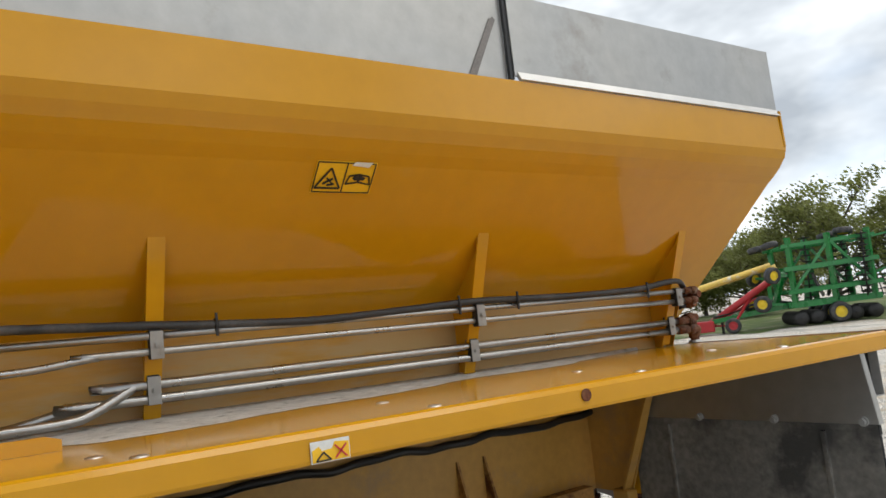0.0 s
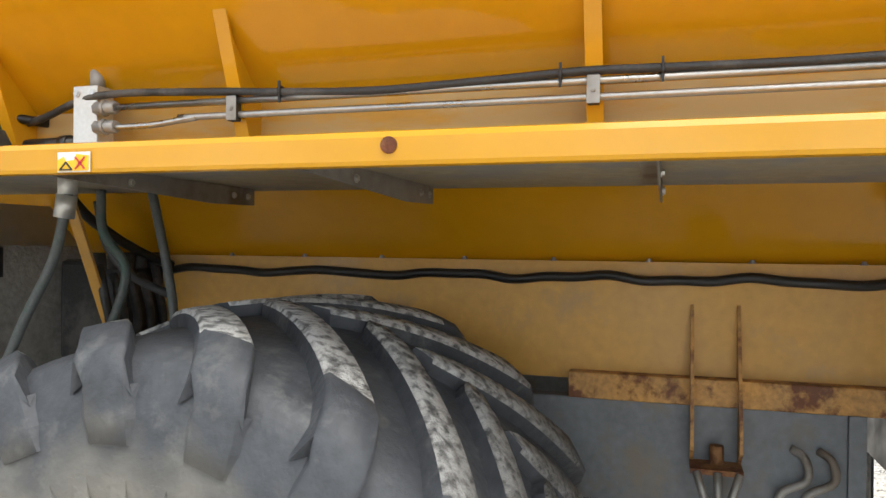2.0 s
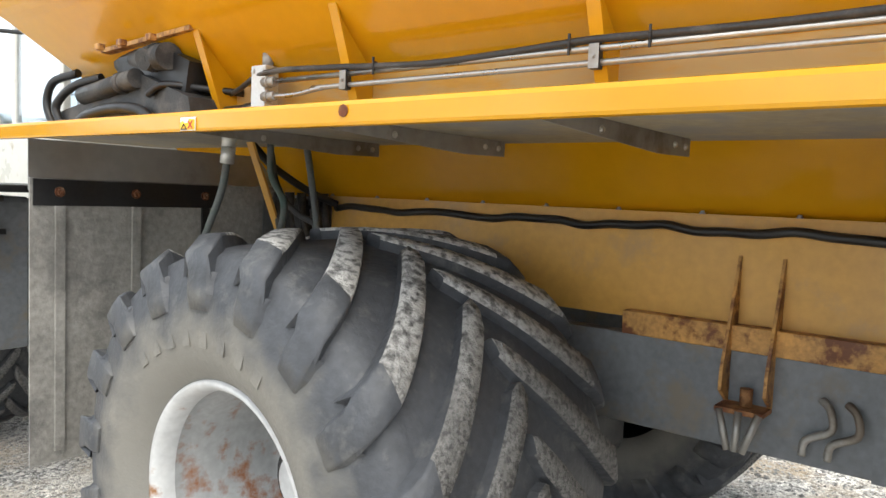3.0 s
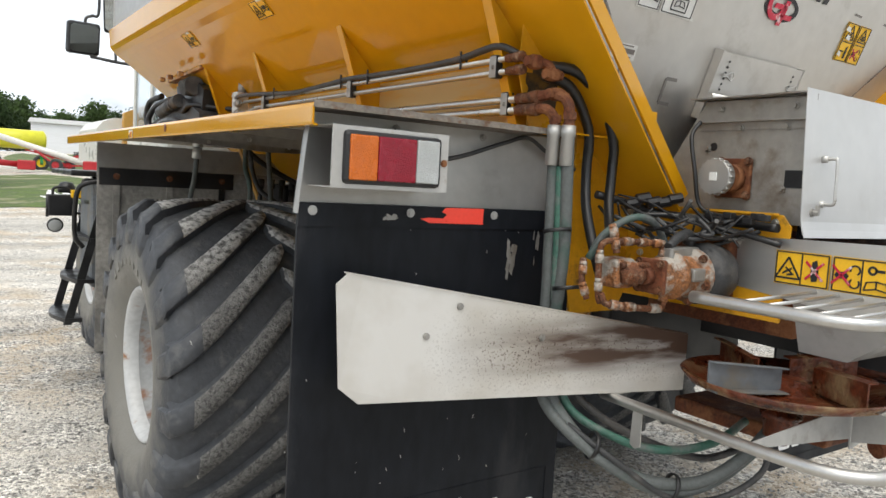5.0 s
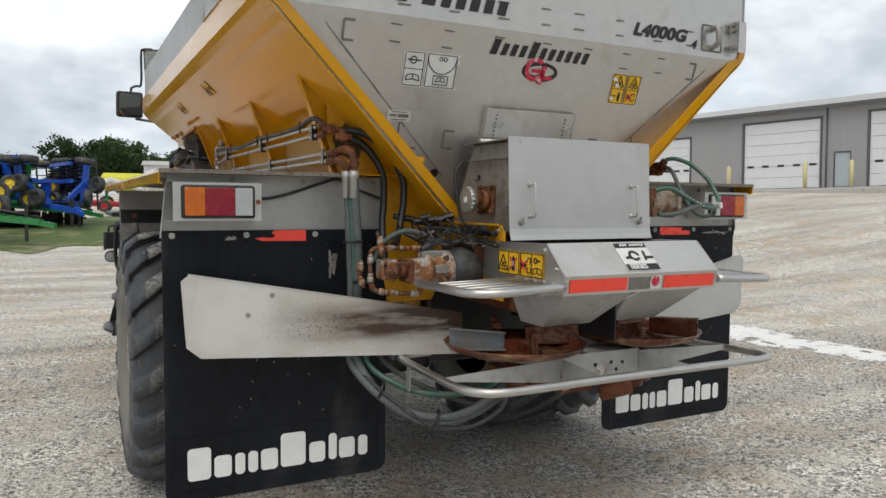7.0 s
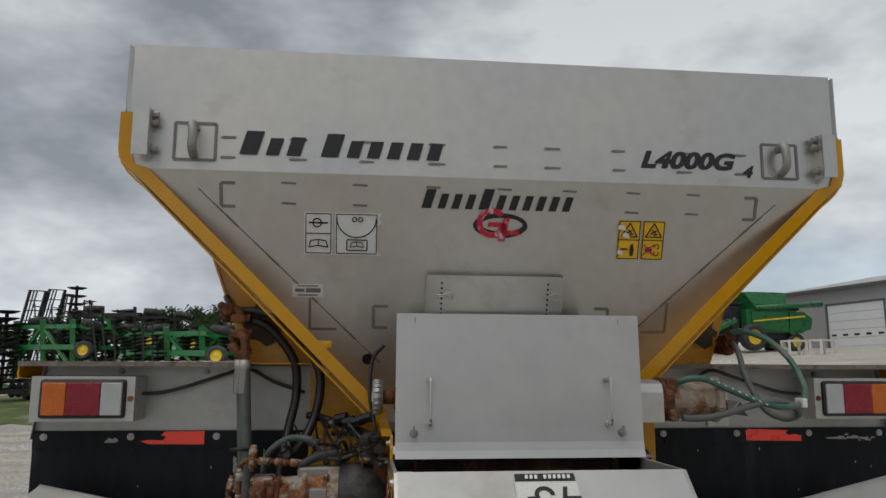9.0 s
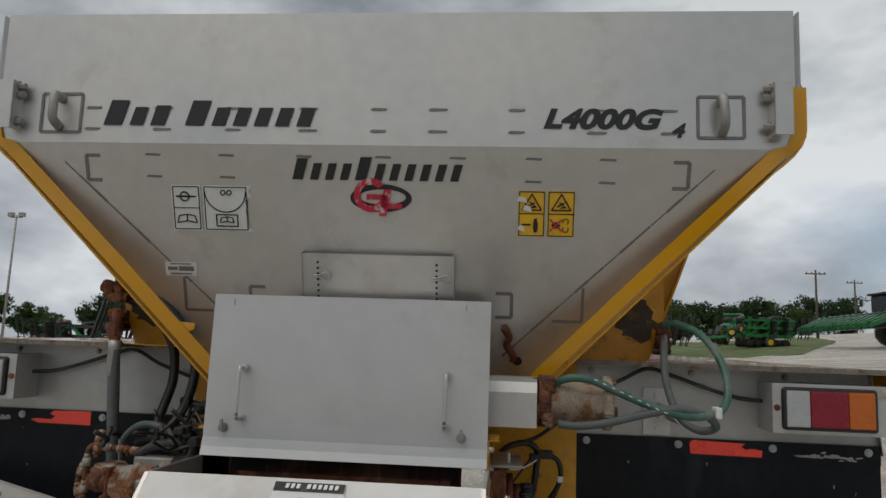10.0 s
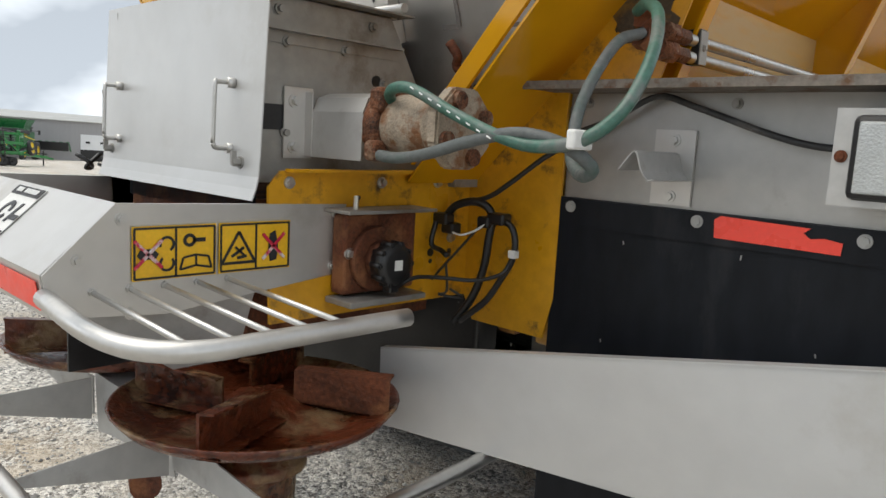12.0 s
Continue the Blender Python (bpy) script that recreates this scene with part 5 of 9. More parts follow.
# ---- fenders, flaps, lamps ----
for s in (-1, 1):
    bm = bmesh.new()
    prof = [(0.64, 1.9135), (1.728, 1.9135), (1.741, 1.910), (1.746, 1.900), (1.746, 1.862), (1.744, 1.855), (1.730, 1.853),
            (1.730, 1.8575), (1.7405, 1.860), (1.7405, 1.898), (1.737, 1.906), (1.727, 1.9085), (0.64, 1.9085)]
    slab(bm, [(s * x, -0.131, z) for x, z in prof], (0, 4.031, 0))
    fender = part("fender", bm, YELLOW, truck, "yellow flat-topped fender with dust along the hopper")
    bm = bmesh.new()
    xbox(bm, s, 0.66, 1.722, 0.03, 3.88, 1.9045, 1.9075)
    part("underside", bm, DUSTY_UNDERSIDE, fender, "dust-grey fender underside")
    bm = bmesh.new()
    inner = 0.66 if s > 0 else 0.93
    xbox(bm, s, inner, 1.744, -0.139, -0.1325, 1.8985, 1.9165)
    xbox(bm, s, inner, 1.725, -0.130, 0.02, 1.9015, 1.9075)
    part("end_angle", bm, RUSTY_ANGLE, fender, "dusty rust-edged steel end angle")
    bm = bmesh.new()
    slab(bm, [(s * 1.700, 0.004, 1.90), (s * 1.729, 0.004, 1.625), (s * 0.70, 0.004, 1.625), (s * 0.70, 0.004, 1.90)], (0, 0.004, 0))
    end = part("fender_end", bm, FENDER_STEEL, fender, "stainless fender end sheet")
    bm = bmesh.new()
    slab(bm, [(s * 1.700, 0.002, 1.90), (s * 1.729, 0.002, 1.625), (s * 1.729, -0.022, 1.625), (s * 1.700, -0.022, 1.90)], (s * -0.003, 0, 0))
    part("end_lip", bm, FENDER_STEEL, end)
    for x in (0.75, 1.10, 1.42):
        bm = bmesh.new()
        hexbolt(bm, (s * x, 0.004, 1.878), (0, -1, 0), 0.008, 0.012)
        part("bolt", bm, DARK_STEEL, end)
    if s < 0:
        bm = bmesh.new()
        rod(bm, (-1.745, 1.275, 1.887), (-1.750, 1.275, 1.887), 0.014, 20)
        part("rubber_plug", bm, BROWN_RUST, fender, "round brown plug")
        fr_f = oriented((-1.7465, 1.936, 1.856), (0, -1, 0), (0, 0, 1))
        st = sticker("warning_sticker", fr_f, 0, 0, 0.074, 0.037, LABEL_WHITE, fender, "worn white and yellow warning sticker")
        bm = bmesh.new()
        flat(bm, fr_f, [(0.002, 0.002), (0.072, 0.002), (0.072, 0.030), (0.045, 0.033), (0.04, 0.022), (0.02, 0.020), (0.015, 0.028), (0.002, 0.022)], 0.004)
        part("yellow_field", bm, LABEL_YELLOW, st)
        bm = bmesh.new()
        outline(bm, fr_f, [(0.008, 0.004), (0.036, 0.004), (0.022, 0.018)], 0.0025, 0.006)
        part("print", bm, INK, st)
        part("red_cross", made(cross_sign, fr_f, 0.055, 0.016, 0.024), CRIMSON, st)
    for x, y in ((1.60, 2.25), (1.70, 2.20), (1.44, 1.62), (1.70, 1.645), (1.44, 1.00), (1.70, 1.04), (1.44, 0.40), (1.70, 0.42), (1.44, 3.0), (1.70, 3.02)):
        bm = bmesh.new()
        lathe(bm, [(0, 0), (0.0035, 0.006), (0.002, 0.014), (0, 0.016)], (s * x, y, 1.9135), (0, 0, 1), 12)
        part("carriage_bolt", bm, BRIGHT, fender)
    # raised plate at the front of the fender
    bm = bmesh.new()
    slab(bm, [(s * 1.36, 2.27, 1.914), (s * 1.36, 3.6, 1.914), (s * 1.36, 3.6, 1.944), (s * 1.36, 2.30, 1.944), (s * 1.36, 2.27, 1.935)], (s * -0.005, 0, 0))
    part("kick_plate", bm, YELLOW, fender)
    # drift of lime dust along the hopper toe
    rr = random.Random(31 + s)
    bm = bmesh.new()
    n, m = 90, 7
    grid = []
    for i in range(n + 1):
        y = 0.15 + 2.3 * i / n
        wob = noise.noise((y * 2.2, s * 3.1, 0.0)) * 0.09 + noise.noise((y * 9, 1.0, s)) * 0.02
        wid = max(0.02, 0.10 + 0.34 * i / n + wob * 1.2) * min(1, i / 22 + 0.05) * min(1, (n - i) / 10 + 0.05)
        row = []
        for j in range(m + 1):
            f = j / m
            x = 0.905 + wid * f
            z = 1.9142 + 0.012 * (1 - f) ** 1.5 + 0.0015 * noise.noise((x * 60, y * 60, 0)) * (1 - f)
            row.append(bm.verts.new((s * x, y + 0.01 * noise.noise((x * 30, y * 30, 2.0)), z)))
        grid.append(row)
    for a, b in zip(grid, grid[1:]):
        for j in range(m):
            bm.faces.new((a[j], a[j + 1], b[j + 1], b[j]) if s < 0 else (a[j], b[j], b[j + 1], a[j + 1])).smooth = True
    part("dust_drift", bm, DUST, fender, "pale lime dust drift")
    # brackets below
    for y in (0.86, 1.53, 2.15):
        bm = bmesh.new()
        slab(bm, [(s * 1.72, y, 1.905), (s * 0.72, y + 0.0, 1.905), (s * 0.72, y, 1.852), (s * 0.95, y, 1.846), (s * 1.70, y, 1.878)], (0, 0.005, 0))
        xbox(bm, s, 0.72, 1.72, y, y + 0.045, 1.902, 1.907)
        bk = part("fender_bracket", bm, DARK_STEEL, fender, "dull steel bracket below the fender")
        for x in (0.76, 0.84, 1.30):
            bm = bmesh.new()
            hexbolt(bm, (s * x, y, 1.878), (0, -1, 0), 0.007, 0.008)
            part("bolt", bm, BRIGHT, bk)

    # mud flap
    bm = bmesh.new()
    xi, xo, zb, zt, c = 0.69, 1.722, 0.455, 1.655, 0.05
    poly = [(s * xi, 0, zt), (s * xo, 0, zt), (s * xo, 0, zb + c)] + [(s * (xo - c + c * math.cos(t)), 0, zb + c - c * math.sin(t)) for t in (0.5, 1.0, 1.57)] + [(s * (xi + c - c * math.cos(t)), 0, zb + c - c * math.sin(t)) for t in (1.57, 1.0, 0.5)] + [(s * xi, 0, zb + c)]
    slab(bm, poly, (0, -0.010, 0))
    flap = part("mud_flap", bm, BLACK_RUBBER, truck, "black rubber mud flap with a row of white blocks")
    bm = bmesh.new()
    slab(bm, [(x * 0.999, 0.0006, z) for x, _, z in poly], (0, 0.0012, 0))
    part("dust_coat", bm, FLAP_BACK, flap, "grey dust caked on the wheel side")
    bm = bmesh.new()
    xbox(bm, s, 0.74, 1.722, -0.016, -0.0105, 1.590, 1.654)
    part("clamp_strip", bm, BLACK_RUBBER, flap, "black clamp strip")
    for x in (0.734, 1.05, 1.367, 1.682):
        bm = bmesh.new()
        hexbolt(bm, (s * x, -0.016, 1.634), (0, -1, 0), 0.009, 0.008)
        hexbolt(bm, (s * x, 0.010, 1.634), (0, 1, 0), 0.011, 0.014)
        pieces("bolt", bm, DULL_SHEET, flap, "grey washer and bolt")
    fr_t = oriented((0, -0.0162, 1.60), (1, 0, 0), (0, 0, 1))
    bm = bmesh.new()
    if s > 0:
        tp = [(1.090, 0.005), (1.330, 0.002), (1.332, 0.025), (1.30, 0.030), (1.275, 0.026), (1.262, 0.036), (1.275, 0.046), (1.10, 0.051), (1.087, 0.042)]
    else:
        tp = [(-1.095, 0.004), (-1.30, 0.006), (-1.332, 0.018), (-1.30, 0.022), (-1.25, 0.020), (-1.235, 0.032), (-1.256, 0.040), (-1.24, 0.053), (-1.095, 0.054)]
        tp = tp[::-1]
    flat(bm, fr_t, tp, 0.001)
    part("reflector_tape", bm, RED_TAPE, flap, "torn fluorescent red tape")
    rr = random.Random(7 + s)
    fr_w = oriented((0, -0.0105, 0), (1, 0, 0), (0, 0, 1))
    for cx, cz, w, h in (((-0.965, 1.497, 0.045, 0.10), (-0.855, 1.53, 0.02, 0.075), (-1.43, 1.62, 0.05, 0.022)) if s < 0 else ((1.52, 1.615, 0.14, 0.018), (1.62, 1.61, 0.06, 0.014))):
        bm = bmesh.new()
        fr_u = fr_w if cz < 1.585 else oriented((0, -0.0165, 0), (1, 0, 0), (0, 0, 1))
        for k in range(16):
            px_, pz_ = cx + rr.gauss(0, w * 0.26), cz + rr.gauss(0, h * 0.26)
            lw, lh = rr.uniform(0.05, 0.22) * w, rr.uniform(0.08, 0.30) * h
            flat(bm, fr_u, [(px_ - lw, pz_ - lh * rr.uniform(0.2, 1)), (px_ + lw * rr.uniform(0.3, 1), pz_ - lh), (px_ + lw, pz_ + lh * rr.uniform(0.1, 1)), (px_ - lw * rr.uniform(0, 0.6), pz_ + lh)], 0.0006 + 0.00005 * k, 0.0006)
        tagged(part("worn_patch", bm, DARK_STEEL, flap, "scuffed grey patch"), kind="stuff")
    # scuffs
    bm = bmesh.new()
    for k in range(60):
        x, z = rr.uniform(0.72, 1.70), rr.uniform(0.75, 1.585)
        h, w = rr.uniform(0.002, 0.013), rr.uniform(0.0006, 0.0016)
        flat(bm, fr_w, rect(s * x - w, z, s * x + w, z + h, rr.uniform(-0.5, 0.5)), 0.0005, 0.0006)
    tagged(part("scuff", bm, FENDER_STEEL, flap), kind="stuff")
    # brand mark as plain white rounded blocks
    x, base = (-1.63 if s < 0 else 0.785), 0.548
    bm = bmesh.new()
    for h, w, gap in ((0.145, 0.100, 0.014), (0.098, 0.076, 0.016), (0.098, 0.044, 0.014), (0.098, 0.044, 0.014), (0.098, 0.078, 0.014),
                      (0.158, 0.118, 0.018), (0.098, 0.078, 0.018), (0.128, 0.040, 0.012), (0.098, 0.080, 0.018), (0.098, 0.048, 0.0)):
        c, q = 0.012, 0.006
        flat(bm, fr_w, [(x + c, base), (x + w - c, base), (x + w - q, base + q), (x + w, base + c), (x + w, base + h - c), (x + w - q, base + h - q),
                        (x + w - c, base + h), (x + c, base + h), (x + q, base + h - q), (x, base + h - c), (x, base + c), (x + q, base + q)], 0.0008)
        x += w + gap
    pieces("brand_block", bm, LETTER_WHITE, flap, "plain white block of the brand mark")
    bm = bmesh.new()
    outline(bm, fr_w, [(s * 0.735, 0.50), (s * 1.69, 0.50), (s * 1.69, 0.745), (s * 0.735, 0.745)], 0.006, 0.0005)
    part("moulded_rim", bm, BLACK_RUBBER, flap)
    # stiffening ribs on the wheel side
    for x in (0.89, 1.54):
        bm = bmesh.new()
        xbox(bm, s, x - 0.008, x + 0.008, 0.0005, 0.014, 0.6, 1.60, 0.002)
        part("back_rib", bm, FLAP_BACK, flap)
    bm = bmesh.new()
    xbox(bm, s, 0.73, 1.70, 0.0005, 0.0035, 0.5, 1.60)
    part("dirty_back", bm, FLAP_BACK, flap, "dust-grey wheel side of the flap")

    # tail lamp
    bm = bmesh.new()
    a, b = 1.328, 1.691
    xbox(bm, s, a, b, -0.137, -0.134, 1.843, 1.862)
    xbox(bm, s, a, b, -0.137, -0.134, 1.700, 1.719)
    xbox(bm, s, a, a + 0.035, -0.137, -0.134, 1.719, 1.843)
    xbox(bm, s, b - 0.038, b, -0.137, -0.134, 1.719, 1.843)
    xbox(bm, s, a, b, -0.134, 0.002, 1.859, 1.862)
    xbox(bm, s, a, b, -0.134, 0.002, 1.700, 1.703)
    xbox(bm, s, a, a + 0.003, -0.134, 0.002, 1.703, 1.859)
    lamp = part("tail_lamp", bm, LAMP_STEEL, truck, "rectangular tail lamp in a pale steel housing")
    bm = bmesh.new()
    x0, x1 = a + 0.034, b - 0.037
    xbox(bm, s, x0 - 0.006, x1 + 0.006, -0.150, -0.10, 1.711, 1.851, 0.012)
    part("rubber_seal", bm, BLACK, lamp, "black rubber seal")
    w = x1 - x0 - 0.012
    for f0, f1, mat, nm in ((0.0, 0.27, LENS_CLEAR, "clear lens"), (0.27, 0.70, LENS_RED, "red lens"), (0.70, 1.0, LENS_AMBER, "amber lens")):
        bm = bmesh.new()
        xbox(bm, s, x0 + 0.006 + w * f0, x0 + 0.006 + w * f1 - 0.0015, -0.156, -0.12, 1.722, 1.840, 0.004)
        part("lens", bm, mat, lamp, nm)
    bm = bmesh.new()
    hexbolt(bm, (s * 1.342, -0.137, 1.782), (0, -1, 0), 0.007, 0.006)
    part("screw", bm, BROWN_RUST, lamp)
    # lamp wire
    bm = bmesh.new()
    sweep(bm, curve([(s * 1.345, -0.04, 1.795), (s * 1.26, -0.03, 1.800), (s * 1.17, -0.03, 1.822), (s * 1.03, -0.03, 1.868), (s * 0.94, -0.03, 1.890), (s * 0.84, -0.03, 1.842), (s * 0.72, -0.03, 1.80)], 6), 0.0068, 8)
    part("lamp_wire", bm, BLACK_HOSE, truck)

bm = bmesh.new()
box(bm, (0.932, -0.006, 1.662), (1.024, 0.002, 1.822))
mp = part("mount_plate", bm, STEEL, truck, "bare stainless mounting plate")
bm = bmesh.new()
prof = [(0.950, 1.735), (0.977, 1.770), (0.984, 1.774), (0.991, 1.770), (1.004, 1.733), (1.018, 1.718), (1.030, 1.720)]
vs = [[bm.verts.new((x, y, z)) for x, z in prof] for y in (-0.007, -0.185)]
for k in range(len(prof) - 1):
    bm.faces.new((vs[0][k], vs[0][k + 1], vs[1][k + 1], vs[1][k]))
thicken(bm, 0.003, (0.99, -0.1, 1.70))
part("bent_tab", bm, DULL_SHEET, mp, "folded grey sheet tab")
for z in (1.68, 1.80):
    bm = bmesh.new()
    hexbolt(bm, (0.978, -0.006, z), (0, -1, 0), 0.009, 0.01)
    part("bolt", bm, BRIGHT, mp)

# ---- wheels ----
def rubber_with_dust(name, cy, cz, rim, R):
    """Grey-black rubber whose side wall is dusty towards the rim."""
    m = TYRE.copy()
    m.name = name
    n, l = m.node_tree.nodes, m.node_tree.links
    b = n["Principled BSDF"]
    base = b.inputs["Base Color"].links[0].from_socket
    co = n.new("ShaderNodeTexCoord")
    off = n.new("ShaderNodeVectorMath"); off.operation = "SUBTRACT"; off.inputs[1].default_value = (0, cy, cz)
    l.new(co.outputs["Object"], off.inputs[0])
    flatten = n.new("ShaderNodeVectorMath"); flatten.operation = "MULTIPLY"; flatten.inputs[1].default_value = (0, 1, 1)
    l.new(off.outputs[0], flatten.inputs[0])
    ln = n.new("ShaderNodeVectorMath"); ln.operation = "LENGTH"
    l.new(flatten.outputs[0], ln.inputs[0])
    nz = n.new("ShaderNodeTexNoise"); nz.inputs["Scale"].default_value, nz.inputs["Detail"].default_value = 9, 8
    l.new(co.outputs["Object"], nz.inputs["Vector"])
    sc = n.new("ShaderNodeMath"); sc.operation = "MULTIPLY_ADD"; sc.inputs[1].default_value, sc.inputs[2].default_value = 0.30, -0.15
    l.new(nz.outputs["Fac"], sc.inputs[0])
    ad = n.new("ShaderNodeMath"); ad.operation = "ADD"
    l.new(ln.outputs["Value"], ad.inputs[0]); l.new(sc.outputs[0], ad.inputs[1])
    mr = n.new("ShaderNodeMapRange")
    mr.inputs["From Min"].default_value, mr.inputs["From Max"].default_value = rim + 0.28, rim + 0.12
    mr.inputs["To Max"].default_value = 0.85
    l.new(ad.outputs[0], mr.inputs["Value"])
    mx = n.new("ShaderNodeMix"); mx.data_type = "RGBA"
    mx.inputs["B"].default_value = (0.205, 0.195, 0.17, 1)
    l.new(base, mx.inputs["A"]); l.new(mr.outputs["Result"], mx.inputs["Factor"])
    l.new(mx.outputs["Result"], b.inputs["Base Color"])
    return m


def tyre_body(bm, s, cx, cy, cz, R, half, rim):
    prof = []
    for a, r in ((-0.86, rim + 0.015), (-0.93, rim + 0.05), (-0.975, rim + 0.10), (-0.995, rim + 0.17), (-0.985, R - 0.21), (-0.955, R - 0.14), (-0.90, R - 0.078), (-0.8, R - 0.057), (-0.6, R - 0.047), (-0.3, R - 0.041), (0, R - 0.039),
                 (0.3, R - 0.041), (0.6, R - 0.047), (0.8, R - 0.057), (0.90, R - 0.078), (0.955, R - 0.14), (0.985, R - 0.21), (0.995, rim + 0.17), (0.975, rim + 0.10), (0.93, rim + 0.05), (0.86, rim + 0.015)):
        prof.append((a * half, r))
    lathe(bm, prof, (cx, cy, cz), (1, 0, 0), 72)


def tyre_lugs(bm, s, cx, cy, cz, R, half, count=18):
    """Curved bar lugs, one row for each half of the tread, staggered; slot 1 is the worn top."""
    def on(a, u, r):
        return Vector((cx + u * half, cy - math.sin(a) * r, cz + math.cos(a) * r))
    for side in (-1, 1):
        for k in range(count):
            a0 = 2 * math.pi * (k + (0.5 if side > 0 else 0)) / count
            rows = []
            steps = 14
            for i in range(steps + 1):
                f = i / steps
                u = side * (-0.03 + 1.0 * f)
                sw = a0 + 0.62 * (f - 0.12 * f ** 4) / 0.88
                top = R - 0.016 * f * f - 0.045 * max(0, f - 0.86) / 0.14
                base = R - 0.085 - 0.05 * max(0, f - 0.8) / 0.2
                w = (0.048 + 0.010 * f) / R
                round_end = 0.55 if i == 0 else 1.0
                q = w * round_end
                rows.append([on(sw - q * 1.42, u, base), on(sw - q * 1.08, u, top - 0.010), on(sw - q * 0.92, u, top), on(sw, u, top + 0.001), on(sw + q * 0.92, u, top), on(sw + q * 1.08, u, top - 0.010), on(sw + q * 1.42, u, base)])
            for r_, u, wd, lift in ((R - 0.115, 0.985, 0.050, 0.0), (R - 0.175, 1.004, 0.056, 0.0), (R - 0.222, 1.002, 0.054, 0.0)):
                sw = a0 + 0.64 + 0.03 * (R - 0.13 - r_) / 0.14
                w = wd / R
                rows.append([on(sw - w * 1.4, side * (u - 0.05), r_), on(sw - w * 1.05, side * (u - 0.005), r_), on(sw - w * 0.85, side * u, r_), on(sw, side * u, r_), on(sw + w * 0.85, side * u, r_), on(sw + w * 1.05, side * (u - 0.005), r_), on(sw + w * 1.4, side * (u - 0.05), r_)])
            vs = [[bm.verts.new(p) for p in row] for row in rows]
            for i, (r0, r1) in enumerate(zip(vs, vs[1:])):
                for j in range(6):
                    f = bm.faces.new((r0[j], r0[j + 1], r1[j + 1], r1[j]))
                    f.smooth = j not in (0, 5)
                    if 1 <= j <= 4 and 0 <= i < 11 + (k * 7 + (side > 0)) % 2:
                        f.material_index = 1
            bm.faces.new(vs[0][::-1])
            bm.faces.new(vs[-1])
    bmesh.ops.recalc_face_normals(bm, faces=bm.faces[:])


def wheel(s, cy, cz, R, x_out, width, rim, rubber):
    half = width / 2
    cx = s * (x_out - half)
    bm = bmesh.new()
    tyre_body(bm, s, cx, cy, cz, R, half, rim)
    tyre = part("tyre", bm, rubber, wheel_root, "wide worn black tractor tyre")
    bm = bmesh.new()
    tyre_lugs(bm, s, cx, cy, cz, R, half)
    tr = part("tread", bm, rubber, tyre, "curved tread lugs with worn grey tops")
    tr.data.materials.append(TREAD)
    ax = Vector((s, 0, 0))
    # moulded mark on the outer wall, as plain blocks
    for k in range(8):
        a = math.radians(-38 + k * 9.5)
        c = Vector((cx + s * (half * 0.99 - 0.002), cy + s * math.sin(a) * (rim + 0.145), cz + math.cos(a) * (rim + 0.145)))
        u = Vector((0, math.sin(a) * s, math.cos(a)))
        t = Vector((0, u.z, -u.y))
        bm = bmesh.new()
        slab(bm, [c - t * 0.016 - u * 0.022, c + t * 0.016 - u * 0.022, c + t * 0.016 + u * 0.022, c - t * 0.016 + u * 0.022], (s * 0.0045, 0, 0))
        part("moulded_mark", bm, rubber, tyre)
    bm = bmesh.new()
    lathe(bm, [(half * 0.86, rim + 0.02), (half * 0.86 + 0.012, rim + 0.016), (half * 0.86 + 0.014, rim + 0.004), (half * 0.85, rim - 0.012), (half * 0.78, rim - 0.020), (half * 0.755, rim - 0.021)], (cx, cy, cz), ax, 64)
    rim_ob = part("rim", bm, RIM, wheel_root, "white painted rim with rust spots")
    bm = bmesh.new()
    lathe(bm, [(half * 0.755, rim - 0.021), (half * 0.66, rim - 0.026), (half * 0.645, rim - 0.040), (half * 0.36, rim - 0.044), (half * 0.34, rim - 0.060), (half * 0.10, rim - 0.064), (half * 0.06, rim - 0.10), (half * 0.12, rim - 0.17), (half * 0.08, 0.12), (half * 0.08, 0.0)], (cx, cy, cz), ax, 64)
    part("rim_barrel", bm, BARREL, rim_ob, "rim barrel painted darker for its shade, with rust spots")
    for k in range(10):
        a = 2 * math.pi * k / 10
        bm = bmesh.new()
        p = Vector((cx + s * half * 0.11, cy + math.cos(a) * 0.155, cz + math.sin(a) * 0.155))
        hexbolt(bm, p, ax, 0.014, 0.03)
        part("wheel_nut", bm, BROWN_RUST, rim_ob)
    bm = bmesh.new()
    rod(bm, (cx + s * half * 0.07, cy, cz), (cx + s * half * 0.34, cy, cz), 0.09, 20)
    part("hub", bm, RIM, rim_ob)


REAR_RUBBER = rubber_with_dust("rear_tyre_rubber", 1.775, 0.785, 0.355, 0.815)
FRONT_RUBBER = rubber_with_dust("front_tyre_rubber", 5.9, 0.735, 0.355, 0.815)
for s in (-1, 1):
    wheel_root = new("rear_wheel")
    wheel_root.parent = truck
    wheel(s, 1.775, 0.785, 0.803, 1.775, 1.06, 0.355, REAR_RUBBER)
    wheel_root = new("front_wheel")
    wheel_root.parent = truck
    wheel(s, 5.9, 0.735, 0.815, 1.30, 0.70, 0.355, FRONT_RUBBER)
bm = bmesh.new()
rod(bm, (-1.4, 1.775, 0.785), (1.4, 1.775, 0.785), 0.13, 20)
box(bm, (-0.30, 1.45, 0.55), (0.30, 2.1, 1.0), 0.05)
part("axle", bm, BLACK, truck, "dark axle with a differential housing")
bm = bmesh.new()
rod(bm, (-1.0, 5.9, 0.735), (1.0, 5.9, 0.735), 0.10, 16)
part("axle", bm, BLACK, truck, "dark axle")

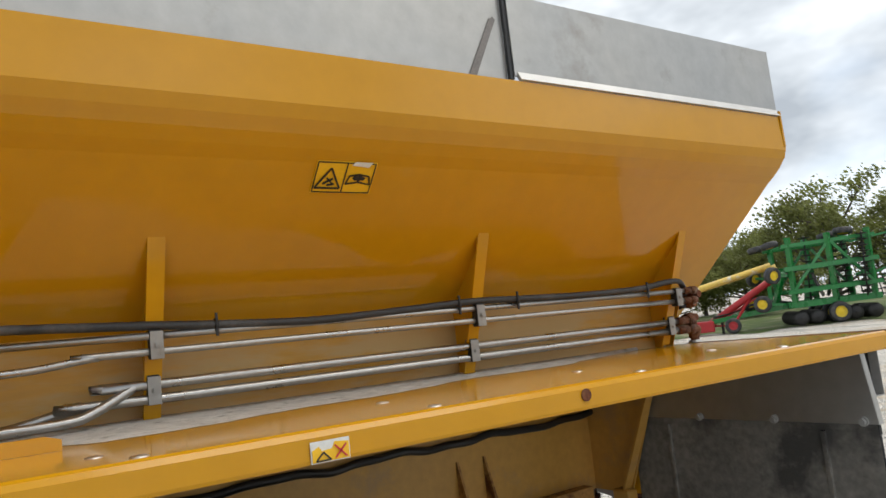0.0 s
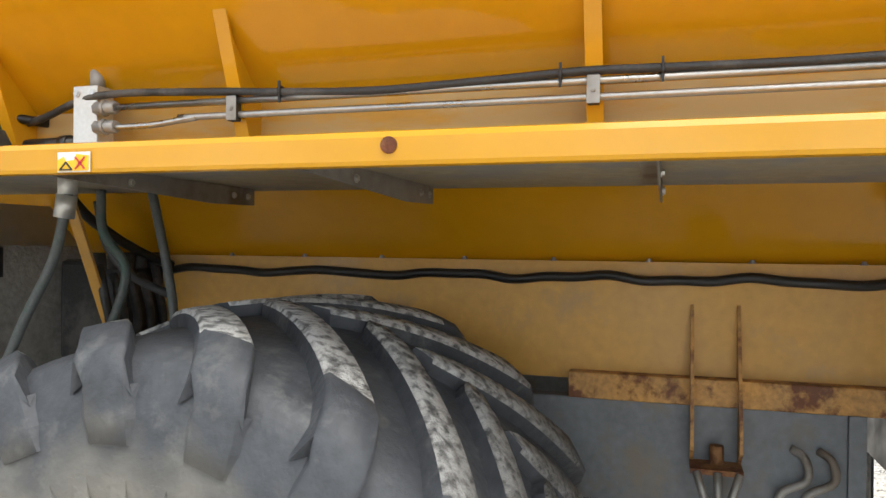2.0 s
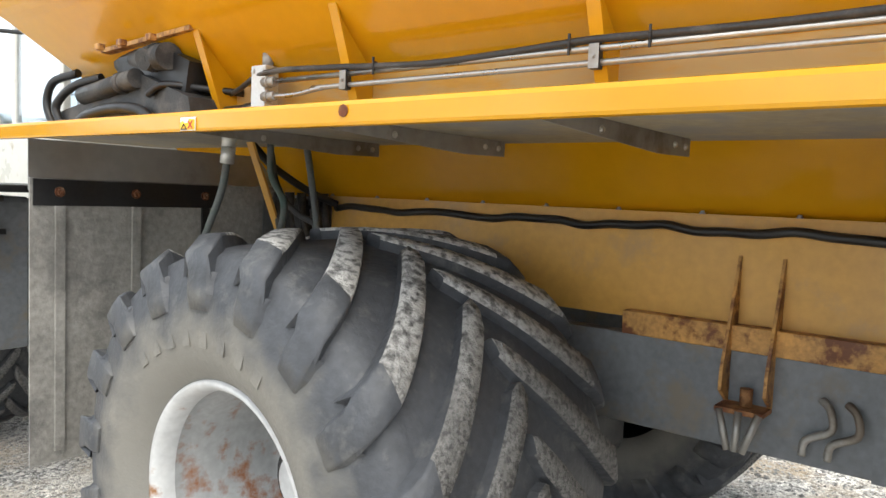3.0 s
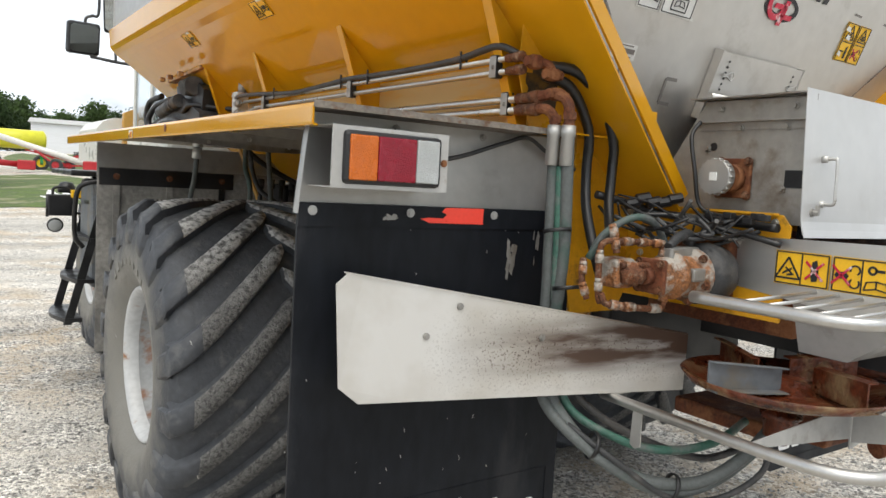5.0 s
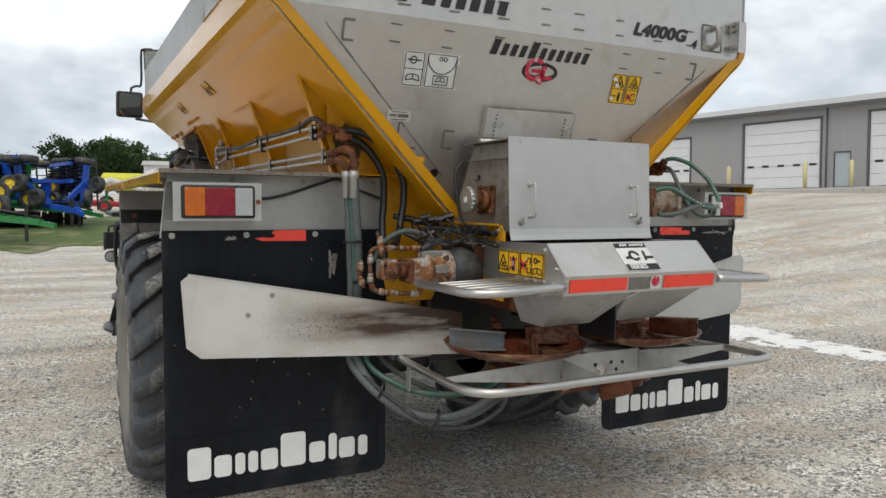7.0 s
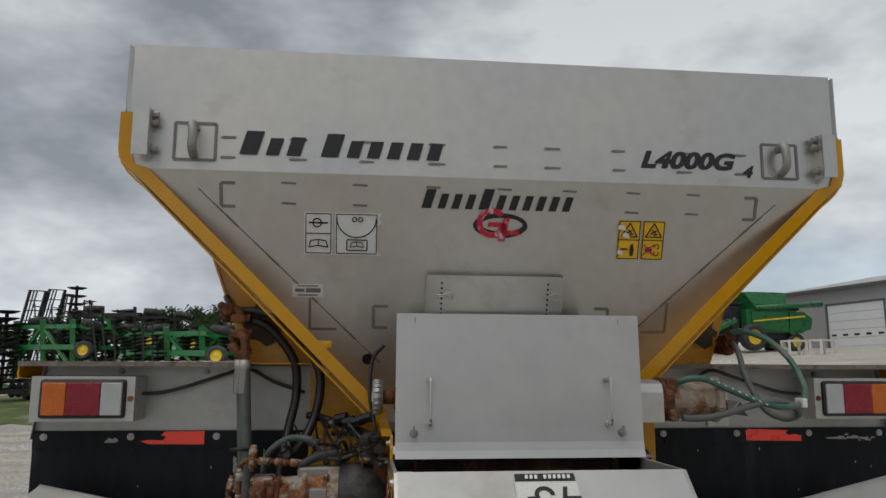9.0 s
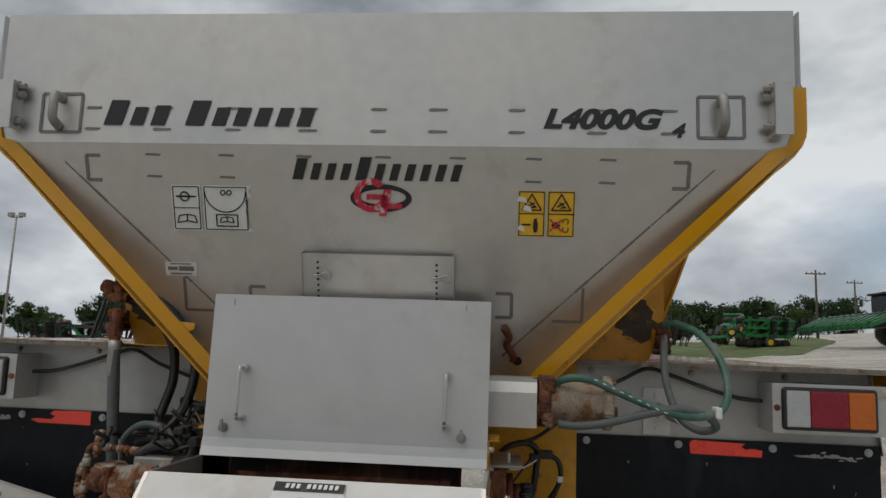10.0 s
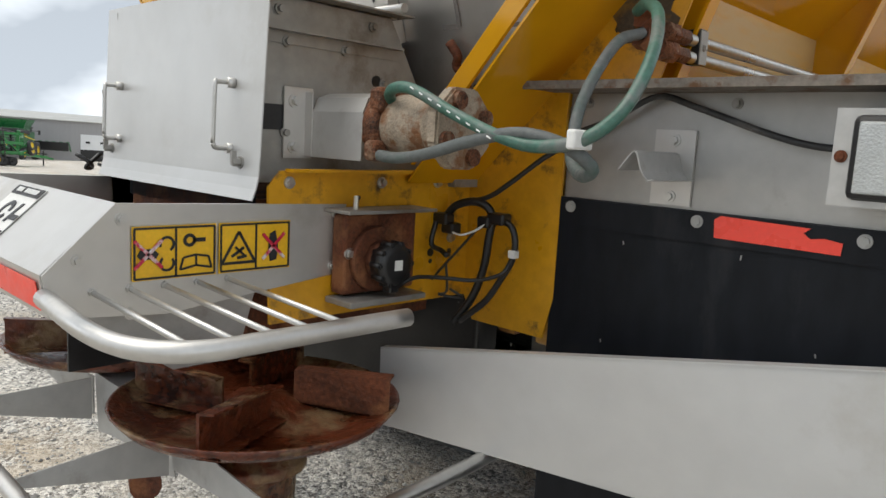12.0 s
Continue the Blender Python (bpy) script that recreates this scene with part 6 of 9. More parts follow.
# ---- sills and chassis ----
for s in (-1, 1):
    bm = bmesh.new()
    xbox(bm, s, 0.438, 0.446, -0.01, 2.72, 1.30, 1.672)
    xbox(bm, s, 0.438, 0.475, -0.01, 2.72, 1.672, 1.680)
    sill = part("sill", bm, OLD_BEIGE, truck, "dusty yellow sill plate")
    for k in range(9):
        bm = bmesh.new()
        hexbolt(bm, (s * 0.462, 0.30 + k * 0.30, 1.681), (0, 0, 1), 0.007, 0.010)
        part("bolt", bm, DARK_STEEL, sill)
    bm = bmesh.new()
    xbox(bm, s, 0.446, 0.505, 0.10, 1.143, 1.248, 1.330, 0.004)
    part("rusted_angle", bm, RUSTED_EDGE, truck, "yellow angle bar eaten by rust")
    for y in (0.63, 0.765):
        bm = bmesh.new()
        slab(bm, [(s * 0.446, y, 1.550), (s * 0.452, y, 1.552), (s * 0.57, y, 1.20), (s * 0.575, y, 1.13), (s * 0.50, y, 1.08), (s * 0.446, y, 1.10)], (0, 0.010, 0))
        g = part("spring_gusset", bm, RUSTED_EDGE, truck, "rusty-edged gusset plate")
    bm = bmesh.new()
    xbox(bm, s, 0.47, 0.60, 0.63, 0.775, 1.07, 1.085)
    rod(bm, (s * 0.53, 0.70, 1.085), (s * 0.53, 0.70, 1.14), 0.02, 8)
    part("gusset_foot", bm, RUST, truck, "rusty bolted gusset foot")
    bm = bmesh.new()
    for yy in (0.64, 0.70, 0.76):
        sweep(bm, [(s * 0.60, yy, 1.08), (s * 0.62, 0.70 + (yy - 0.70) * 0.35, 0.96)], 0.012, 8)
    part("clamp_bolt", bm, DARK_STEEL, truck, "steel clamp bolts")
    bm = bmesh.new()
    xbox(bm, s, 0.42, 0.495, 0.33, 6.6, 0.93, 1.250, 0.006)
    xbox(bm, s, 0.42, 0.515, 0.30, 0.345, 0.93, 1.25)
    rail = part("chassis_rail", bm, FRAME_GREY, truck, "grey stained chassis rail")
    for y in (0.42, 0.49):
        bm = bmesh.new()
        sweep(bm, curve([(s * 0.50, y, 1.14), (s * 0.53, y - 0.03, 1.12), (s * 0.53, y - 0.035, 1.06), (s * 0.53, y + 0.03, 1.02), (s * 0.53, y + 0.04, 0.97)], 5), 0.012, 8)
        part("hook_bar", bm, DARK_STEEL, rail)
    # cross plate at the rear end of the sill and its yellow strut
    bm = bmesh.new()
    slab(bm, [(s * 0.446, 0.02, 1.68), (s * 0.60, 0.02, 1.86), (s * 0.92, 0.02, 1.90), (s * 0.66, 0.02, 1.30), (s * 0.446, 0.02, 1.30)], (0, 0.006, 0))
    part("end_gusset", bm, OLD_BEIGE, truck, "dusty yellow end gusset")
    for y, z1, x1 in ((0.07, 1.30, 0.665), (2.70, 1.30, 0.70)):
        bm = bmesh.new()
        d = Vector((s * (0.955 - x1), 0, 1.90 - z1)).normalized()
        slab(bm, [(s * 0.955, y - 0.02, 1.90), (s * x1, y - 0.02, z1), (s * (x1 - 0.012), y - 0.02, z1), (s * 0.943, y - 0.02, 1.90)], (0, 0.042, 0))
        if y < 1:
            xbox(bm, s, x1 - 0.05, x1 + 0.04, y - 0.03, y + 0.03, z1 - 0.04, z1 + 0.03, 0.01)
        part("fender_strut", bm, OLD_BEIGE, truck, "yellow fender strut")
    # corrugated wiring loom along the sill
    bm = bmesh.new()
    pts = []
    for k in range(27):
        y = -0.01 + 2.68 * k / 26
        pts.append((s * (0.470 + 0.006 * math.sin(k * 2.1)), y, 1.628 + 0.007 * math.sin(k * 1.35) + 0.004 * math.sin(k * 3.3) + (0.02 if k == 0 else 0)))
    sweep(bm, curve(pts, 4), 0.0155, 8)
    part("wiring_loom", bm, BLACK, truck, "black sagging wiring loom")
    # front flap
    bm = bmesh.new()
    slab(bm, [(s * 1.69, 3.10, 1.86), (s * 1.69, 3.10, 1.66), (s * 0.46, 3.10, 1.60), (s * 0.46, 3.10, 1.86)], (0, 0.005, 0))
    part("front_fender_sheet", bm, FENDER_STEEL, truck, "dull stainless front fender sheet")
    bm = bmesh.new()
    xbox(bm, s, 0.46, 1.69, 3.085, 3.095, 0.55, 1.71)
    fl = part("front_flap", bm, CAKED_FLAP, truck, "dust-grey rubber front flap")
    bm = bmesh.new()
    xbox(bm, s, 0.84, 1.68, 3.078, 3.085, 1.600, 1.705)
    part("clamp_strip", bm, BLACK, fl)
    for x in (0.92, 1.26, 1.58):
        bm = bmesh.new()
        xbox(bm, s, x - 0.02, x + 0.02, 3.068, 3.080, 0.6, 1.60, 0.002)
        part("back_rib", bm, BLACK if x < 1 else CAKED_FLAP, fl)
        bm = bmesh.new()
        hexbolt(bm, (s * x, 3.078, 1.655), (0, -1, 0), 0.014, 0.014)
        part("bolt", bm, RUSTY_FITTING, fl)

# ---- hydraulic tubes on the side ----
TUBES = ((1.040, 2.130, 0.0095), (1.035, 2.091, 0.0095), (0.985, 2.010, 0.0125), (0.985, 1.974, 0.0125))
for s in (-1, 1):
    for i, (x, z, r) in enumerate(TUBES):
        if s > 0 and i < 2:
            continue
        bm = bmesh.new()
        if i == 0:
            p = [(s * x, -0.03, z), (s * x, 2.45, z)]
        elif i == 1:
            p = curve([(s * x, -0.03, z), (s * x, 2.02, z), (s * x, 2.15, z - 0.002), (s * x, 2.30, z - 0.018), (s * x, 2.45, z - 0.02)], 5)
        elif i == 2:
            p = curve([(s * x, -0.03, z), (s * x, 2.0, z), (s * x, 2.06, z - 0.002), (s * (x + 0.02), 2.16, z - 0.05), (s * (x + 0.03), 2.24, z - 0.066), (s * (x + 0.03), 2.5, z - 0.068)], 5)
        else:
            p = curve([(s * x, -0.03, z), (s * x, 2.05, z), (s * (x - 0.02), 2.18, z), (s * (x - 0.03), 2.33, z - 0.03), (s * (x - 0.03), 2.5, z - 0.045)], 5)
        sweep(bm, p, r, 12)
        part("hydraulic_tube", bm, TUBE_STEEL, truck, "bright stainless hydraulic tube")
    for y in (0.03, 1.02, 2.02):
        for x, z0, z1 in ((1.04, 2.072, 2.140), (0.985, 1.960, 2.030))[s > 0:]:
            bm = bmesh.new()
            xbox(bm, s, x - 0.014, x + 0.016, y - 0.014, y + 0.016, z0, z1 + 0.004, 0.003)
            clamp = part("tube_clamp", bm, BLACK, truck, "black tube clamp with a steel face")
            bm = bmesh.new()
            xbox(bm, s, x + 0.016, x + 0.019, y - 0.016, y + 0.016, z0, z1, 0.001)
            part("clamp_face", bm, DARK_STEEL, clamp)
            bm = bmesh.new()
            hexbolt(bm, (s * (x + 0.019), y, (z0 + z1) / 2), (s, 0, 0), 0.005, 0.006)
            part("bolt", bm, DARK_STEEL, clamp)
    # black hose above the tubes, on one side only
    if s < 0:
        bm = bmesh.new()
        hp = [(s * 1.00, -0.08, 2.12), (s * 1.03, -0.03, 2.155), (s * 1.045, 0.02, 2.172), (s * 1.045, 0.10, 2.168), (s * 1.045, 0.25, 2.152), (s * 1.045, 0.55, 2.146), (s * 1.045, 0.85, 2.150), (s * 1.045, 1.05, 2.153), (s * 1.045, 1.3, 2.143), (s * 1.045, 1.6, 2.135), (s * 1.045, 1.9, 2.147), (s * 1.045, 2.1, 2.158), (s * 1.03, 2.5, 2.170), (s * 0.95, 2.8, 2.125), (s * 0.92, 3.0, 2.10)]
        sweep(bm, curve(hp, 5), 0.0115, 10)
        hose = part("control_hose", bm, BLACK_HOSE, truck, "dusty black control hose")
        for y in (0.21, 0.86, 1.10, 1.87):
            bm = bmesh.new()
            lathe(bm, [(-0.004, 0.013), (-0.004, 0.017), (0.004, 0.017), (0.004, 0.013)], (s * 1.045, y, 2.145), (0, 1, 0), 12)
            xbox(bm, s, 1.052, 1.058, y - 0.003, y + 0.003, 2.115, 2.175)
            part("cable_tie", bm, BLACK, hose)
    # rusted fittings at the tube ends
    for i, (x, z, r) in enumerate(TUBES):
        if s > 0 and i < 2:
            continue
        bm = bmesh.new()
        y1 = -0.075 if i < 2 else -0.10
        rod(bm, (s * x, -0.02, z), (s * x, y1, z), r * 1.45, 6)
        rod(bm, (s * x, y1 + 0.015, z), (s * x, y1 - 0.02, z), r * 1.75, 8)
        part("tube_fitting", bm, RUSTY_FITTING, truck, "rusted tube fitting")
    bm = bmesh.new()
    if s < 0:
        for y0, y1, x0, x1, z0, z1 in ((-0.135, -0.095, 0.985, 1.030, 2.092, 2.136), (-0.165, -0.125, 0.935, 0.980, 2.060, 2.098), (-0.175, -0.135, 0.925, 0.970, 2.000, 2.040)):
            xbox(bm, s, x0, x1, y0, y1, z0, z1, 0.012)
            rod(bm, (s * (x0 - 0.012), (y0 + y1) / 2, (z0 + z1) / 2), (s * (x1 + 0.012), (y0 + y1) / 2, (z0 + z1) / 2), 0.016, 6)
        sweep(bm, curve([(s * 1.01, -0.10, 2.115), (s * 0.97, -0.13, 2.11), (s * 0.955, -0.145, 2.08)], 5), 0.015, 10)
        sweep(bm, curve([(s * 0.985, -0.10, 1.974), (s * 0.98, -0.15, 1.972), (s * 0.960, -0.165, 1.95), (s * 0.948, -0.160, 1.915)], 5), 0.016, 10)
        sweep(bm, curve([(s * 0.985, -0.10, 2.01), (s * 0.95, -0.16, 2.02), (s * 0.930, -0.195, 1.99), (s * 0.926, -0.20, 1.915)], 5), 0.017, 10)
        for p, r in (((s * 0.950, -0.162, 1.945), 0.021), ((s * 0.926, -0.20, 1.955), 0.023), ((s * 0.935, -0.175, 2.012), 0.021)):
            rod(bm, Vector(p) + Vector((0, 0, 0.012)), Vector(p) - Vector((0, 0, 0.012)), r, 6)
    else:
        for z, r in ((2.010, 0.016), (1.974, 0.016)):
            sweep(bm, curve([(0.985, -0.05, z), (0.982, -0.10, z), (0.972, -0.135, z + 0.006), (0.965, -0.165, z + 0.02)], 5), r, 10)
            rod(bm, (0.985, -0.075, z), (0.985, -0.10, z), 0.023, 6)
            rod(bm, (0.968, -0.15, z + 0.012), (0.965, -0.168, z + 0.02), 0.022, 6)
    pieces("elbow_fitting", bm, BROWN_RUST, truck, "cluster of rusted hydraulic elbows")
for x, y in ((-0.948, -0.160), (-0.926, -0.20)):
    bm = bmesh.new()
    lathe(bm, [(0.0, 0.014), (0.0, 0.022), (-0.03, 0.0235), (-0.034, 0.0205), (-0.12, 0.0215), (-0.124, 0.017)], (x, y, 1.925), (0.03, 0, 1), 14)
    part("hose_ferrule", bm, FENDER_STEEL, truck, "pale steel crimped hose ferrule")
# the left hoses that drop behind the deflector
for pts, r, mat in (
    ([(-0.948, -0.160, 1.91), (-0.938, -0.155, 1.75), (-0.928, -0.150, 1.55), (-0.920, -0.145, 1.38), (-0.93, -0.15, 1.20), (-0.94, -0.19, 1.06), (-0.88, -0.30, 0.95), (-0.78, -0.39, 0.865), (-0.68, -0.45, 0.815), (-0.57, -0.50, 0.815), (-0.46, -0.54, 0.86), (-0.36, -0.57, 0.93)], 0.018, GREY_HOSE),
    ([(-0.926, -0.20, 1.90), (-0.918, -0.20, 1.75), (-0.905, -0.195, 1.55), (-0.90, -0.175, 1.36), (-0.90, -0.15, 1.18), (-0.91, -0.20, 1.06), (-0.85, -0.32, 0.93), (-0.74, -0.42, 0.855), (-0.63, -0.48, 0.835), (-0.53, -0.53, 0.855), (-0.42, -0.57, 0.92), (-0.32, -0.59, 1.0)], 0.020, GREY_HOSE),
    ([(-0.930, -0.18, 1.80), (-0.920, -0.178, 1.6), (-0.905, -0.17, 1.40), (-0.87, -0.16, 1.2), (-0.86, -0.22, 1.04), (-0.74, -0.34, 0.95), (-0.60, -0.42, 0.92), (-0.42, -0.46, 0.93), (-0.28, -0.48, 0.99)], 0.014, GREEN_HOSE),
    ([(-0.80, -0.16, 1.30), (-0.80, -0.16, 1.10), (-0.72, -0.24, 0.99), (-0.55, -0.34, 0.90), (-0.40, -0.42, 0.86), (-0.25, -0.48, 0.90)], 0.013, BLACK_HOSE),
    ([(-0.90, -0.26, 1.0), (-0.80, -0.40, 0.90), (-0.66, -0.48, 0.80), (-0.52, -0.56, 0.80), (-0.40, -0.62, 0.88), (-0.36, -0.62, 0.98)], 0.010, BLACK_HOSE),
    ([(-0.97, -0.11, 2.11), (-0.86, -0.15, 2.10), (-0.74, -0.15, 2.02), (-0.665, -0.145, 1.90), (-0.655, -0.14, 1.80), (-0.68, -0.16, 1.69), (-0.73, -0.22, 1.60), (-0.79, -0.28, 1.585)], 0.017, BLACK),
    ([(-0.96, -0.11, 2.08), (-0.86, -0.13, 2.05), (-0.76, -0.12, 1.93), (-0.745, -0.11, 1.80), (-0.765, -0.14, 1.68), (-0.78, -0.20, 1.55), (-0.79, -0.26, 1.44)], 0.017, BLACK),
    ([(-0.84, -0.24, 1.52), (-0.82, -0.28, 1.60), (-0.74, -0.32, 1.655), (-0.65, -0.33, 1.64), (-0.61, -0.35, 1.57)], 0.012, GREY_HOSE),
    ([(-0.70, -0.12, 1.72), (-0.60, -0.16, 1.70), (-0.50, -0.22, 1.67), (-0.45, -0.35, 1.66), (-0.43, -0.50, 1.655), (-0.44, -0.62, 1.65)], 0.014, BLACK),
    ([(-0.60, -0.2, 1.66), (-0.52, -0.3, 1.665), (-0.47, -0.42, 1.64), (-0.46, -0.55, 1.62), (-0.43, -0.63, 1.60)], 0.010, BLACK),
    ([(-0.42, -0.30, 1.98), (-0.46, -0.30, 1.93), (-0.47, -0.33, 1.82), (-0.45, -0.35, 1.70), (-0.44, -0.45, 1.67)], 0.007, BLACK),
):
    bm = bmesh.new()
    sweep(bm, curve(pts, 6), r, 10)
    part("hydraulic_hose", bm, mat, truck, "dusty hydraulic hose")
for p in ((-0.945, -0.175, 1.60), (-0.90, -0.185, 1.42), (-0.86, -0.31, 0.94), (-0.66, -0.465, 0.825)):
    bm = bmesh.new()
    lathe(bm, [(-0.006, 0.04), (-0.006, 0.045), (0.006, 0.045), (0.006, 0.04)], (p[0] + 0.02, p[1] - 0.005, p[2]), (0, 0.2, 1) if p[2] > 1.1 else (0.8, -0.4, -0.3), 16)
    part("hose_tie", bm, BLACK, truck)
# wiring clump with connectors, left
rr = random.Random(12)
bm = bmesh.new()
for k in range(9):
    p = Vector((-0.46 + rr.uniform(-0.03, 0.03), -0.40 - 0.025 * k, 1.665 + rr.uniform(-0.015, 0.02)))
    box(bm, p - Vector((0.014, 0.016, 0.010)), p + Vector((0.014, 0.016, 0.010)), 0.003)
for k in range(5):
    p = Vector((-0.62 + 0.03 * k, -0.18 - 0.02 * k, 1.70 + rr.uniform(-0.01, 0.02)))
    rod(bm, p, p + Vector((0.04, -0.02, 0.01)), 0.018, 8)
pieces("connector", bm, BLACK, truck, "black electrical connector")
# loose cables in the tangle on both sides
rr = random.Random(44)
for side, n_c, lo, hi in ((-1, 16, (0.43, -0.62, 1.60), (0.74, -0.12, 1.74)), (1, 2, (0.43, -0.20, 1.40), (0.48, -0.08, 1.60))):
    for k in range(n_c):
        pts = []
        a = Vector([rr.uniform(p, q) for p, q in zip(lo, hi)])
        b = Vector([rr.uniform(p, q) for p, q in zip(lo, hi)])
        for q in range(5):
            f = q / 4
            p = a.lerp(b, f) + Vector((rr.uniform(-0.02, 0.02), rr.uniform(-0.03, 0.03), rr.uniform(-0.025, 0.02) - 0.04 * math.sin(math.pi * f)))
            pts.append((side * max(0.425, p.x), p.y, p.z))
        bm = bmesh.new()
        sweep(bm, curve(pts, 5), rr.choice((0.0035, 0.005, 0.007)), 7)
        part("cable", bm, rr.choice((BLACK, BLACK, BLACK_HOSE)), truck)
# black filler block standing in for dark machinery and shade before the left wheel arch
bm = bmesh.new()
box(bm, (-0.62, 2.74, 1.28), (0.62, 3.05, 1.66), 0.02)
part("dark_bay_filler", bm, BLACK_HOSE, truck, "black filler block for dark hydraulics and shade")
for k in range(5):
    bm = bmesh.new()
    x = -0.50 - 0.07 * k
    sweep(bm, curve([(x, 2.72, 1.66 - 0.05 * (k % 2)), (x - 0.02, 2.68, 1.55), (x + 0.03, 2.70, 1.42), (x, 2.74, 1.30)], 5), 0.016, 8)
    rod(bm, (x, 2.72, 1.69), (x, 2.72, 1.63), 0.022, 8)
    part("bay_hose", bm, BLACK_HOSE, truck)
# right hoses and wiring
for pts, r, mat in (
    ([(0.585, -0.46, 1.835), (0.60, -0.49, 1.855), (0.64, -0.51, 1.868), (0.70, -0.515, 1.862), (0.80, -0.51, 1.820), (0.90, -0.505, 1.785), (0.98, -0.50, 1.770), (1.06, -0.48, 1.785), (1.10, -0.43, 1.84), (1.10, -0.36, 1.93), (1.06, -0.28, 2.01), (1.00, -0.215, 2.045), (0.96, -0.18, 2.04)], 0.0115, GREEN_HOSE),
    ([(0.60, -0.51, 1.735), (0.66, -0.515, 1.733), (0.74, -0.515, 1.745), (0.84, -0.51, 1.772), (0.94, -0.50, 1.790), (1.02, -0.48, 1.775), (1.06, -0.45, 1.74), (1.02, -0.42, 1.725), (0.97, -0.38, 1.76), (0.945, -0.32, 1.86), (0.955, -0.24, 1.97), (0.97, -0.17, 2.00)], 0.0115, GREY_HOSE),
    ([(0.80, -0.06, 1.80), (0.707, -0.08, 1.754), (0.62, -0.09, 1.69), (0.556, -0.10, 1.645), (0.50, -0.11, 1.625)], 0.0065, BLACK),
    ([(0.555, -0.10, 1.60), (0.50, -0.12, 1.525), (0.44, -0.14, 1.45), (0.415, -0.15, 1.415)], 0.0035, BLACK),
    ([(0.42, -0.12, 1.575), (0.46, -0.12, 1.612), (0.52, -0.11, 1.626), (0.56, -0.10, 1.60), (0.555, -0.10, 1.53), (0.545, -0.10, 1.46), (0.52, -0.11, 1.38), (0.48, -0.13, 1.31)], 0.0105, BLACK),
    ([(0.58, -0.10, 1.59), (0.625, -0.10, 1.575), (0.640, -0.10, 1.535), (0.632, -0.10, 1.49), (0.605, -0.10, 1.445), (0.565, -0.11, 1.38), (0.50, -0.13, 1.32)], 0.0085, BLACK),
    ([(0.52, -0.385, 1.43), (0.53, -0.33, 1.455), (0.545, -0.26, 1.452), (0.59, -0.18, 1.445), (0.62, -0.12, 1.46), (0.63, -0.10, 1.49)], 0.005, BLACK),
):
    bm = bmesh.new()
    sweep(bm, curve(pts, 6), r, 10)
    part("hydraulic_hose" if r > 0.011 else "cable", bm, mat, truck, "weathered green hydraulic hose" if mat == GREEN_HOSE else "")
bm = bmesh.new()
for p, d in (((0.425, -0.13, 1.575), 0.024), ((0.445, -0.12, 1.552), 0.020), ((0.585, -0.10, 1.590), 0.026), ((0.55, -0.105, 1.578), 0.018)):
    box(bm, Vector(p) - Vector((d, 0.018, 0.014)), Vector(p) + Vector((d, 0.018, 0.014)), 0.005)
pieces("connector", bm, BLACK, truck, "black electrical connector")
bm = bmesh.new()
sweep(bm, curve([(0.455, -0.135, 1.545), (0.49, -0.13, 1.540), (0.53, -0.125, 1.555), (0.56, -0.12, 1.575)], 5), 0.003, 6)
part("cable", bm, LETTER_WHITE, truck)
bm = bmesh.new()
box(bm, (0.628, -0.112, 1.500), (0.648, -0.090, 1.520), 0.003)
part("cable_tag", bm, LABEL_WHITE, truck)
fr_fp = oriented((0.4055, -0.10, 1.48), (0, 1, 0), (0, 0, 1))
for a, b, r in ((-0.053, 0.005, 0.011), (-0.052, -0.018, 0.006), (-0.014, 0.008, 0.006), (0.017, 0.004, 0.008), (-0.30, 0.15, 0.006)):
    dark_hole(fr_fp, a, b, r, truck)
bm = bmesh.new()
box(bm, (1.045, -0.51, 1.768), (1.062, -0.455, 1.80), 0.004)
part("white_tie", bm, LABEL_WHITE, truck)
# pale printed bands on the green hose
bm = bmesh.new()
for k in range(9):
    f = k / 9
    p = Vector((0.70 + 0.22 * f, -0.5290, 1.866 - 0.095 * f))
    slab(bm, [p, p + Vector((0.009, 0, -0.004)), p + Vector((0.0095, 0, -0.0015)), p + Vector((0.0005, 0, 0.0025))], (0, 0.001, 0))
part("hose_print", bm, LETTER_WHITE, truck)
# rust-stained hanging latch on the right rear sheet
bm = bmesh.new()
o, r_, u_, n_ = fr_lo
sweep(bm, curve([o + r_ * a + u_ * b + n_ * 0.02 for a, b in ((0.435, -0.605), (0.455, -0.64), (0.445, -0.665), (0.468, -0.70), (0.470, -0.725))], 4), 0.012, 8)
part("latch", bm, BROWN_RUST, truck, "rusted hanging latch")

# ---- valve block on the left fender ----
bm = bmesh.new()
box(bm, (-1.03, 2.505, 1.99), (-0.96, 2.595, 2.203), 0.003)
vb = part("valve_block", bm, ALU, truck, "bare aluminium hydraulic valve block")
bm = bmesh.new()
rod(bm, (-0.99, 2.54, 2.20), (-0.99, 2.54, 2.26), 0.022, 12)
rod(bm, (-0.99, 2.54, 2.255), (-0.99, 2.54, 2.265), 0.016, 12)
part("coil", bm, DARK_STEEL, vb)
bm = bmesh.new()
rod(bm, (-1.0, 2.595, 2.03), (-1.0, 2.80, 2.025), 0.026, 14)
rod(bm, (-1.0, 2.63, 2.03), (-1.0, 2.66, 2.03), 0.030, 14)
part("solenoid", bm, BLACK, vb)
bm = bmesh.new()
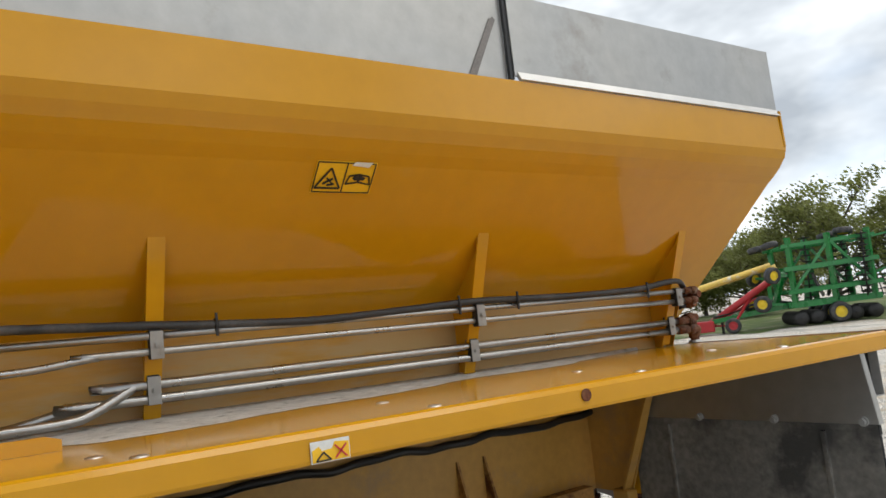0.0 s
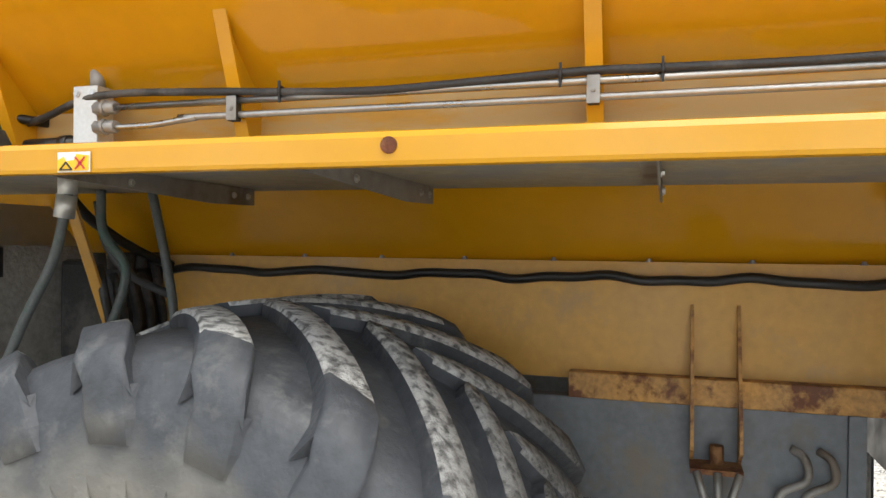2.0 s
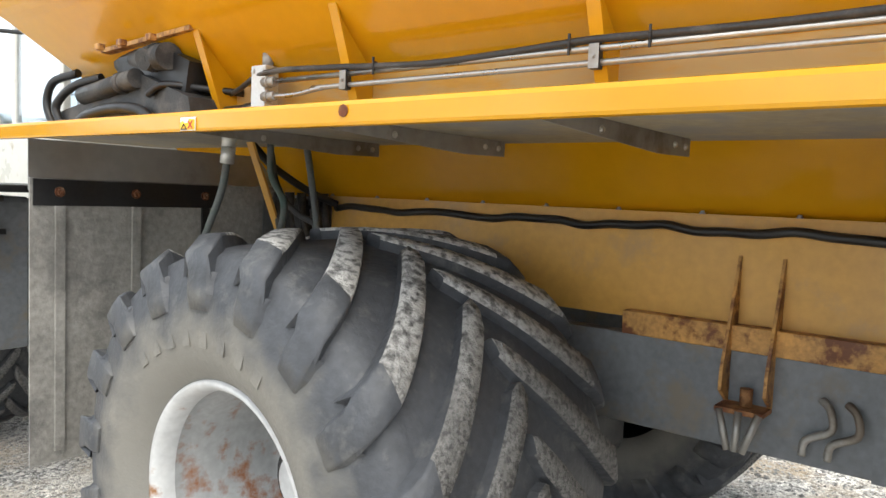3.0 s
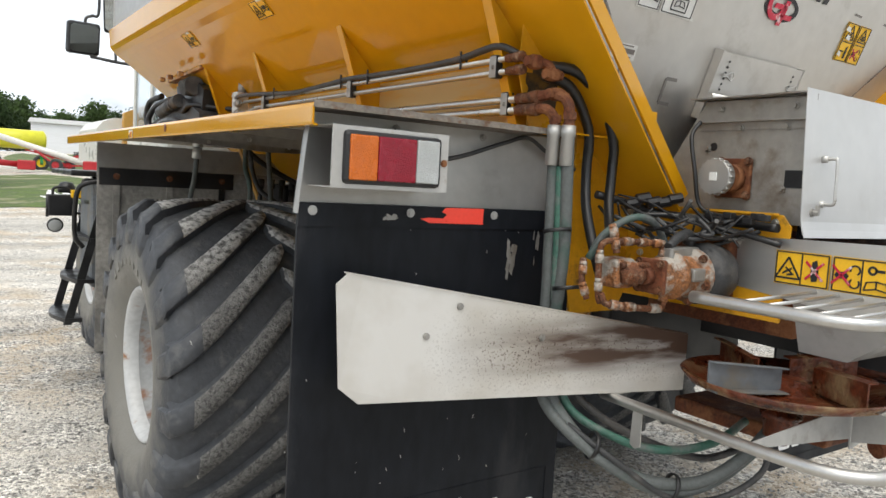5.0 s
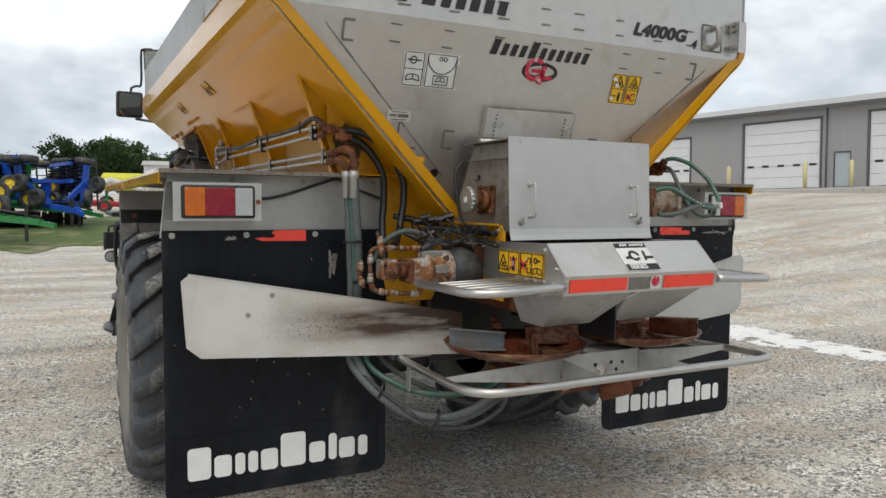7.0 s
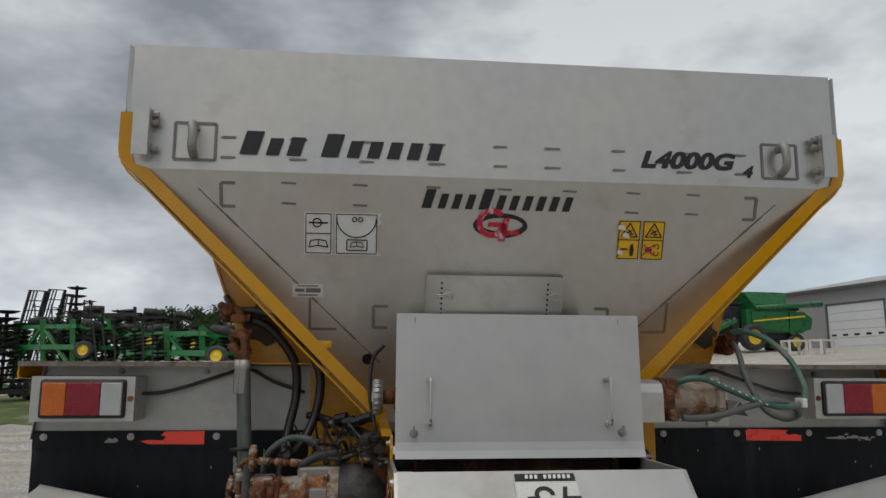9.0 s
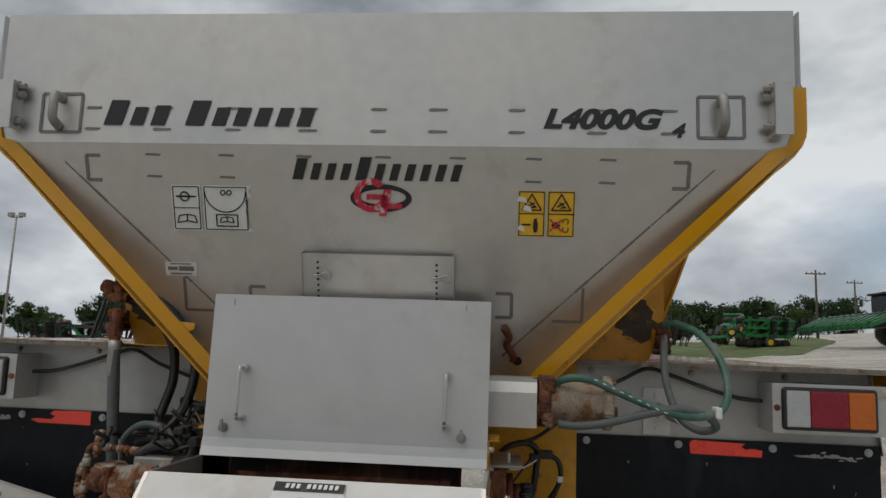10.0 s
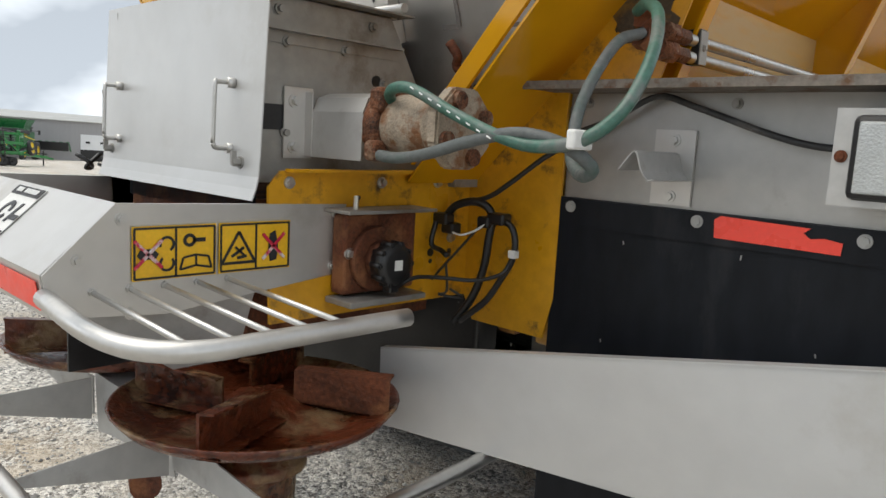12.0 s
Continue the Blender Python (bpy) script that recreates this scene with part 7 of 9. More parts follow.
for z in (2.13, 2.073):
    rod(bm, (-1.035, 2.505, z), (-1.035, 2.43, z), 0.020, 6)
    rod(bm, (-1.035, 2.48, z), (-1.035, 2.465, z), 0.025, 6)
part("port_fitting", bm, DARK_STEEL, vb)
bm = bmesh.new()
for y, z in ((2.52, 2.18), (2.58, 2.18), (2.52, 2.02)):
    hexbolt(bm, (-1.03, y, z), (-1, 0, 0), 0.008, 0.006)
part("bolt", bm, BRIGHT, vb)
# hoses below the left fender
for pts, r, mat in (
    ([(-1.30, 2.35, 1.86), (-1.30, 2.365, 1.78), (-1.30, 2.40, 1.67), (-1.30, 2.50, 1.50), (-1.28, 2.62, 1.30)], 0.014, GREY_HOSE),
    ([(-0.85, 2.45, 1.90), (-0.85, 2.41, 1.74), (-0.85, 2.37, 1.56), (-0.84, 2.36, 1.4)], 0.015, GREY_HOSE),
    ([(-0.95, 2.56, 1.89), (-0.95, 2.55, 1.76), (-0.95, 2.47, 1.66), (-0.94, 2.48, 1.58), (-0.93, 2.54, 1.45)], 0.015, GREY_HOSE),
    ([(-0.90, 2.62, 1.86), (-0.88, 2.6, 1.72), (-0.86, 2.52, 1.62), (-0.80, 2.40, 1.55)], 0.014, BLACK_HOSE),
    ([(-0.47, 2.66, 1.64), (-0.60, 2.72, 1.70), (-0.78, 2.75, 1.80), (-0.9, 2.76, 1.90)], 0.018, BLACK),
):
    bm = bmesh.new()
    sweep(bm, curve(pts, 6), r, 10)
    part("hydraulic_hose", bm, mat, truck, "dusty hydraulic hose")
bm = bmesh.new()
rod(bm, (-1.30, 2.35, 1.905), (-1.30, 2.35, 1.85), 0.028, 6)
rod(bm, (-1.30, 2.352, 1.85), (-1.30, 2.362, 1.79), 0.026, 12)
part("hose_ferrule", bm, ALU, truck)
# engine oil cooler and filter housing, black, before the hopper's front slope
bm = bmesh.new()
slab(bm, [(-1.24, 2.62, 1.93), (-1.24, 3.85, 1.93), (-1.24, 3.95, 2.05), (-1.24, 3.45, 2.12), (-1.24, 3.05, 2.20), (-1.24, 2.66, 2.08)], (0.42, 0, 0))
fh = part("filter_housing", bm, BLACK_HOSE, truck, "greasy black filter housing and hoses")
bm = bmesh.new()
slab(bm, [(-1.20, 2.75, 2.10), (-1.20, 3.30, 2.15), (-1.20, 3.35, 2.30), (-1.20, 2.95, 2.33), (-1.20, 2.72, 2.24)], (0.30, 0, 0))
fh.location = (0.10, 0.22, 0)
part("air_duct", bm, BLACK, fh)
for a, b, r in (((-1.22, 2.85, 2.27), (-1.10, 3.45, 2.30), 0.06), ((-1.26, 3.05, 2.18), (-1.24, 3.6, 2.13), 0.045), ((-1.26, 3.0, 2.26), (-1.14, 3.02, 2.29), 0.05)):
    bm = bmesh.new()
    rod(bm, a, b, r, 16)
    rod(bm, Vector(a).lerp(Vector(b), 0.2), Vector(a).lerp(Vector(b), 0.28), r * 1.12, 16)
    part("filter_canister", bm, BLACK_HOSE, fh)
for pts, r in (([(-1.27, 2.85, 1.93), (-1.28, 2.95, 2.02), (-1.28, 3.2, 2.05), (-1.28, 3.5, 2.02), (-1.26, 3.7, 1.93)], 0.026), ([(-1.0, 2.60, 2.12), (-1.12, 2.70, 2.13), (-1.24, 2.85, 2.14), (-1.26, 2.95, 2.10)], 0.016),
               ([(-1.24, 3.9, 1.95), (-1.25, 4.0, 2.10), (-1.24, 3.95, 2.22), (-1.20, 3.75, 2.26)], 0.022), ([(-1.26, 3.75, 1.95), (-1.27, 3.85, 2.08), (-1.25, 3.7, 2.18), (-1.2, 3.5, 2.22)], 0.022)):
    bm = bmesh.new()
    sweep(bm, curve(pts, 6), r, 10)
    part("hose", bm, BLACK, fh)
bm = bmesh.new()
for y in (3.05, 3.3, 3.5):
    box(bm, (-1.235, y - 0.02, 2.315), (-1.20, y + 0.02, 2.345), 0.006)
slab(bm, [(-1.14, 2.88, 2.36), (-1.14, 3.65, 2.33), (-1.06, 3.65, 2.33), (-1.06, 2.88, 2.36)], (0, 0, 0.02))
part("hopper_front_brace", bm, RUSTED_EDGE, truck, "rusty yellow front brace")

# ---- cab, steps, mirrors ----
bm = bmesh.new()
box(bm, (-0.86, 4.75, 1.30), (0.86, 6.35, 2.02), 0.04)
cab = part("cab", bm, CREAM, truck, "pale cab behind dark glass")
bm = bmesh.new()
slab(bm, [(-0.84, 4.78, 2.95), (0.84, 4.78, 2.95), (0.84, 6.2, 2.95), (-0.84, 6.2, 2.95)], (0, 0, 0.12))
part("cab_roof", bm, CREAM, cab)
for x in (-0.82, 0.78):
    for y in (4.78, 5.5, 6.20):
        bm = bmesh.new()
        box(bm, (x, y, 2.0), (x + 0.05, y + 0.06, 2.96), 0.008)
        part("cab_post", bm, CREAM, cab)
for s in (-1, 1):
    bm = bmesh.new()
    xbox(bm, s, 0.80, 0.806, 4.84, 5.5, 2.02, 2.95)
    part("side_window", bm, GLASS, cab)
    bm = bmesh.new()
    xbox(bm, s, 0.80, 0.806, 5.56, 6.2, 2.02, 2.95)
    part("side_window", bm, GLASS, cab)
bm = bmesh.new()
box(bm, (-0.77, 4.79, 2.02), (0.77, 4.796, 2.95))
part("rear_window", bm, GLASS, cab)
bm = bmesh.new()
box(bm, (-0.62, 6.3, 1.25), (0.62, 8.1, 1.98), 0.10)
part("engine_hood", bm, YELLOW, truck, "yellow rounded engine hood")
bm = bmesh.new()
slab(bm, [(-1.12, 6.5, 1.75), (-1.12, 6.5, 2.09), (-1.06, 6.5, 2.17), (-0.95, 6.5, 2.215), (-0.62, 6.5, 2.22), (-0.62, 6.5, 1.75)], (0, 1.1, 0))
part("white_tank", bm, CREAM, truck, "white rounded side tank")
bm = bmesh.new()
slab(bm, [(-0.88, 6.40, 1.9), (-0.88, 6.40, 2.27), (-0.60, 6.40, 2.40), (-0.56, 6.40, 1.9)], (0, 0.08, 0))
part("cab_side_panel", bm, OLD_BEIGE, truck, "dull beige side panel")
for s in (-1, 1):
    bm = bmesh.new()
    sweep(bm, curve([(s * 0.86, 4.9, 2.60), (s * 1.1, 5.2, 2.62), (s * 1.36, 5.42, 2.67)], 5), 0.014, 8)
    mirror = part("side_mirror", bm, BLACK, truck, "black truck mirrors on bent tube arms")
    bm = bmesh.new()
    sweep(bm, curve([(s * 1.18, 5.27, 2.63), (s * 1.18, 5.33, 2.80), (s * 1.18, 5.38, 2.92)], 5), 0.012, 8)
    part("arm", bm, BLACK, mirror)
    bm = bmesh.new()
    sweep(bm, curve([(s * 1.40, 5.46, 2.90), (s * 1.40, 5.45, 3.00), (s * 1.35, 5.44, 3.03), (s * 1.30, 5.43, 3.06), (s * 1.295, 5.43, 3.38), (s * 1.27, 5.43, 3.43), (s * 1.18, 5.43, 3.44)], 6), 0.013, 8)
    part("arm", bm, BLACK_HOSE, mirror, "grey bent tube arm")
    for hx, hy, hz, w, h, turn in ((1.42, 5.43, 2.822, 0.135, 0.140, -4), (1.17, 5.42, 3.17, 0.098, 0.265, 24)):
        m = pose(s * hx, hy, hz, 8, 0, s * turn)
        bm = bmesh.new()
        box(bm, (-w, -0.03, -h), (w, 0.06, h), 0.028)
        bm.transform(m)
        head = part("mirror_head", bm, BLACK, mirror)
        bm = bmesh.new()
        q = 0.022
        slab(bm, [(x, -0.031, z) for x, z in ((-w + q, -h + 2 * q), (-w + 2 * q, -h + q), (w - 2 * q, -h + q), (w - q, -h + 2 * q), (w - q, h - 2 * q), (w - 2 * q, h - q), (-w + 2 * q, h - q), (-w + q, h - 2 * q))], (0, -0.003, 0))
        bm.transform(m)
        part("mirror_glass", bm, MIRROR, head)
    # access steps
    bm = bmesh.new()
    for y in (4.32, 4.95):
        slab(bm, [(s * 1.34, y, 1.66), (s * 1.40, y, 1.66), (s * 1.70, y, 0.48), (s * 1.64, y, 0.48)], (0, 0.02, 0))
    steps = part("cab_ladder", bm, BLACK, truck, "black steel cab steps with curved treads")
    for z, x in ((1.40, 1.42), (1.12, 1.50), (0.80, 1.59), (0.50, 1.67)):
        bm = bmesh.new()
        n_ = 10
        slab(bm, [(s * (x - 0.10), 4.31, z)] + [(s * (x + 0.02 + 0.07 * math.sin(math.pi * q / n_)), 4.31 + 0.67 * q / n_, z) for q in range(n_ + 1)] + [(s * (x - 0.10), 4.98, z)], (0, 0, 0.03))
        part("tread", bm, BLACK, steps)
    bm = bmesh.new()
    xbox(bm, s, 0.9, 1.70, 4.05, 5.1, 1.63, 1.67, 0.01)
    part("platform", bm, BLACK, steps)
    bm = bmesh.new()
    sweep(bm, curve([(s * 1.60, 4.15, 1.10), (s * 1.66, 4.12, 1.20), (s * 1.66, 4.05, 1.50), (s * 1.60, 4.02, 1.58), (s * 1.45, 4.0, 1.60)], 5), 0.018, 10)
    part("grab_rail", bm, BLACK, steps)
    bm = bmesh.new()
    xbox(bm, s, 1.15, 1.5, 4.4, 4.95, 0.75, 1.6, 0.03)
    part("step_tank", bm, FRAME_GREY, steps)
# work lamp outrigger on the left
bm = bmesh.new()
box(bm, (-1.98, 4.28, 1.20), (-1.78, 4.42, 1.385), 0.012)
sweep(bm, [(-1.98, 4.3, 1.385), (-1.98, 4.3, 1.19)], 0.014, 8)
sweep(bm, [(-1.80, 4.35, 1.36), (-1.60, 4.35, 1.36)], 0.012, 8)
sweep(bm, [(-1.80, 4.35, 1.22), (-1.60, 4.35, 1.22)], 0.012, 8)
sweep(bm, curve([(-1.94, 4.3, 1.38), (-1.93, 4.3, 1.44), (-1.84, 4.3, 1.45), (-1.79, 4.3, 1.40)], 4), 0.012, 8)
wlamp = part("work_lamp_bracket", bm, BLACK, truck, "black outrigger with work lamps")
bm = bmesh.new()
lathe(bm, [(0, 0), (0.0, 0.03), (0.04, 0.065), (0.06, 0.065), (0.06, 0.0)], (-1.92, 4.34, 1.135), (0, -1, -0.35), 20)
wlamp.location = (0.28, 1.03, 0.055)
wl_ = part("work_lamp", bm, BLACK, wlamp)
bm = bmesh.new()
lathe(bm, [(0.0605, 0), (0.0605, 0.055), (0.063, 0.05), (0.064, 0)], (-1.92, 4.34, 1.135), (0, -1, -0.35), 20)
part("lamp_lens", bm, LENS_CLEAR, wl_)
bm = bmesh.new()
lathe(bm, [(0, 0), (0.0, 0.07), (0.05, 0.075), (0.09, 0.05), (0.10, 0)], (-1.82, 4.40, 1.40), (0, 0, 1), 16)
part("beacon_cover", bm, BLACK, wlamp)
bm = bmesh.new()
box(bm, (-1.80, 4.25, 1.36), (-1.70, 4.33, 1.43), 0.01)
part("yellow_fitting", bm, LABEL_YELLOW, wlamp)

# ---------------- ground ----------------
RISE = ((-180, 0.4), (-120, -1.2), (-70, -1.3), (-40, 0.6), (-10, 2.0), (10, 2.7), (30, 3.7), (50, 3.9), (58, 3.85), (75, 3.2), (110, 1.4), (150, 0.6), (180, 0.4))


def rise_at(az):
    """The slope, in degrees, by which the yard rises towards the bearing az."""
    az = (az + 180) % 360 - 180
    for (a0, v0), (a1, v1) in zip(RISE, RISE[1:]):
        if a0 <= az <= a1:
            f = (az - a0) / (a1 - a0)
            f = f * f * (3 - 2 * f)
            return v0 + (v1 - v0) * f
    return RISE[0][1]


def ground_z(x, y):
    dx, dy = x, y + 1.0
    r = math.hypot(dx, dy)
    if r < 9:
        return 0.0
    f = min(1.0, (r - 9) / 22)
    f = f * f * (3 - 2 * f)
    return min(r, 110.0) * math.tan(radians(rise_at(math.degrees(math.atan2(dx, dy))))) * f


def gravel_material():
    m, n, l, b = nodes_of("crushed_stone_gravel")
    co = n.new("ShaderNodeTexCoord")
    vo = n.new("ShaderNodeTexVoronoi")
    vo.inputs["Scale"].default_value = 40
    v2 = n.new("ShaderNodeTexVoronoi")
    v2.inputs["Scale"].default_value = 95
    big = n.new("ShaderNodeTexNoise")
    big.inputs["Scale"].default_value, big.inputs["Detail"].default_value, big.inputs["Roughness"].default_value = 0.32, 8, 0.6
    mid = n.new("ShaderNodeTexNoise")
    mid.inputs["Scale"].default_value, mid.inputs["Detail"].default_value = 2.4, 7
    for t in (vo, v2, big, mid):
        l.new(co.outputs["Object"], t.inputs["Vector"])
    hue = n.new("ShaderNodeSeparateColor")
    l.new(vo.outputs["Color"], hue.inputs["Color"])
    c1 = n.new("ShaderNodeValToRGB")
    c1.color_ramp.elements[0].position, c1.color_ramp.elements[0].color = 0.20, (0.10, 0.094, 0.086, 1)
    c1.color_ramp.elements[1].position, c1.color_ramp.elements[1].color = 0.80, (0.95, 0.91, 0.84, 1)
    h2 = n.new("ShaderNodeSeparateColor")
    l.new(v2.outputs["Color"], h2.inputs["Color"])
    blend = n.new("ShaderNodeMix")
    blend.inputs["Factor"].default_value = 0.45
    l.new(hue.outputs["Red"], blend.inputs["A"])
    l.new(h2.outputs["Green"], blend.inputs["B"])
    l.new(blend.outputs["Result"], c1.inputs["Fac"])
    c2 = n.new("ShaderNodeValToRGB")
    c2.color_ramp.elements[0].position, c2.color_ramp.elements[0].color = 0.40, (0.50, 0.385, 0.25, 1)
    c2.color_ramp.elements[1].position, c2.color_ramp.elements[1].color = 0.54, (0.60, 0.565, 0.51, 1)
    l.new(big.outputs["Fac"], c2.inputs["Fac"])
    fm = n.new("ShaderNodeMapRange")
    fm.inputs["From Min"].default_value, fm.inputs["From Max"].default_value = 0.40, 0.60
    fm.inputs["To Min"].default_value, fm.inputs["To Max"].default_value = 0.30, 1.0
    l.new(mid.outputs["Fac"], fm.inputs["Value"])
    mx = n.new("ShaderNodeMix")
    mx.data_type = "RGBA"
    l.new(fm.outputs["Result"], mx.inputs["Factor"])
    l.new(c2.outputs["Color"], mx.inputs["A"])
    l.new(c1.outputs["Color"], mx.inputs["B"])
    ruts = n.new("ShaderNodeMapping")
    ruts.inputs["Rotation"].default_value = (0, 0, radians(-28))
    ruts.inputs["Scale"].default_value = (0.12, 1.3, 1)
    l.new(co.outputs["Object"], ruts.inputs["Vector"])
    rn = n.new("ShaderNodeTexNoise")
    rn.inputs["Scale"].default_value, rn.inputs["Detail"].default_value = 1.0, 5
    l.new(ruts.outputs["Vector"], rn.inputs["Vector"])
    rm = n.new("ShaderNodeMapRange")
    rm.inputs["From Min"].default_value, rm.inputs["From Max"].default_value = 0.35, 0.65
    rm.inputs["To Min"].default_value, rm.inputs["To Max"].default_value = 0.83, 1.21
    l.new(rn.outputs["Fac"], rm.inputs["Value"])
    tr = n.new("ShaderNodeMix")
    tr.data_type, tr.blend_type = "RGBA", "MULTIPLY"
    tr.inputs["Factor"].default_value = 1.0
    l.new(mx.outputs["Result"], tr.inputs["A"])
    l.new(rm.outputs["Result"], tr.inputs["B"])
    l.new(tr.outputs["Result"], b.inputs["Base Color"])
    b.inputs["Roughness"].default_value = 0.95
    ad = n.new("ShaderNodeMath")
    ad.operation = "ADD"
    l.new(vo.outputs["Distance"], ad.inputs[0])
    l.new(v2.outputs["Distance"], ad.inputs[1])
    bp = n.new("ShaderNodeBump")
    bp.invert = True
    bp.inputs["Strength"].default_value, bp.inputs["Distance"].default_value = 0.9, 0.012
    l.new(ad.outputs[0], bp.inputs["Height"])
    l.new(bp.outputs["Normal"], b.inputs["Normal"])
    return m


GRAVEL_STONE = gravel_material()


def stone_material():
    m, n, l, b = nodes_of("loose_stone")
    g = n.new("ShaderNodeNewGeometry")
    c = n.new("ShaderNodeValToRGB")
    c.color_ramp.elements[0].color = (0.13, 0.128, 0.125, 1)
    c.color_ramp.elements[1].color = (0.60, 0.585, 0.55, 1)
    l.new(g.outputs["Random Per Island"], c.inputs["Fac"])
    l.new(c.outputs["Color"], b.inputs["Base Color"])
    b.inputs["Roughness"].default_value = 0.9
    return m


def sheet(name, verts, faces, material):
    me = bpy.data.meshes.new(name)
    me.from_pydata(verts, [], faces)
    me.materials.append(material)
    me.validate()
    return new(name, me)


rings_r = [0.0, 3, 6, 9, 11, 13, 15, 17, 19, 21, 23, 25, 28, 31, 36, 42, 50, 60, 75, 90, 110, 160, 300, 900, 3500]
gv, gf = [(0, -1, 0)], []
SEG = 144
for r in rings_r[1:]:
    for k in range(SEG):
        a = 2 * math.pi * k / SEG
        x, y = r * math.sin(a), r * math.cos(a) - 1.0
        gv.append((x, y, ground_z(x, y)))
for k in range(SEG):
    gf.append((0, 1 + (k + 1) % SEG, 1 + k))
for i in range(len(rings_r) - 2):
    a, b = 1 + i * SEG, 1 + (i + 1) * SEG
    for k in range(SEG):
        k2 = (k + 1) % SEG
        gf.append((a + k, a + k2, b + k2, b + k))
ground = sheet("ground", gv, gf, GRAVEL_STONE)
for p in ground.data.polygons:
    p.use_smooth = True
tagged(ground, "pale crushed-stone yard with dusty wheel tracks", "ground", kind="structure")

# loose stones
rs = np.random.RandomState(5)
N = 130000
px = rs.uniform(-7.5, 8.5, N)
py = rs.uniform(-4.5, 9.5, N)
keep = np.hypot(px, py + 1) < 9.2
px, py = px[keep], py[keep]
size = rs.uniform(0.004, 0.0135, len(px)) * (1 + 0.8 * (rs.rand(len(px)) > 0.94))
octa = np.array([(1, 0, 0), (-1, 0, 0), (0, 1, 0), (0, -1, 0), (0, 0, 1), (0, 0, -1)], float)
octf = np.array([(0, 2, 4), (2, 1, 4), (1, 3, 4), (3, 0, 4), (2, 0, 5), (1, 2, 5), (3, 1, 5), (0, 3, 5)])
jit = rs.uniform(0.55, 1.25, (len(px), 6, 3))
th = rs.uniform(0, 6.28, len(px))
loc = octa[None] * jit * size[:, None, None] * np.array([1.15, 0.9, 0.62])
cx = loc[..., 0] * np.cos(th)[:, None] - loc[..., 1] * np.sin(th)[:, None]
cy = loc[..., 0] * np.sin(th)[:, None] + loc[..., 1] * np.cos(th)[:, None]
allv = np.stack([cx + px[:, None], cy + py[:, None], loc[..., 2] + size[:, None] * 0.25], -1).reshape(-1, 3)
allf = (octf[None] + (np.arange(len(px)) * 6)[:, None, None]).reshape(-1, 3)
tagged(sheet("loose_gravel", allv.tolist(), allf.tolist(), stone_material()), "loose pale grey crushed stones on the yard", "gravel", kind="stuff")


def patch(name, az0, az1, r0, r1, material, label, seed, lift=0.02, ragged=0.12, kind="structure", category="grass"):
    """A strip of other ground between two bearings and two distances, with an uneven edge."""
    na, nr = 40, 8
    verts, faces = [], []
    for i in range(na + 1):
        a = radians(az0 + (az1 - az0) * i / na)
        j0 = 1 + ragged * noise.noise((i * 0.35, seed, 0.0))
        j1 = 1 + ragged * noise.noise((i * 0.3, seed, 5.0))
        taper = min(1, i / 3, (na - i) / 3)
        mid_r = (r0 + r1) / 2
        for j in range(nr + 1):
            r = r0 * j0 + (r1 * j1 - r0 * j0) * j / nr
            r = mid_r + (r - mid_r) * (0.15 + 0.85 * taper)
            x, y = r * math.sin(a), r * math.cos(a) - 1
            verts.append((x, y, ground_z(x, y) + lift))
    for i in range(na):
        for j in range(nr):
            p = i * (nr + 1) + j
            faces.append((p, p + nr + 1, p + nr + 2, p + 1))
    ob = sheet(name, verts, faces, material)
    return tagged(ob, label, category, kind=kind)


GRASS = surface("short_grass", (0.085, 0.125, 0.030), 0.9, 0, 0.5, 2.0, 1.0, 30, stain=(0.26, 0.24, 0.15), stain_amount=0.33, stain_scale=0.8)
LIME = surface("white_lime_spill", (0.80, 0.80, 0.79), 0.95, 0, 0.06, 9, 0.5, 40, stain=(0.5, 0.49, 0.46), stain_amount=0.25, stain_scale=4)
patch("lawn", -40, 8, 24, 40, GRASS, "short patchy grass strip below parked implements", 1)
patch("lawn", 128, 178, 31, 60, GRASS, "short patchy grass behind the gravel yard", 2)
patch("lawn", 65, 98, 21.5, 25.5, GRASS, "worn grass island beside the gravel lane", 3)
patch("lawn", 2, 24, 46, 95, GRASS, "mown grass before the tree line", 4)
def lime_trail(path, widths, seed, lift=0.008):
    """A thin crust of spilled lime along a line, with torn edges and gaps."""
    pts = curve([Vector((x, y, 0)) for x, y in path], 14)
    n, m = len(pts), 12
    verts, faces = [], []
    for i, p in enumerate(pts):
        t = (pts[min(i + 1, n - 1)] - pts[max(i - 1, 0)]).normalized()
        side = Vector((t.y, -t.x, 0))
        w = np.interp(i / (n - 1), np.linspace(0, 1, len(widths)), widths)
        for j in range(m + 1):
            f = 2 * j / m - 1
            q = p + side * (f * w + 0.10 * noise.noise((i * 0.23, seed, 1.0)) + 0.05 * noise.noise((i * 0.6, j * 0.7, seed)))
            verts.append((q.x, q.y, ground_z(q.x, q.y) + lift * (1 - f * f) + 0.003))
    for i in range(n - 1):
        for j in range(m):
            edge = abs(2 * (j + 0.5) / m - 1)
            if noise.noise((i * 0.33, j * 0.45, seed + 0.5)) > 0.55 - 0.75 * edge ** 2:
                continue
            a = i * (m + 1) + j
            faces.append((a, a + m + 1, a + m + 2, a + 1))
    return tagged(sheet("lime_spill", verts, faces, LIME), "white lime trail spilled on the gravel", "lime", kind="structure")
lime_trail([(8.2, 7.6), (7.5, 5.9), (6.95, 4.5), (6.6, 3.5), (6.7, 2.6), (6.85, 1.5), (7.2, 0.2), (7.6, -1.5)], [0.12, 0.25, 0.45, 0.5, 0.42, 0.40, 0.35, 0.2], 9)
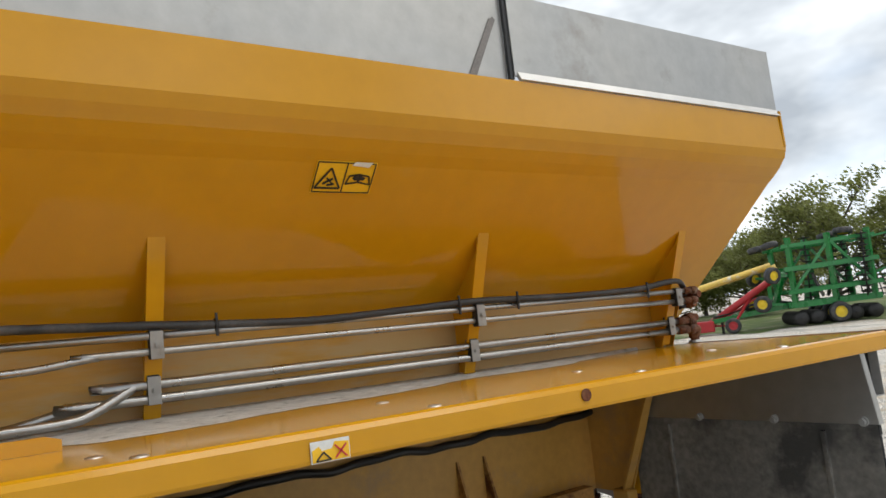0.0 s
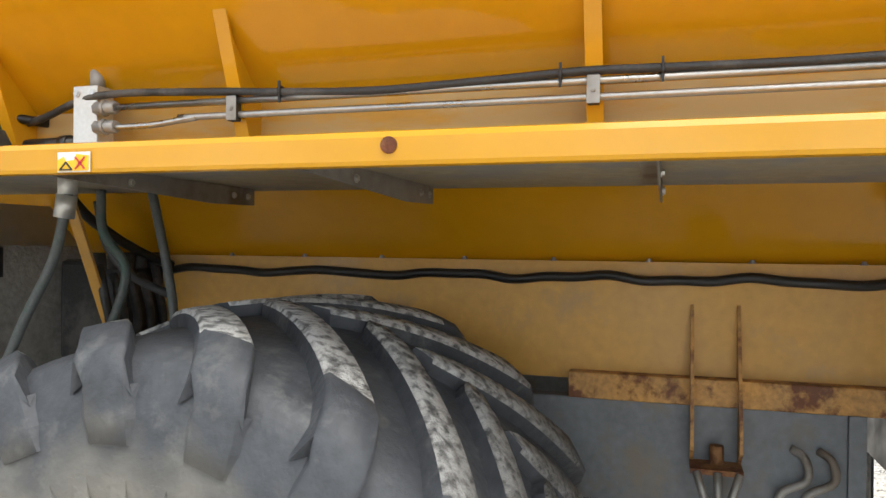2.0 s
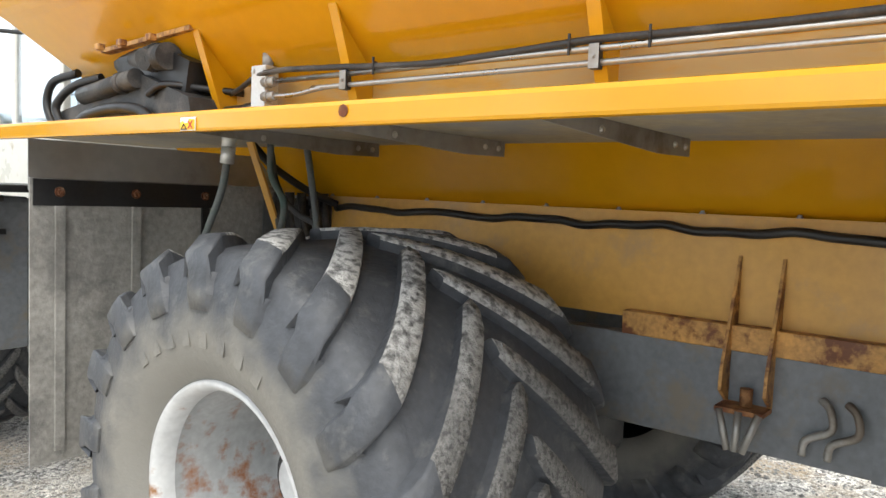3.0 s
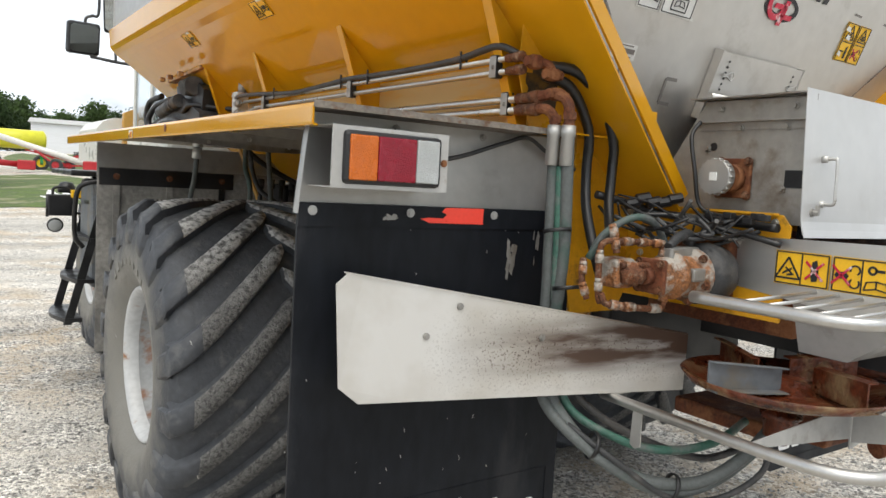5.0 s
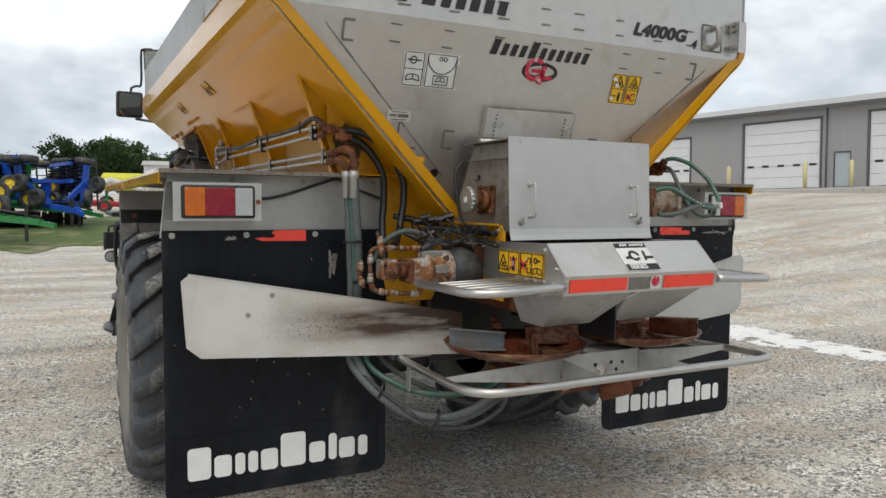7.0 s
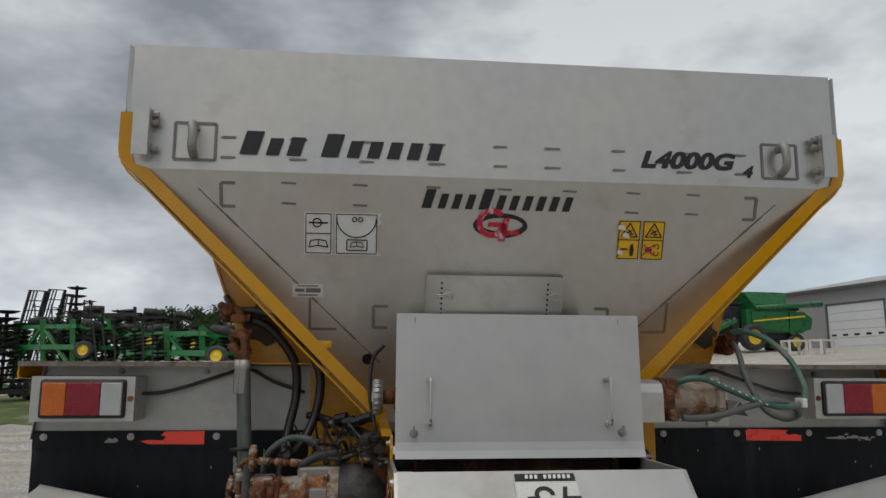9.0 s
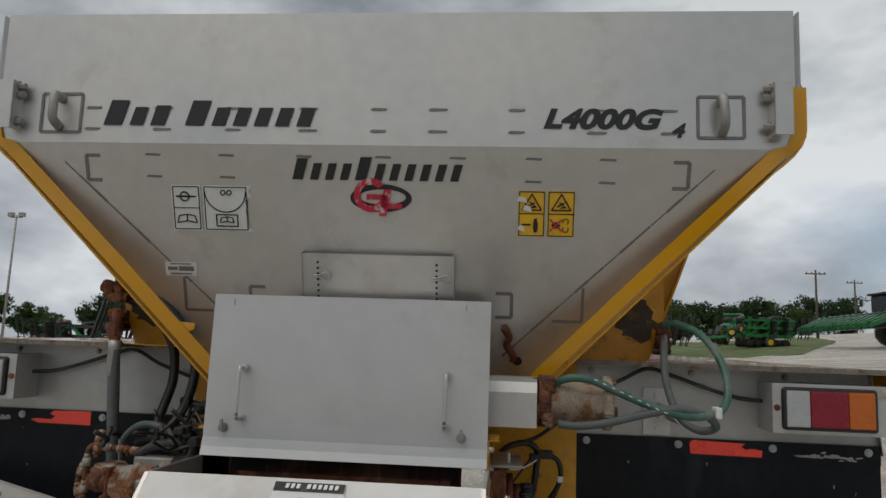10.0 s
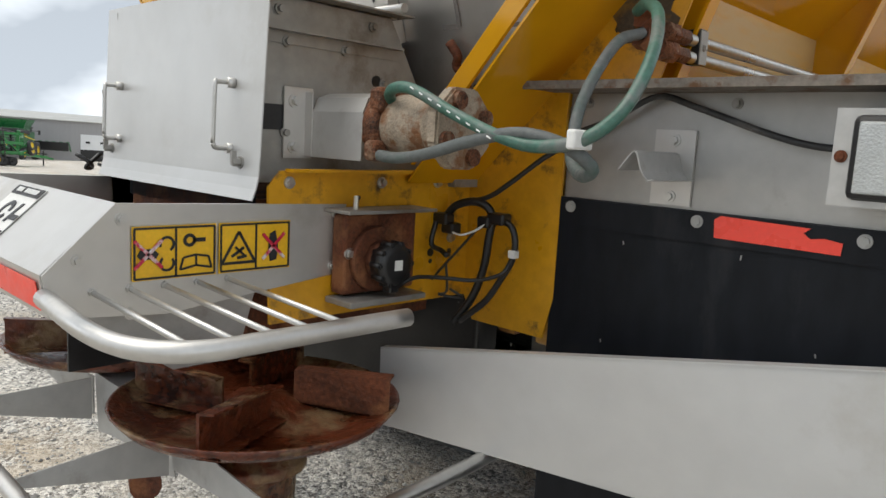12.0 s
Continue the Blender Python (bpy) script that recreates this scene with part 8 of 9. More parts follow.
patch("lime_spill", 1, 8, 26, 28, LIME, "white lime trail on gravel", 11, 0.02, 0.08, category="lime")

# ---------------- trees ----------------
LEAF = surface("tree_leaf", (0.060, 0.105, 0.026), 0.6, 0, 0.45, 0.8)
LEAF_LIGHT = surface("pale_tree_leaf", (0.20, 0.22, 0.065), 0.6, 0, 0.5, 0.9)
LEAF_DARK = surface("dark_tree_leaf", (0.034, 0.066, 0.020), 0.65, 0, 0.45, 0.6)
def leafy(m, amount=0.45):
    """Light passes through thin leaves."""
    n, l = m.node_tree.nodes, m.node_tree.links
    b = n["Principled BSDF"]
    tl = n.new("ShaderNodeBsdfTranslucent")
    l.new(b.inputs["Base Color"].links[0].from_socket, tl.inputs["Color"])
    mx = n.new("ShaderNodeMixShader")
    mx.inputs["Fac"].default_value = amount
    l.new(b.outputs["BSDF"], mx.inputs[1])
    l.new(tl.outputs["BSDF"], mx.inputs[2])
    l.new(mx.outputs["Shader"], n["Material Output"].inputs["Surface"])
for leaf in (LEAF, LEAF_LIGHT, LEAF_DARK):
    leafy(leaf)
BARK = surface("grey_bark", (0.10, 0.085, 0.07), 0.9, 0, 0.3, 6, 0.5, 30)


def tree(x, y, h, spread, seed, leaf, leaves=2600, size=0.30, category="tree"):
    """A tapered trunk with limbs and a crown of many leaf clumps gathered round the limb ends."""
    rr = random.Random(seed)
    z = ground_z(x, y)
    root = tagged(new("tree"), "broad leafy green tree at the edge of the yard", category, "trees round the yard")
    root.location = (x, y, z)
    bm = bmesh.new()
    sweep(bm, curve([(0, 0, -0.3), (rr.uniform(-.1, .1), rr.uniform(-.1, .1), h * 0.25), (rr.uniform(-.25, .25), rr.uniform(-.25, .25), h * 0.6), (0, 0, h * 0.88)], 4), [0.035 * h * (1 - 0.93 * k / 12) for k in range(13)], 8)
    ends = []
    for k in range(24):
        a = rr.uniform(0, 6.28)
        z0 = h * rr.uniform(0.12, 0.66)
        ln = spread * rr.uniform(0.55, 1.0) * (1.05 - 0.55 * abs(z0 / h - 0.42))
        tip = Vector((math.cos(a) * ln, math.sin(a) * ln, z0 + h * rr.uniform(0.10, 0.30)))
        mid = Vector((tip.x * 0.5, tip.y * 0.5, z0 + (tip.z - z0) * 0.35))
        sweep(bm, [(0, 0, z0), mid, tip], [0.012 * h, 0.008 * h, 0.003 * h], 6)
        ends += [tip, mid.lerp(tip, 0.55)]
        for q in range(2):
            twig = tip + Vector((rr.uniform(-1, 1), rr.uniform(-1, 1), rr.uniform(-0.3, 0.9))) * spread * 0.26
            sweep(bm, [mid.lerp(tip, 0.5), twig], [0.004 * h, 0.0015 * h], 5)
            ends.append(twig)
    ends += [Vector((rr.uniform(-.3, .3) * spread, rr.uniform(-.3, .3) * spread, h * rr.uniform(0.7, 0.96))) for _ in range(6)]
    part("trunk", bm, BARK, root)
    v, f = [], []
    for _ in range(leaves):
        c = rr.choice(ends)
        rad = spread * 0.36
        d = Vector((rr.gauss(0, 1), rr.gauss(0, 1), rr.gauss(0, 0.6))) * rad * 0.34
        p = c + d
        if p.z < h * 0.05:
            continue
        s = size * rr.uniform(0.5, 1.3)
        n = Vector((rr.gauss(0, 1), rr.gauss(0, 1), rr.gauss(0.4, 1))).normalized()
        u = n.orthogonal().normalized() * s
        w = n.cross(u) * 0.7
        b = len(v)
        v += [tuple(p - u), tuple(p + w * 0.8), tuple(p + u + n * s * 0.25), tuple(p - w * 0.8)]
        f.append((b, b + 1, b + 2, b + 3))
    me = bpy.data.meshes.new("crown")
    me.from_pydata(v, [], f)
    me.materials.append(leaf)
    cr = new("crown", me)
    cr.parent = root
    return root


def at(az, d, cam=(0, -1)):
    return cam[0] + d * math.sin(radians(az)), cam[1] + d * math.cos(radians(az))


protos = []
for k, (leaf, h, sp) in enumerate(((LEAF, 10.5, 5.2), (LEAF_DARK, 11.5, 6.0), (LEAF, 8.5, 4.8), (LEAF_DARK, 9.5, 5.4))):
    x, y = at((-38, -13, 4, 13)[k], (150, 142, 170, 155)[k])
    protos.append(tree(x, y, h * 0.88, sp, 40 + k, leaf, 9000, 0.30))
rr = random.Random(77)
spots = [(-34, 100), (-30, 96), (-26, 104), (-21, 100), (-17, 92), (-8, 98), (-4.5, 90), (0, 96), (2.2, 84), (7.5, 88), (10.5, 105), (14.5, 92), (16.5, 96), (18.6, 90), (20.6, 98), (23, 105), (-44, 110), (-52, 118), (-60, 122), (-67, 125), (-73, 118), (-76, 112), (-80, 110), (-85, 115),
         (1.0, 80), (3.6, 92), (5.0, 112), (12, 86), (-11, 84), (-15, 98), (6.2, 120), (9, 122)]
for az, d in spots:
    p = rr.choice(protos)
    x, y = at(az + rr.uniform(-0.6, 0.6), 1.55 * d * rr.uniform(0.96, 1.04))
    copy_thing(p, pose(x, y, ground_z(x, y), 0, 0, rr.uniform(0, 360)) @ Matrix.Scale(rr.uniform(0.85, 1.05) * (0.62 if az < -35 else 1.0), 4))
# nearer trees behind the yard
for az, d, h, sp, sd in ((152.3, 42, 7.3, 3.3, 61), (146.5, 52, 5.2, 3.6, 62), (141.0, 50, 4.8, 3.6, 63), (160, 46, 5.6, 4.0, 64), (167, 50, 7.5, 4.6, 65), (149.5, 60, 5.8, 4.2, 66), (143.5, 62, 5.4, 4.2, 67), (138.0, 58, 5.0, 4.0, 68)):
    x, y = at(az, d, (-2.9, 2.4))
    tree(x, y, h, sp * 0.9, sd, LEAF_LIGHT, 9000 if sd == 61 else 20000, 0.115 if sd == 61 else 0.10)

# ---------------- farm buildings ----------------
GREY_WALL = surface("grey_metal_cladding", (0.33, 0.325, 0.33), 0.6, 0, 0.06, 0.6, 0.15, 4, stretch=(6, 6, 0.3))
ROOF = surface("weathered_metal_roof", (0.42, 0.42, 0.40), 0.5, 0.2, 0.12, 0.8, 0.1, 5, stain=(0.50, 0.49, 0.46), stain_amount=0.3, stain_scale=0.5)
DOOR_WHITE = surface("white_door_panel", (0.74, 0.75, 0.76), 0.45, 0, 0.05, 1.2)
TRIM_DARK = surface("dark_trim", (0.10, 0.10, 0.105), 0.6, 0, 0.1, 2)
DOOR_BLUE = surface("pale_blue_door", (0.42, 0.47, 0.50), 0.5, 0, 0.06, 3)
POST_YELLOW = surface("pale_yellow_post", (0.68, 0.60, 0.32), 0.6, 0, 0.1, 5)
SHED_WHITE = surface("white_ribbed_shed_wall", (0.66, 0.68, 0.70), 0.5, 0, 0.06, 0.5, 0.2, 3, stretch=(0.3, 0.3, 5))

WALL_AT = Vector((38.3, 31.0))
WALL_U = Vector((0.217, -0.976))      # to the right as seen from the yard
WALL_N = Vector((-0.976, -0.217))     # towards the yard
BASE_Z = 3.42


def workshop():
    root = tagged(new("workshop_building"), "long grey metal workshop with white overhead doors", "building")
    root.matrix_world = Matrix.Translation((WALL_AT.x, WALL_AT.y, BASE_Z)) @ Matrix(((WALL_U.x, -WALL_N.x, 0), (WALL_U.y, -WALL_N.y, 0), (0, 0, 1))).to_4x4()
    # local: x along the wall to the right, y into the building, z up
    doors = [(-7.6, -3.9, 3.7), (-18.5, -13.5, 3.7), (0.0, 5.0, 4.25), (7.7, 13.2, 4.35), (17.0, 22.0, 4.3)]
    man = (5.75, 6.75, 2.13)
    eave, ridge = 4.9, 7.1
    holes = sorted([(a, b, h) for a, b, h in doors] + [man])
    bm = bmesh.new()
    x = -24.0
    for a, b, h in holes:
        box(bm, (x, 0, -1), (a, 0.2, eave))
        box(bm, (a, 0, h), (b, 0.2, eave))
        x = b
    box(bm, (x, 0, -1), (32, 0.2, eave))
    box(bm, (-24, 24, -1), (32, 24.2, eave))
    slab(bm, [(-24, 0.2, -1), (-24, 24, -1), (-24, 24, eave), (-24, 12, ridge), (-24, 0.2, eave)], (0.2, 0, 0))
    slab(bm, [(31.8, 0.2, -1), (31.8, 24, -1), (31.8, 24, eave), (31.8, 12, ridge), (31.8, 0.2, eave)], (0.2, 0, 0))
    part("wall", bm, GREY_WALL, root)
    bm = bmesh.new()
    slab(bm, [(-24.5, -0.5, eave - 0.02), (32.5, -0.5, eave - 0.02), (32.5, 12, ridge), (-24.5, 12, ridge)], (0, 0, 0.12))
    slab(bm, [(-24.5, 24.7, eave - 0.02), (32.5, 24.7, eave - 0.02), (32.5, 12, ridge), (-24.5, 12, ridge)], (0, 0, 0.12))
    part("roof", bm, ROOF, root)
    bm = bmesh.new()
    box(bm, (-24.5, -0.62, eave - 0.10), (32.5, -0.48, eave + 0.08))
    rod(bm, (5.35, -0.08, -0.1), (5.35, -0.08, eave - 0.1), 0.05, 8)
    part("gutter", bm, TRIM_DARK, root)
    for a, b, h in doors:
        door = new("overhead_door")
        door.parent = root
        for k in range(6):
            bm = bmesh.new()
            box(bm, (a + 0.06, 0.06, h * k / 6 + 0.01), (b - 0.06, 0.11, h * (k + 1) / 6 - 0.008), 0.01)
            part("door_panel", bm, DOOR_WHITE, door)
        bm = bmesh.new()
        box(bm, (a - 0.08, -0.03, 0), (a + 0.06, 0.05, h + 0.1))
        box(bm, (b - 0.06, -0.03, 0), (b + 0.08, 0.05, h + 0.1))
        box(bm, (a - 0.08, -0.03, h), (b + 0.08, 0.05, h + 0.12))
        part("door_frame", bm, TRIM_DARK, door)
        for k in range(5):
            xx = a + (b - a) * (k + 0.5) / 5
            bm = bmesh.new()
            box(bm, (xx - 0.22, 0.04, 1.38), (xx + 0.22, 0.075, 1.52))
            part("door_window", bm, BLACK, door)
    bm = bmesh.new()
    box(bm, (man[0] + 0.06, 0.05, 0.02), (man[1] - 0.06, 0.10, man[2] - 0.06), 0.01)
    md = part("man_door", bm, DOOR_BLUE, root, "pale blue service door")
    bm = bmesh.new()
    box(bm, (man[0], -0.02, 0), (man[0] + 0.06, 0.06, man[2]))
    box(bm, (man[1] - 0.06, -0.02, 0), (man[1], 0.06, man[2]))
    box(bm, (man[0], -0.02, man[2] - 0.06), (man[1], 0.06, man[2] + 0.02))
    part("door_frame", bm, TRIM_DARK, md)
    bm = bmesh.new()
    rod(bm, (man[1] - 0.16, 0.02, 1.0), (man[1] - 0.16, 0.06, 1.0), 0.03, 8)
    part("handle", bm, DARK_STEEL, md)
    bm = bmesh.new()
    slab(bm, [(-24, 0.0, -0.02), (32, 0.0, -0.02), (32, -3.5, -0.24), (-24, -3.5, -0.24)], (0, 0, -0.5))
    part("apron", bm, CONCRETE, root, "pale concrete door apron")
    return root


CONCRETE = surface("pale_concrete", (0.45, 0.43, 0.40), 0.85, 0, 0.12, 1.5, 0.2, 20, stain=(0.33, 0.31, 0.28), stain_amount=0.3, stain_scale=1.5)
workshop()
bm = bmesh.new()
lathe(bm, [(0, 0.0), (0, 0.12), (1.45, 0.12), (1.52, 0.08), (1.54, 0.0)], (0, 0, 0), (0, 0, 1), 16)
boll = tagged(part("bollard", bm, POST_YELLOW), "pale yellow round bollard before the workshop doors", "bollard", "bollards")
first = True
for lx in (-0.35, 4.6, 7.25, 13.7):
    p = WALL_AT + WALL_U * lx + WALL_N * 1.2
    m = pose(p.x, p.y, BASE_Z - 0.03)
    if first:
        boll.matrix_world, first = m, False
    else:
        copy_thing(boll, m)

# far sheds
def shed(x, y, z, turn, w, d, h, ridge, wall, label, door=None):
    root = tagged(new("shed"), label, "building")
    root.matrix_world = pose(x, y, z, 0, 0, turn)
    bm = bmesh.new()
    box(bm, (-w / 2, 0, -1.5), (w / 2, 0.2, h))
    box(bm, (-w / 2, d, -1.5), (w / 2, d + 0.2, h))
    for xx in (-w / 2, w / 2 - 0.2):
        slab(bm, [(xx, 0.2, -1.5), (xx, d, -1.5), (xx, d, h), (xx, d / 2, ridge), (xx, 0.2, h)], (0.2, 0, 0))
    part("wall", bm, wall, root)
    bm = bmesh.new()
    slab(bm, [(-w / 2 - 0.3, -0.3, h), (w / 2 + 0.3, -0.3, h), (w / 2 + 0.3, d / 2, ridge), (-w / 2 - 0.3, d / 2, ridge)], (0, 0, 0.1))
    slab(bm, [(-w / 2 - 0.3, d + 0.5, h), (w / 2 + 0.3, d + 0.5, h), (w / 2 + 0.3, d / 2, ridge), (-w / 2 - 0.3, d / 2, ridge)], (0, 0, 0.1))
    part("roof", bm, ROOF, root)
    if door:
        a, b, dh, mat = door
        bm = bmesh.new()
        box(bm, (a, -0.06, dh * 0.55), (b, -0.005, dh))
        dr = part("raised_door", bm, DOOR_WHITE, root, "white overhead door half raised")
        for k in range(4):
            bm = bmesh.new()
            xx = a + (b - a) * (k + 0.5) / 4
            box(bm, (xx - 0.25, -0.09, dh * 0.74), (xx + 0.25, -0.062, dh * 0.80))
            part("door_window", bm, BLACK, dr)
        # black sheet on the wall paints the unlit inside below the raised door
        bm = bmesh.new()
        box(bm, (a, -0.04, 0), (b, -0.004, dh * 0.55))
        part("painted_dark_opening", bm, BLACK, root)
    return root


x, y = at(7.2, 104, (0, -2))
shed(x, y, 4.3, -7, 11, 14, 4.0, 5.0, SHED_WHITE, "white ribbed storage shed among the trees")
x, y = at(-72, 96, (1.7, -1.5))
shed(x, y, -2.95, 72, 46, 20, 5.3, 6.2, GREY_WALL, "low grey metal shed with a half-open door", (3.2, 9.4, 3.9, None))

# ---------------- poles ----------------
def utility_pole(az, d, h, cam, arms=1):
    x, y = at(az, d, cam)
    bm = bmesh.new()
    rod(bm, (0, 0, -0.5), (0, 0, h), 0.16, 10, 0.10)
    ob = tagged(part("utility_pole", bm, BARK), "weathered wooden utility pole with crossarm", "pole", "utility poles")
    ob.location = (x, y, ground_z(x, y))
    for k in range(arms):
        bm = bmesh.new()
        box(bm, (-1.1, -0.06, h - 0.5 - k * 0.6), (1.1, 0.06, h - 0.38 - k * 0.6))
        for xx in (-0.95, -0.4, 0.4, 0.95):
            rod(bm, (xx, 0, h - 0.38 - k * 0.6), (xx, 0, h - 0.2 - k * 0.6), 0.05, 6)
        part("crossarm", bm, BARK, ob)
utility_pole(8.9, 62, 5.4, (0.86, -2.4), 0)
utility_pole(-4.1, 80, 6.6, (-1.7, -3.4), 0)
utility_pole(22.3, 90, 7.5, (0, -2.8))
utility_pole(24.6, 120, 8.0, (0, -2.8))
utility_pole(60.3, 110, 14.5, (-2.3, -3.1))

def floodlight_pole(az, d, h, cam):
    x, y = at(az, d, cam)
    bm = bmesh.new()
    rod(bm, (0, 0, -0.5), (0, 0, h), 0.14, 10, 0.08)
    ob = tagged(part("floodlight_pole", bm, DARK_STEEL), "tall grey yard pole with two floodlights", "light pole")
    ob.location = (x, y, ground_z(x, y))
    for xx in (-0.55, 0.55):
        bm = bmesh.new()
        box(bm, (xx - 0.28, -0.18, h - 0.15), (xx + 0.28, 0.18, h + 0.28), 0.05)
        part("floodlight", bm, DARK_STEEL, ob)
    bm = bmesh.new()
    rod(bm, (-0.6, 0, h - 0.2), (0.6, 0, h - 0.2), 0.05, 8)
    part("crossarm", bm, DARK_STEEL, ob)
floodlight_pole(-35.8, 80, 12.8, (0.445, -2.7))

# ---------------- parked machines ----------------
GREEN = surface("green_machine_paint", (0.013, 0.19, 0.04), 0.35, 0, 0.15, 2, 0.03, 30, coat=0.3)
MACHINE_YELLOW = surface("yellow_wheel_paint", (0.80, 0.56, 0.02), 0.4, 0, 0.08, 4)
BLUE = surface("blue_machine_paint", (0.012, 0.085, 0.50), 0.4, 0, 0.12, 2, 0.03, 30)
RED = surface("red_machine_paint", (0.40, 0.02, 0.025), 0.45, 0, 0.15, 2, 0.03, 30)
DARK_METAL = surface("dark_disc_steel", (0.035, 0.034, 0.033), 0.5, 0.3, 0.3, 3)


def small_wheel(name, parent, x, y, z, r, w, hub, axis=(1, 0, 0)):
    a = Vector(axis).normalized()
    bm = bmesh.new()
    lathe(bm, [(-w * 0.4, r * 0.55), (-w / 2, r * 0.75), (-w * 0.42, r * 0.96), (0, r), (w * 0.42, r * 0.96), (w / 2, r * 0.75), (w * 0.4, r * 0.55)], (x, y, z), a, 24)
    t = part(name, bm, BLACK_HOSE, parent, "black tyre on a coloured hub")
    bm = bmesh.new()
    lathe(bm, [(-w * 0.4, 0.0), (-w * 0.38, r * 0.2), (-w * 0.2, r * 0.5), (-w * 0.4, r * 0.56), (w * 0.4, r * 0.56), (w * 0.2, r * 0.5), (w * 0.38, r * 0.2), (w * 0.4, 0)], (x, y, z), a, 20)
    part("hub", bm, hub, t)
    return t


def blade_mesh():
    bm = bmesh.new()
    lathe(bm, [(0.0, 0.1), (0.07, 0.6), (0.22, 1.0), (0.19, 1.0), (0.03, 0.6), (-0.04, 0.1)], (0, 0, 0), (0, 0, 1), 14)
    me = bpy.data.meshes.new("disc")
    bm.to_mesh(me)
    bm.free()
    me.materials.append(DARK_METAL)
    return me
BLADE = blade_mesh()


def disc_gang(parent, p0, p1, r, n):
    p0, p1 = Vector(p0), Vector(p1)
    bm = bmesh.new()
    rod(bm, p0, p1, r * 0.14, 8)
    gang = part("disc_gang", bm, DARK_METAL, parent, "row of dark cultivator discs")
    turn = (p1 - p0).to_track_quat("Z", "Y").to_matrix().to_4x4()
    for k in range(n):
        d = new("disc", BLADE)
        d.parent = gang
        d.matrix_local = Matrix.Translation(p0.lerp(p1, (k + 0.5) / n)) @ turn @ Matrix.Scale(r, 4)


def beam(name, parent, p0, p1, w, material, label=""):
    p0, p1 = Vector(p0), Vector(p1)
    d = (p1 - p0).normalized()
    u = d.orthogonal().normalized()
    if abs(d.z) < 0.9:
        u = d.cross(Vector((0, 0, 1))).normalized()
    v = d.cross(u)
    bm = bmesh.new()
    slab(bm, [p0 + (u * a + v * b) * w / 2 for a, b in ((-1, -1), (1, -1), (1, 1), (-1, 1))], p1 - p0)
    return part(name, bm, material, parent, label)


def folded_cultivator(x, y, turn, h, paint, label, seed, group, hub=None, rail=None, light=False):
    """A trailed disc cultivator with its wings folded up: drawbar, frame, wings, disc gangs, wheels and rear rollers."""
    rr = random.Random(seed)
    hub = hub or MACHINE_YELLOW
    rail = rail or paint
    root = tagged(new("folded_cultivator"), label, "implement", group)
    root.matrix_world = pose(x, y, ground_z(x, y), 0, 0, turn)
    # local: y towards the drawbar
    for s in (-1, 1):
        beam("drawbar", root, (s * 0.75, 1.4, 0.95), (0, 4.6, 0.62), 0.20, paint)
        beam("side_beam", root, (s * 1.1, -2.2, 0.95), (s * 1.1, 1.6, 0.95), 0.26, paint)
        for yy, lean in ((-2.0, 0.0), (-0.4, 0.05), (1.3, -0.04)):
            beam("wing_beam", root, (s * 1.15, yy, 0.95), (s * (1.40 + lean), yy + lean, h), 0.20 if rail == paint else 0.13, rail)
        for f, w in ((0.40, 0.18), (0.66, 0.20), (0.92, 0.16)):
            beam("wing_rail", root, (s * 1.34, -2.3, h * f), (s * 1.36, 1.6, h * f - 0.05), w, rail)
            beam("wing_rail", root, (s * 0.72, -2.1, h * f + 0.05), (s * 0.70, 1.3, h * f), w * 0.8, rail)
        beam("wing_brace", root, (s * 1.30, -2.0, h * 0.40), (s * 1.38, -0.4, h * 0.92), 0.12, paint)
        beam("wing_brace", root, (s * 1.30, 1.3, h * 0.40), (s * 1.38, -0.4, h * 0.92), 0.12, paint)
        beam("fold_ram", root, (s * 0.3, -0.4, 1.2), (s * 1.30, -0.4, h * 0.6), 0.11, DARK_METAL)
        beam("fold_arm", root, (s * 0.25, 1.9, 0.95), (s * 1.1, 1.6, h * 0.62), 0.18, paint)
        for yy in ((-1.75, 0.6) if light else (-1.75, -0.95, 0.25, 0.95)):
            disc_gang(root, (s * 1.02, yy, 1.05), (s * 1.10, yy - 0.12, h * rr.uniform(0.90, 1.02)), 0.27, 11)
        if not light:
            disc_gang(root, (s * 1.62, -0.4, 1.0), (s * 1.70, -0.5, h * 0.9), 0.25, 9)
        disc_gang(root, (s * 1.62, -1.5, 1.0), (s * 1.70, -1.65, h * 0.96), 0.25, 11)
        # rear rollers lean out behind the wings
        disc_gang(root, (s * 0.85, -2.55, 0.85), (s * 1.15, -3.05, h * 1.02), 0.22, 15)
        beam("roller_arm", root, (s * 1.05, -2.2, h * 0.5), (s * 1.0, -2.85, h * 0.55), 0.10, paint)
        beam("roller_arm", root, (s * 1.15, -2.2, h * 0.9), (s * 1.1, -2.95, h * 0.92), 0.10, paint)
        # gauge wheels, some lying flat on the folded wings
        small_wheel("gauge_wheel", root, s * 1.05, 1.95, h * 0.94, 0.38, 0.28, hub, (rr.uniform(-.2, .2), 0.15, 1))
        small_wheel("gauge_wheel", root, s * 1.0, -1.2, h * 1.0, 0.40, 0.28, hub, (0.1, rr.uniform(-.2, .2), 1))
        small_wheel("gauge_wheel", root, s * 1.45, 2.15, h * 0.60, 0.38, 0.28, hub, (1, 0.5, 0.2))
        small_wheel("gauge_wheel", root, s * 0.95, 2.6, 1.15, 0.38, 0.28, hub, (1, 0.5 * s, 0.1))
        beam("wheel_arm", root, (s * 1.2, 1.5, h * 0.58), (s * 1.4, 2.1, h * 0.60), 0.12, paint)
        beam("wheel_arm", root, (s * 0.9, 1.5, 1.0), (s * 0.92, 2.6, 1.15), 0.12, paint)
        small_wheel("road_wheel", root, s * 1.30, -0.4, 0.45, 0.45, 0.34, hub)
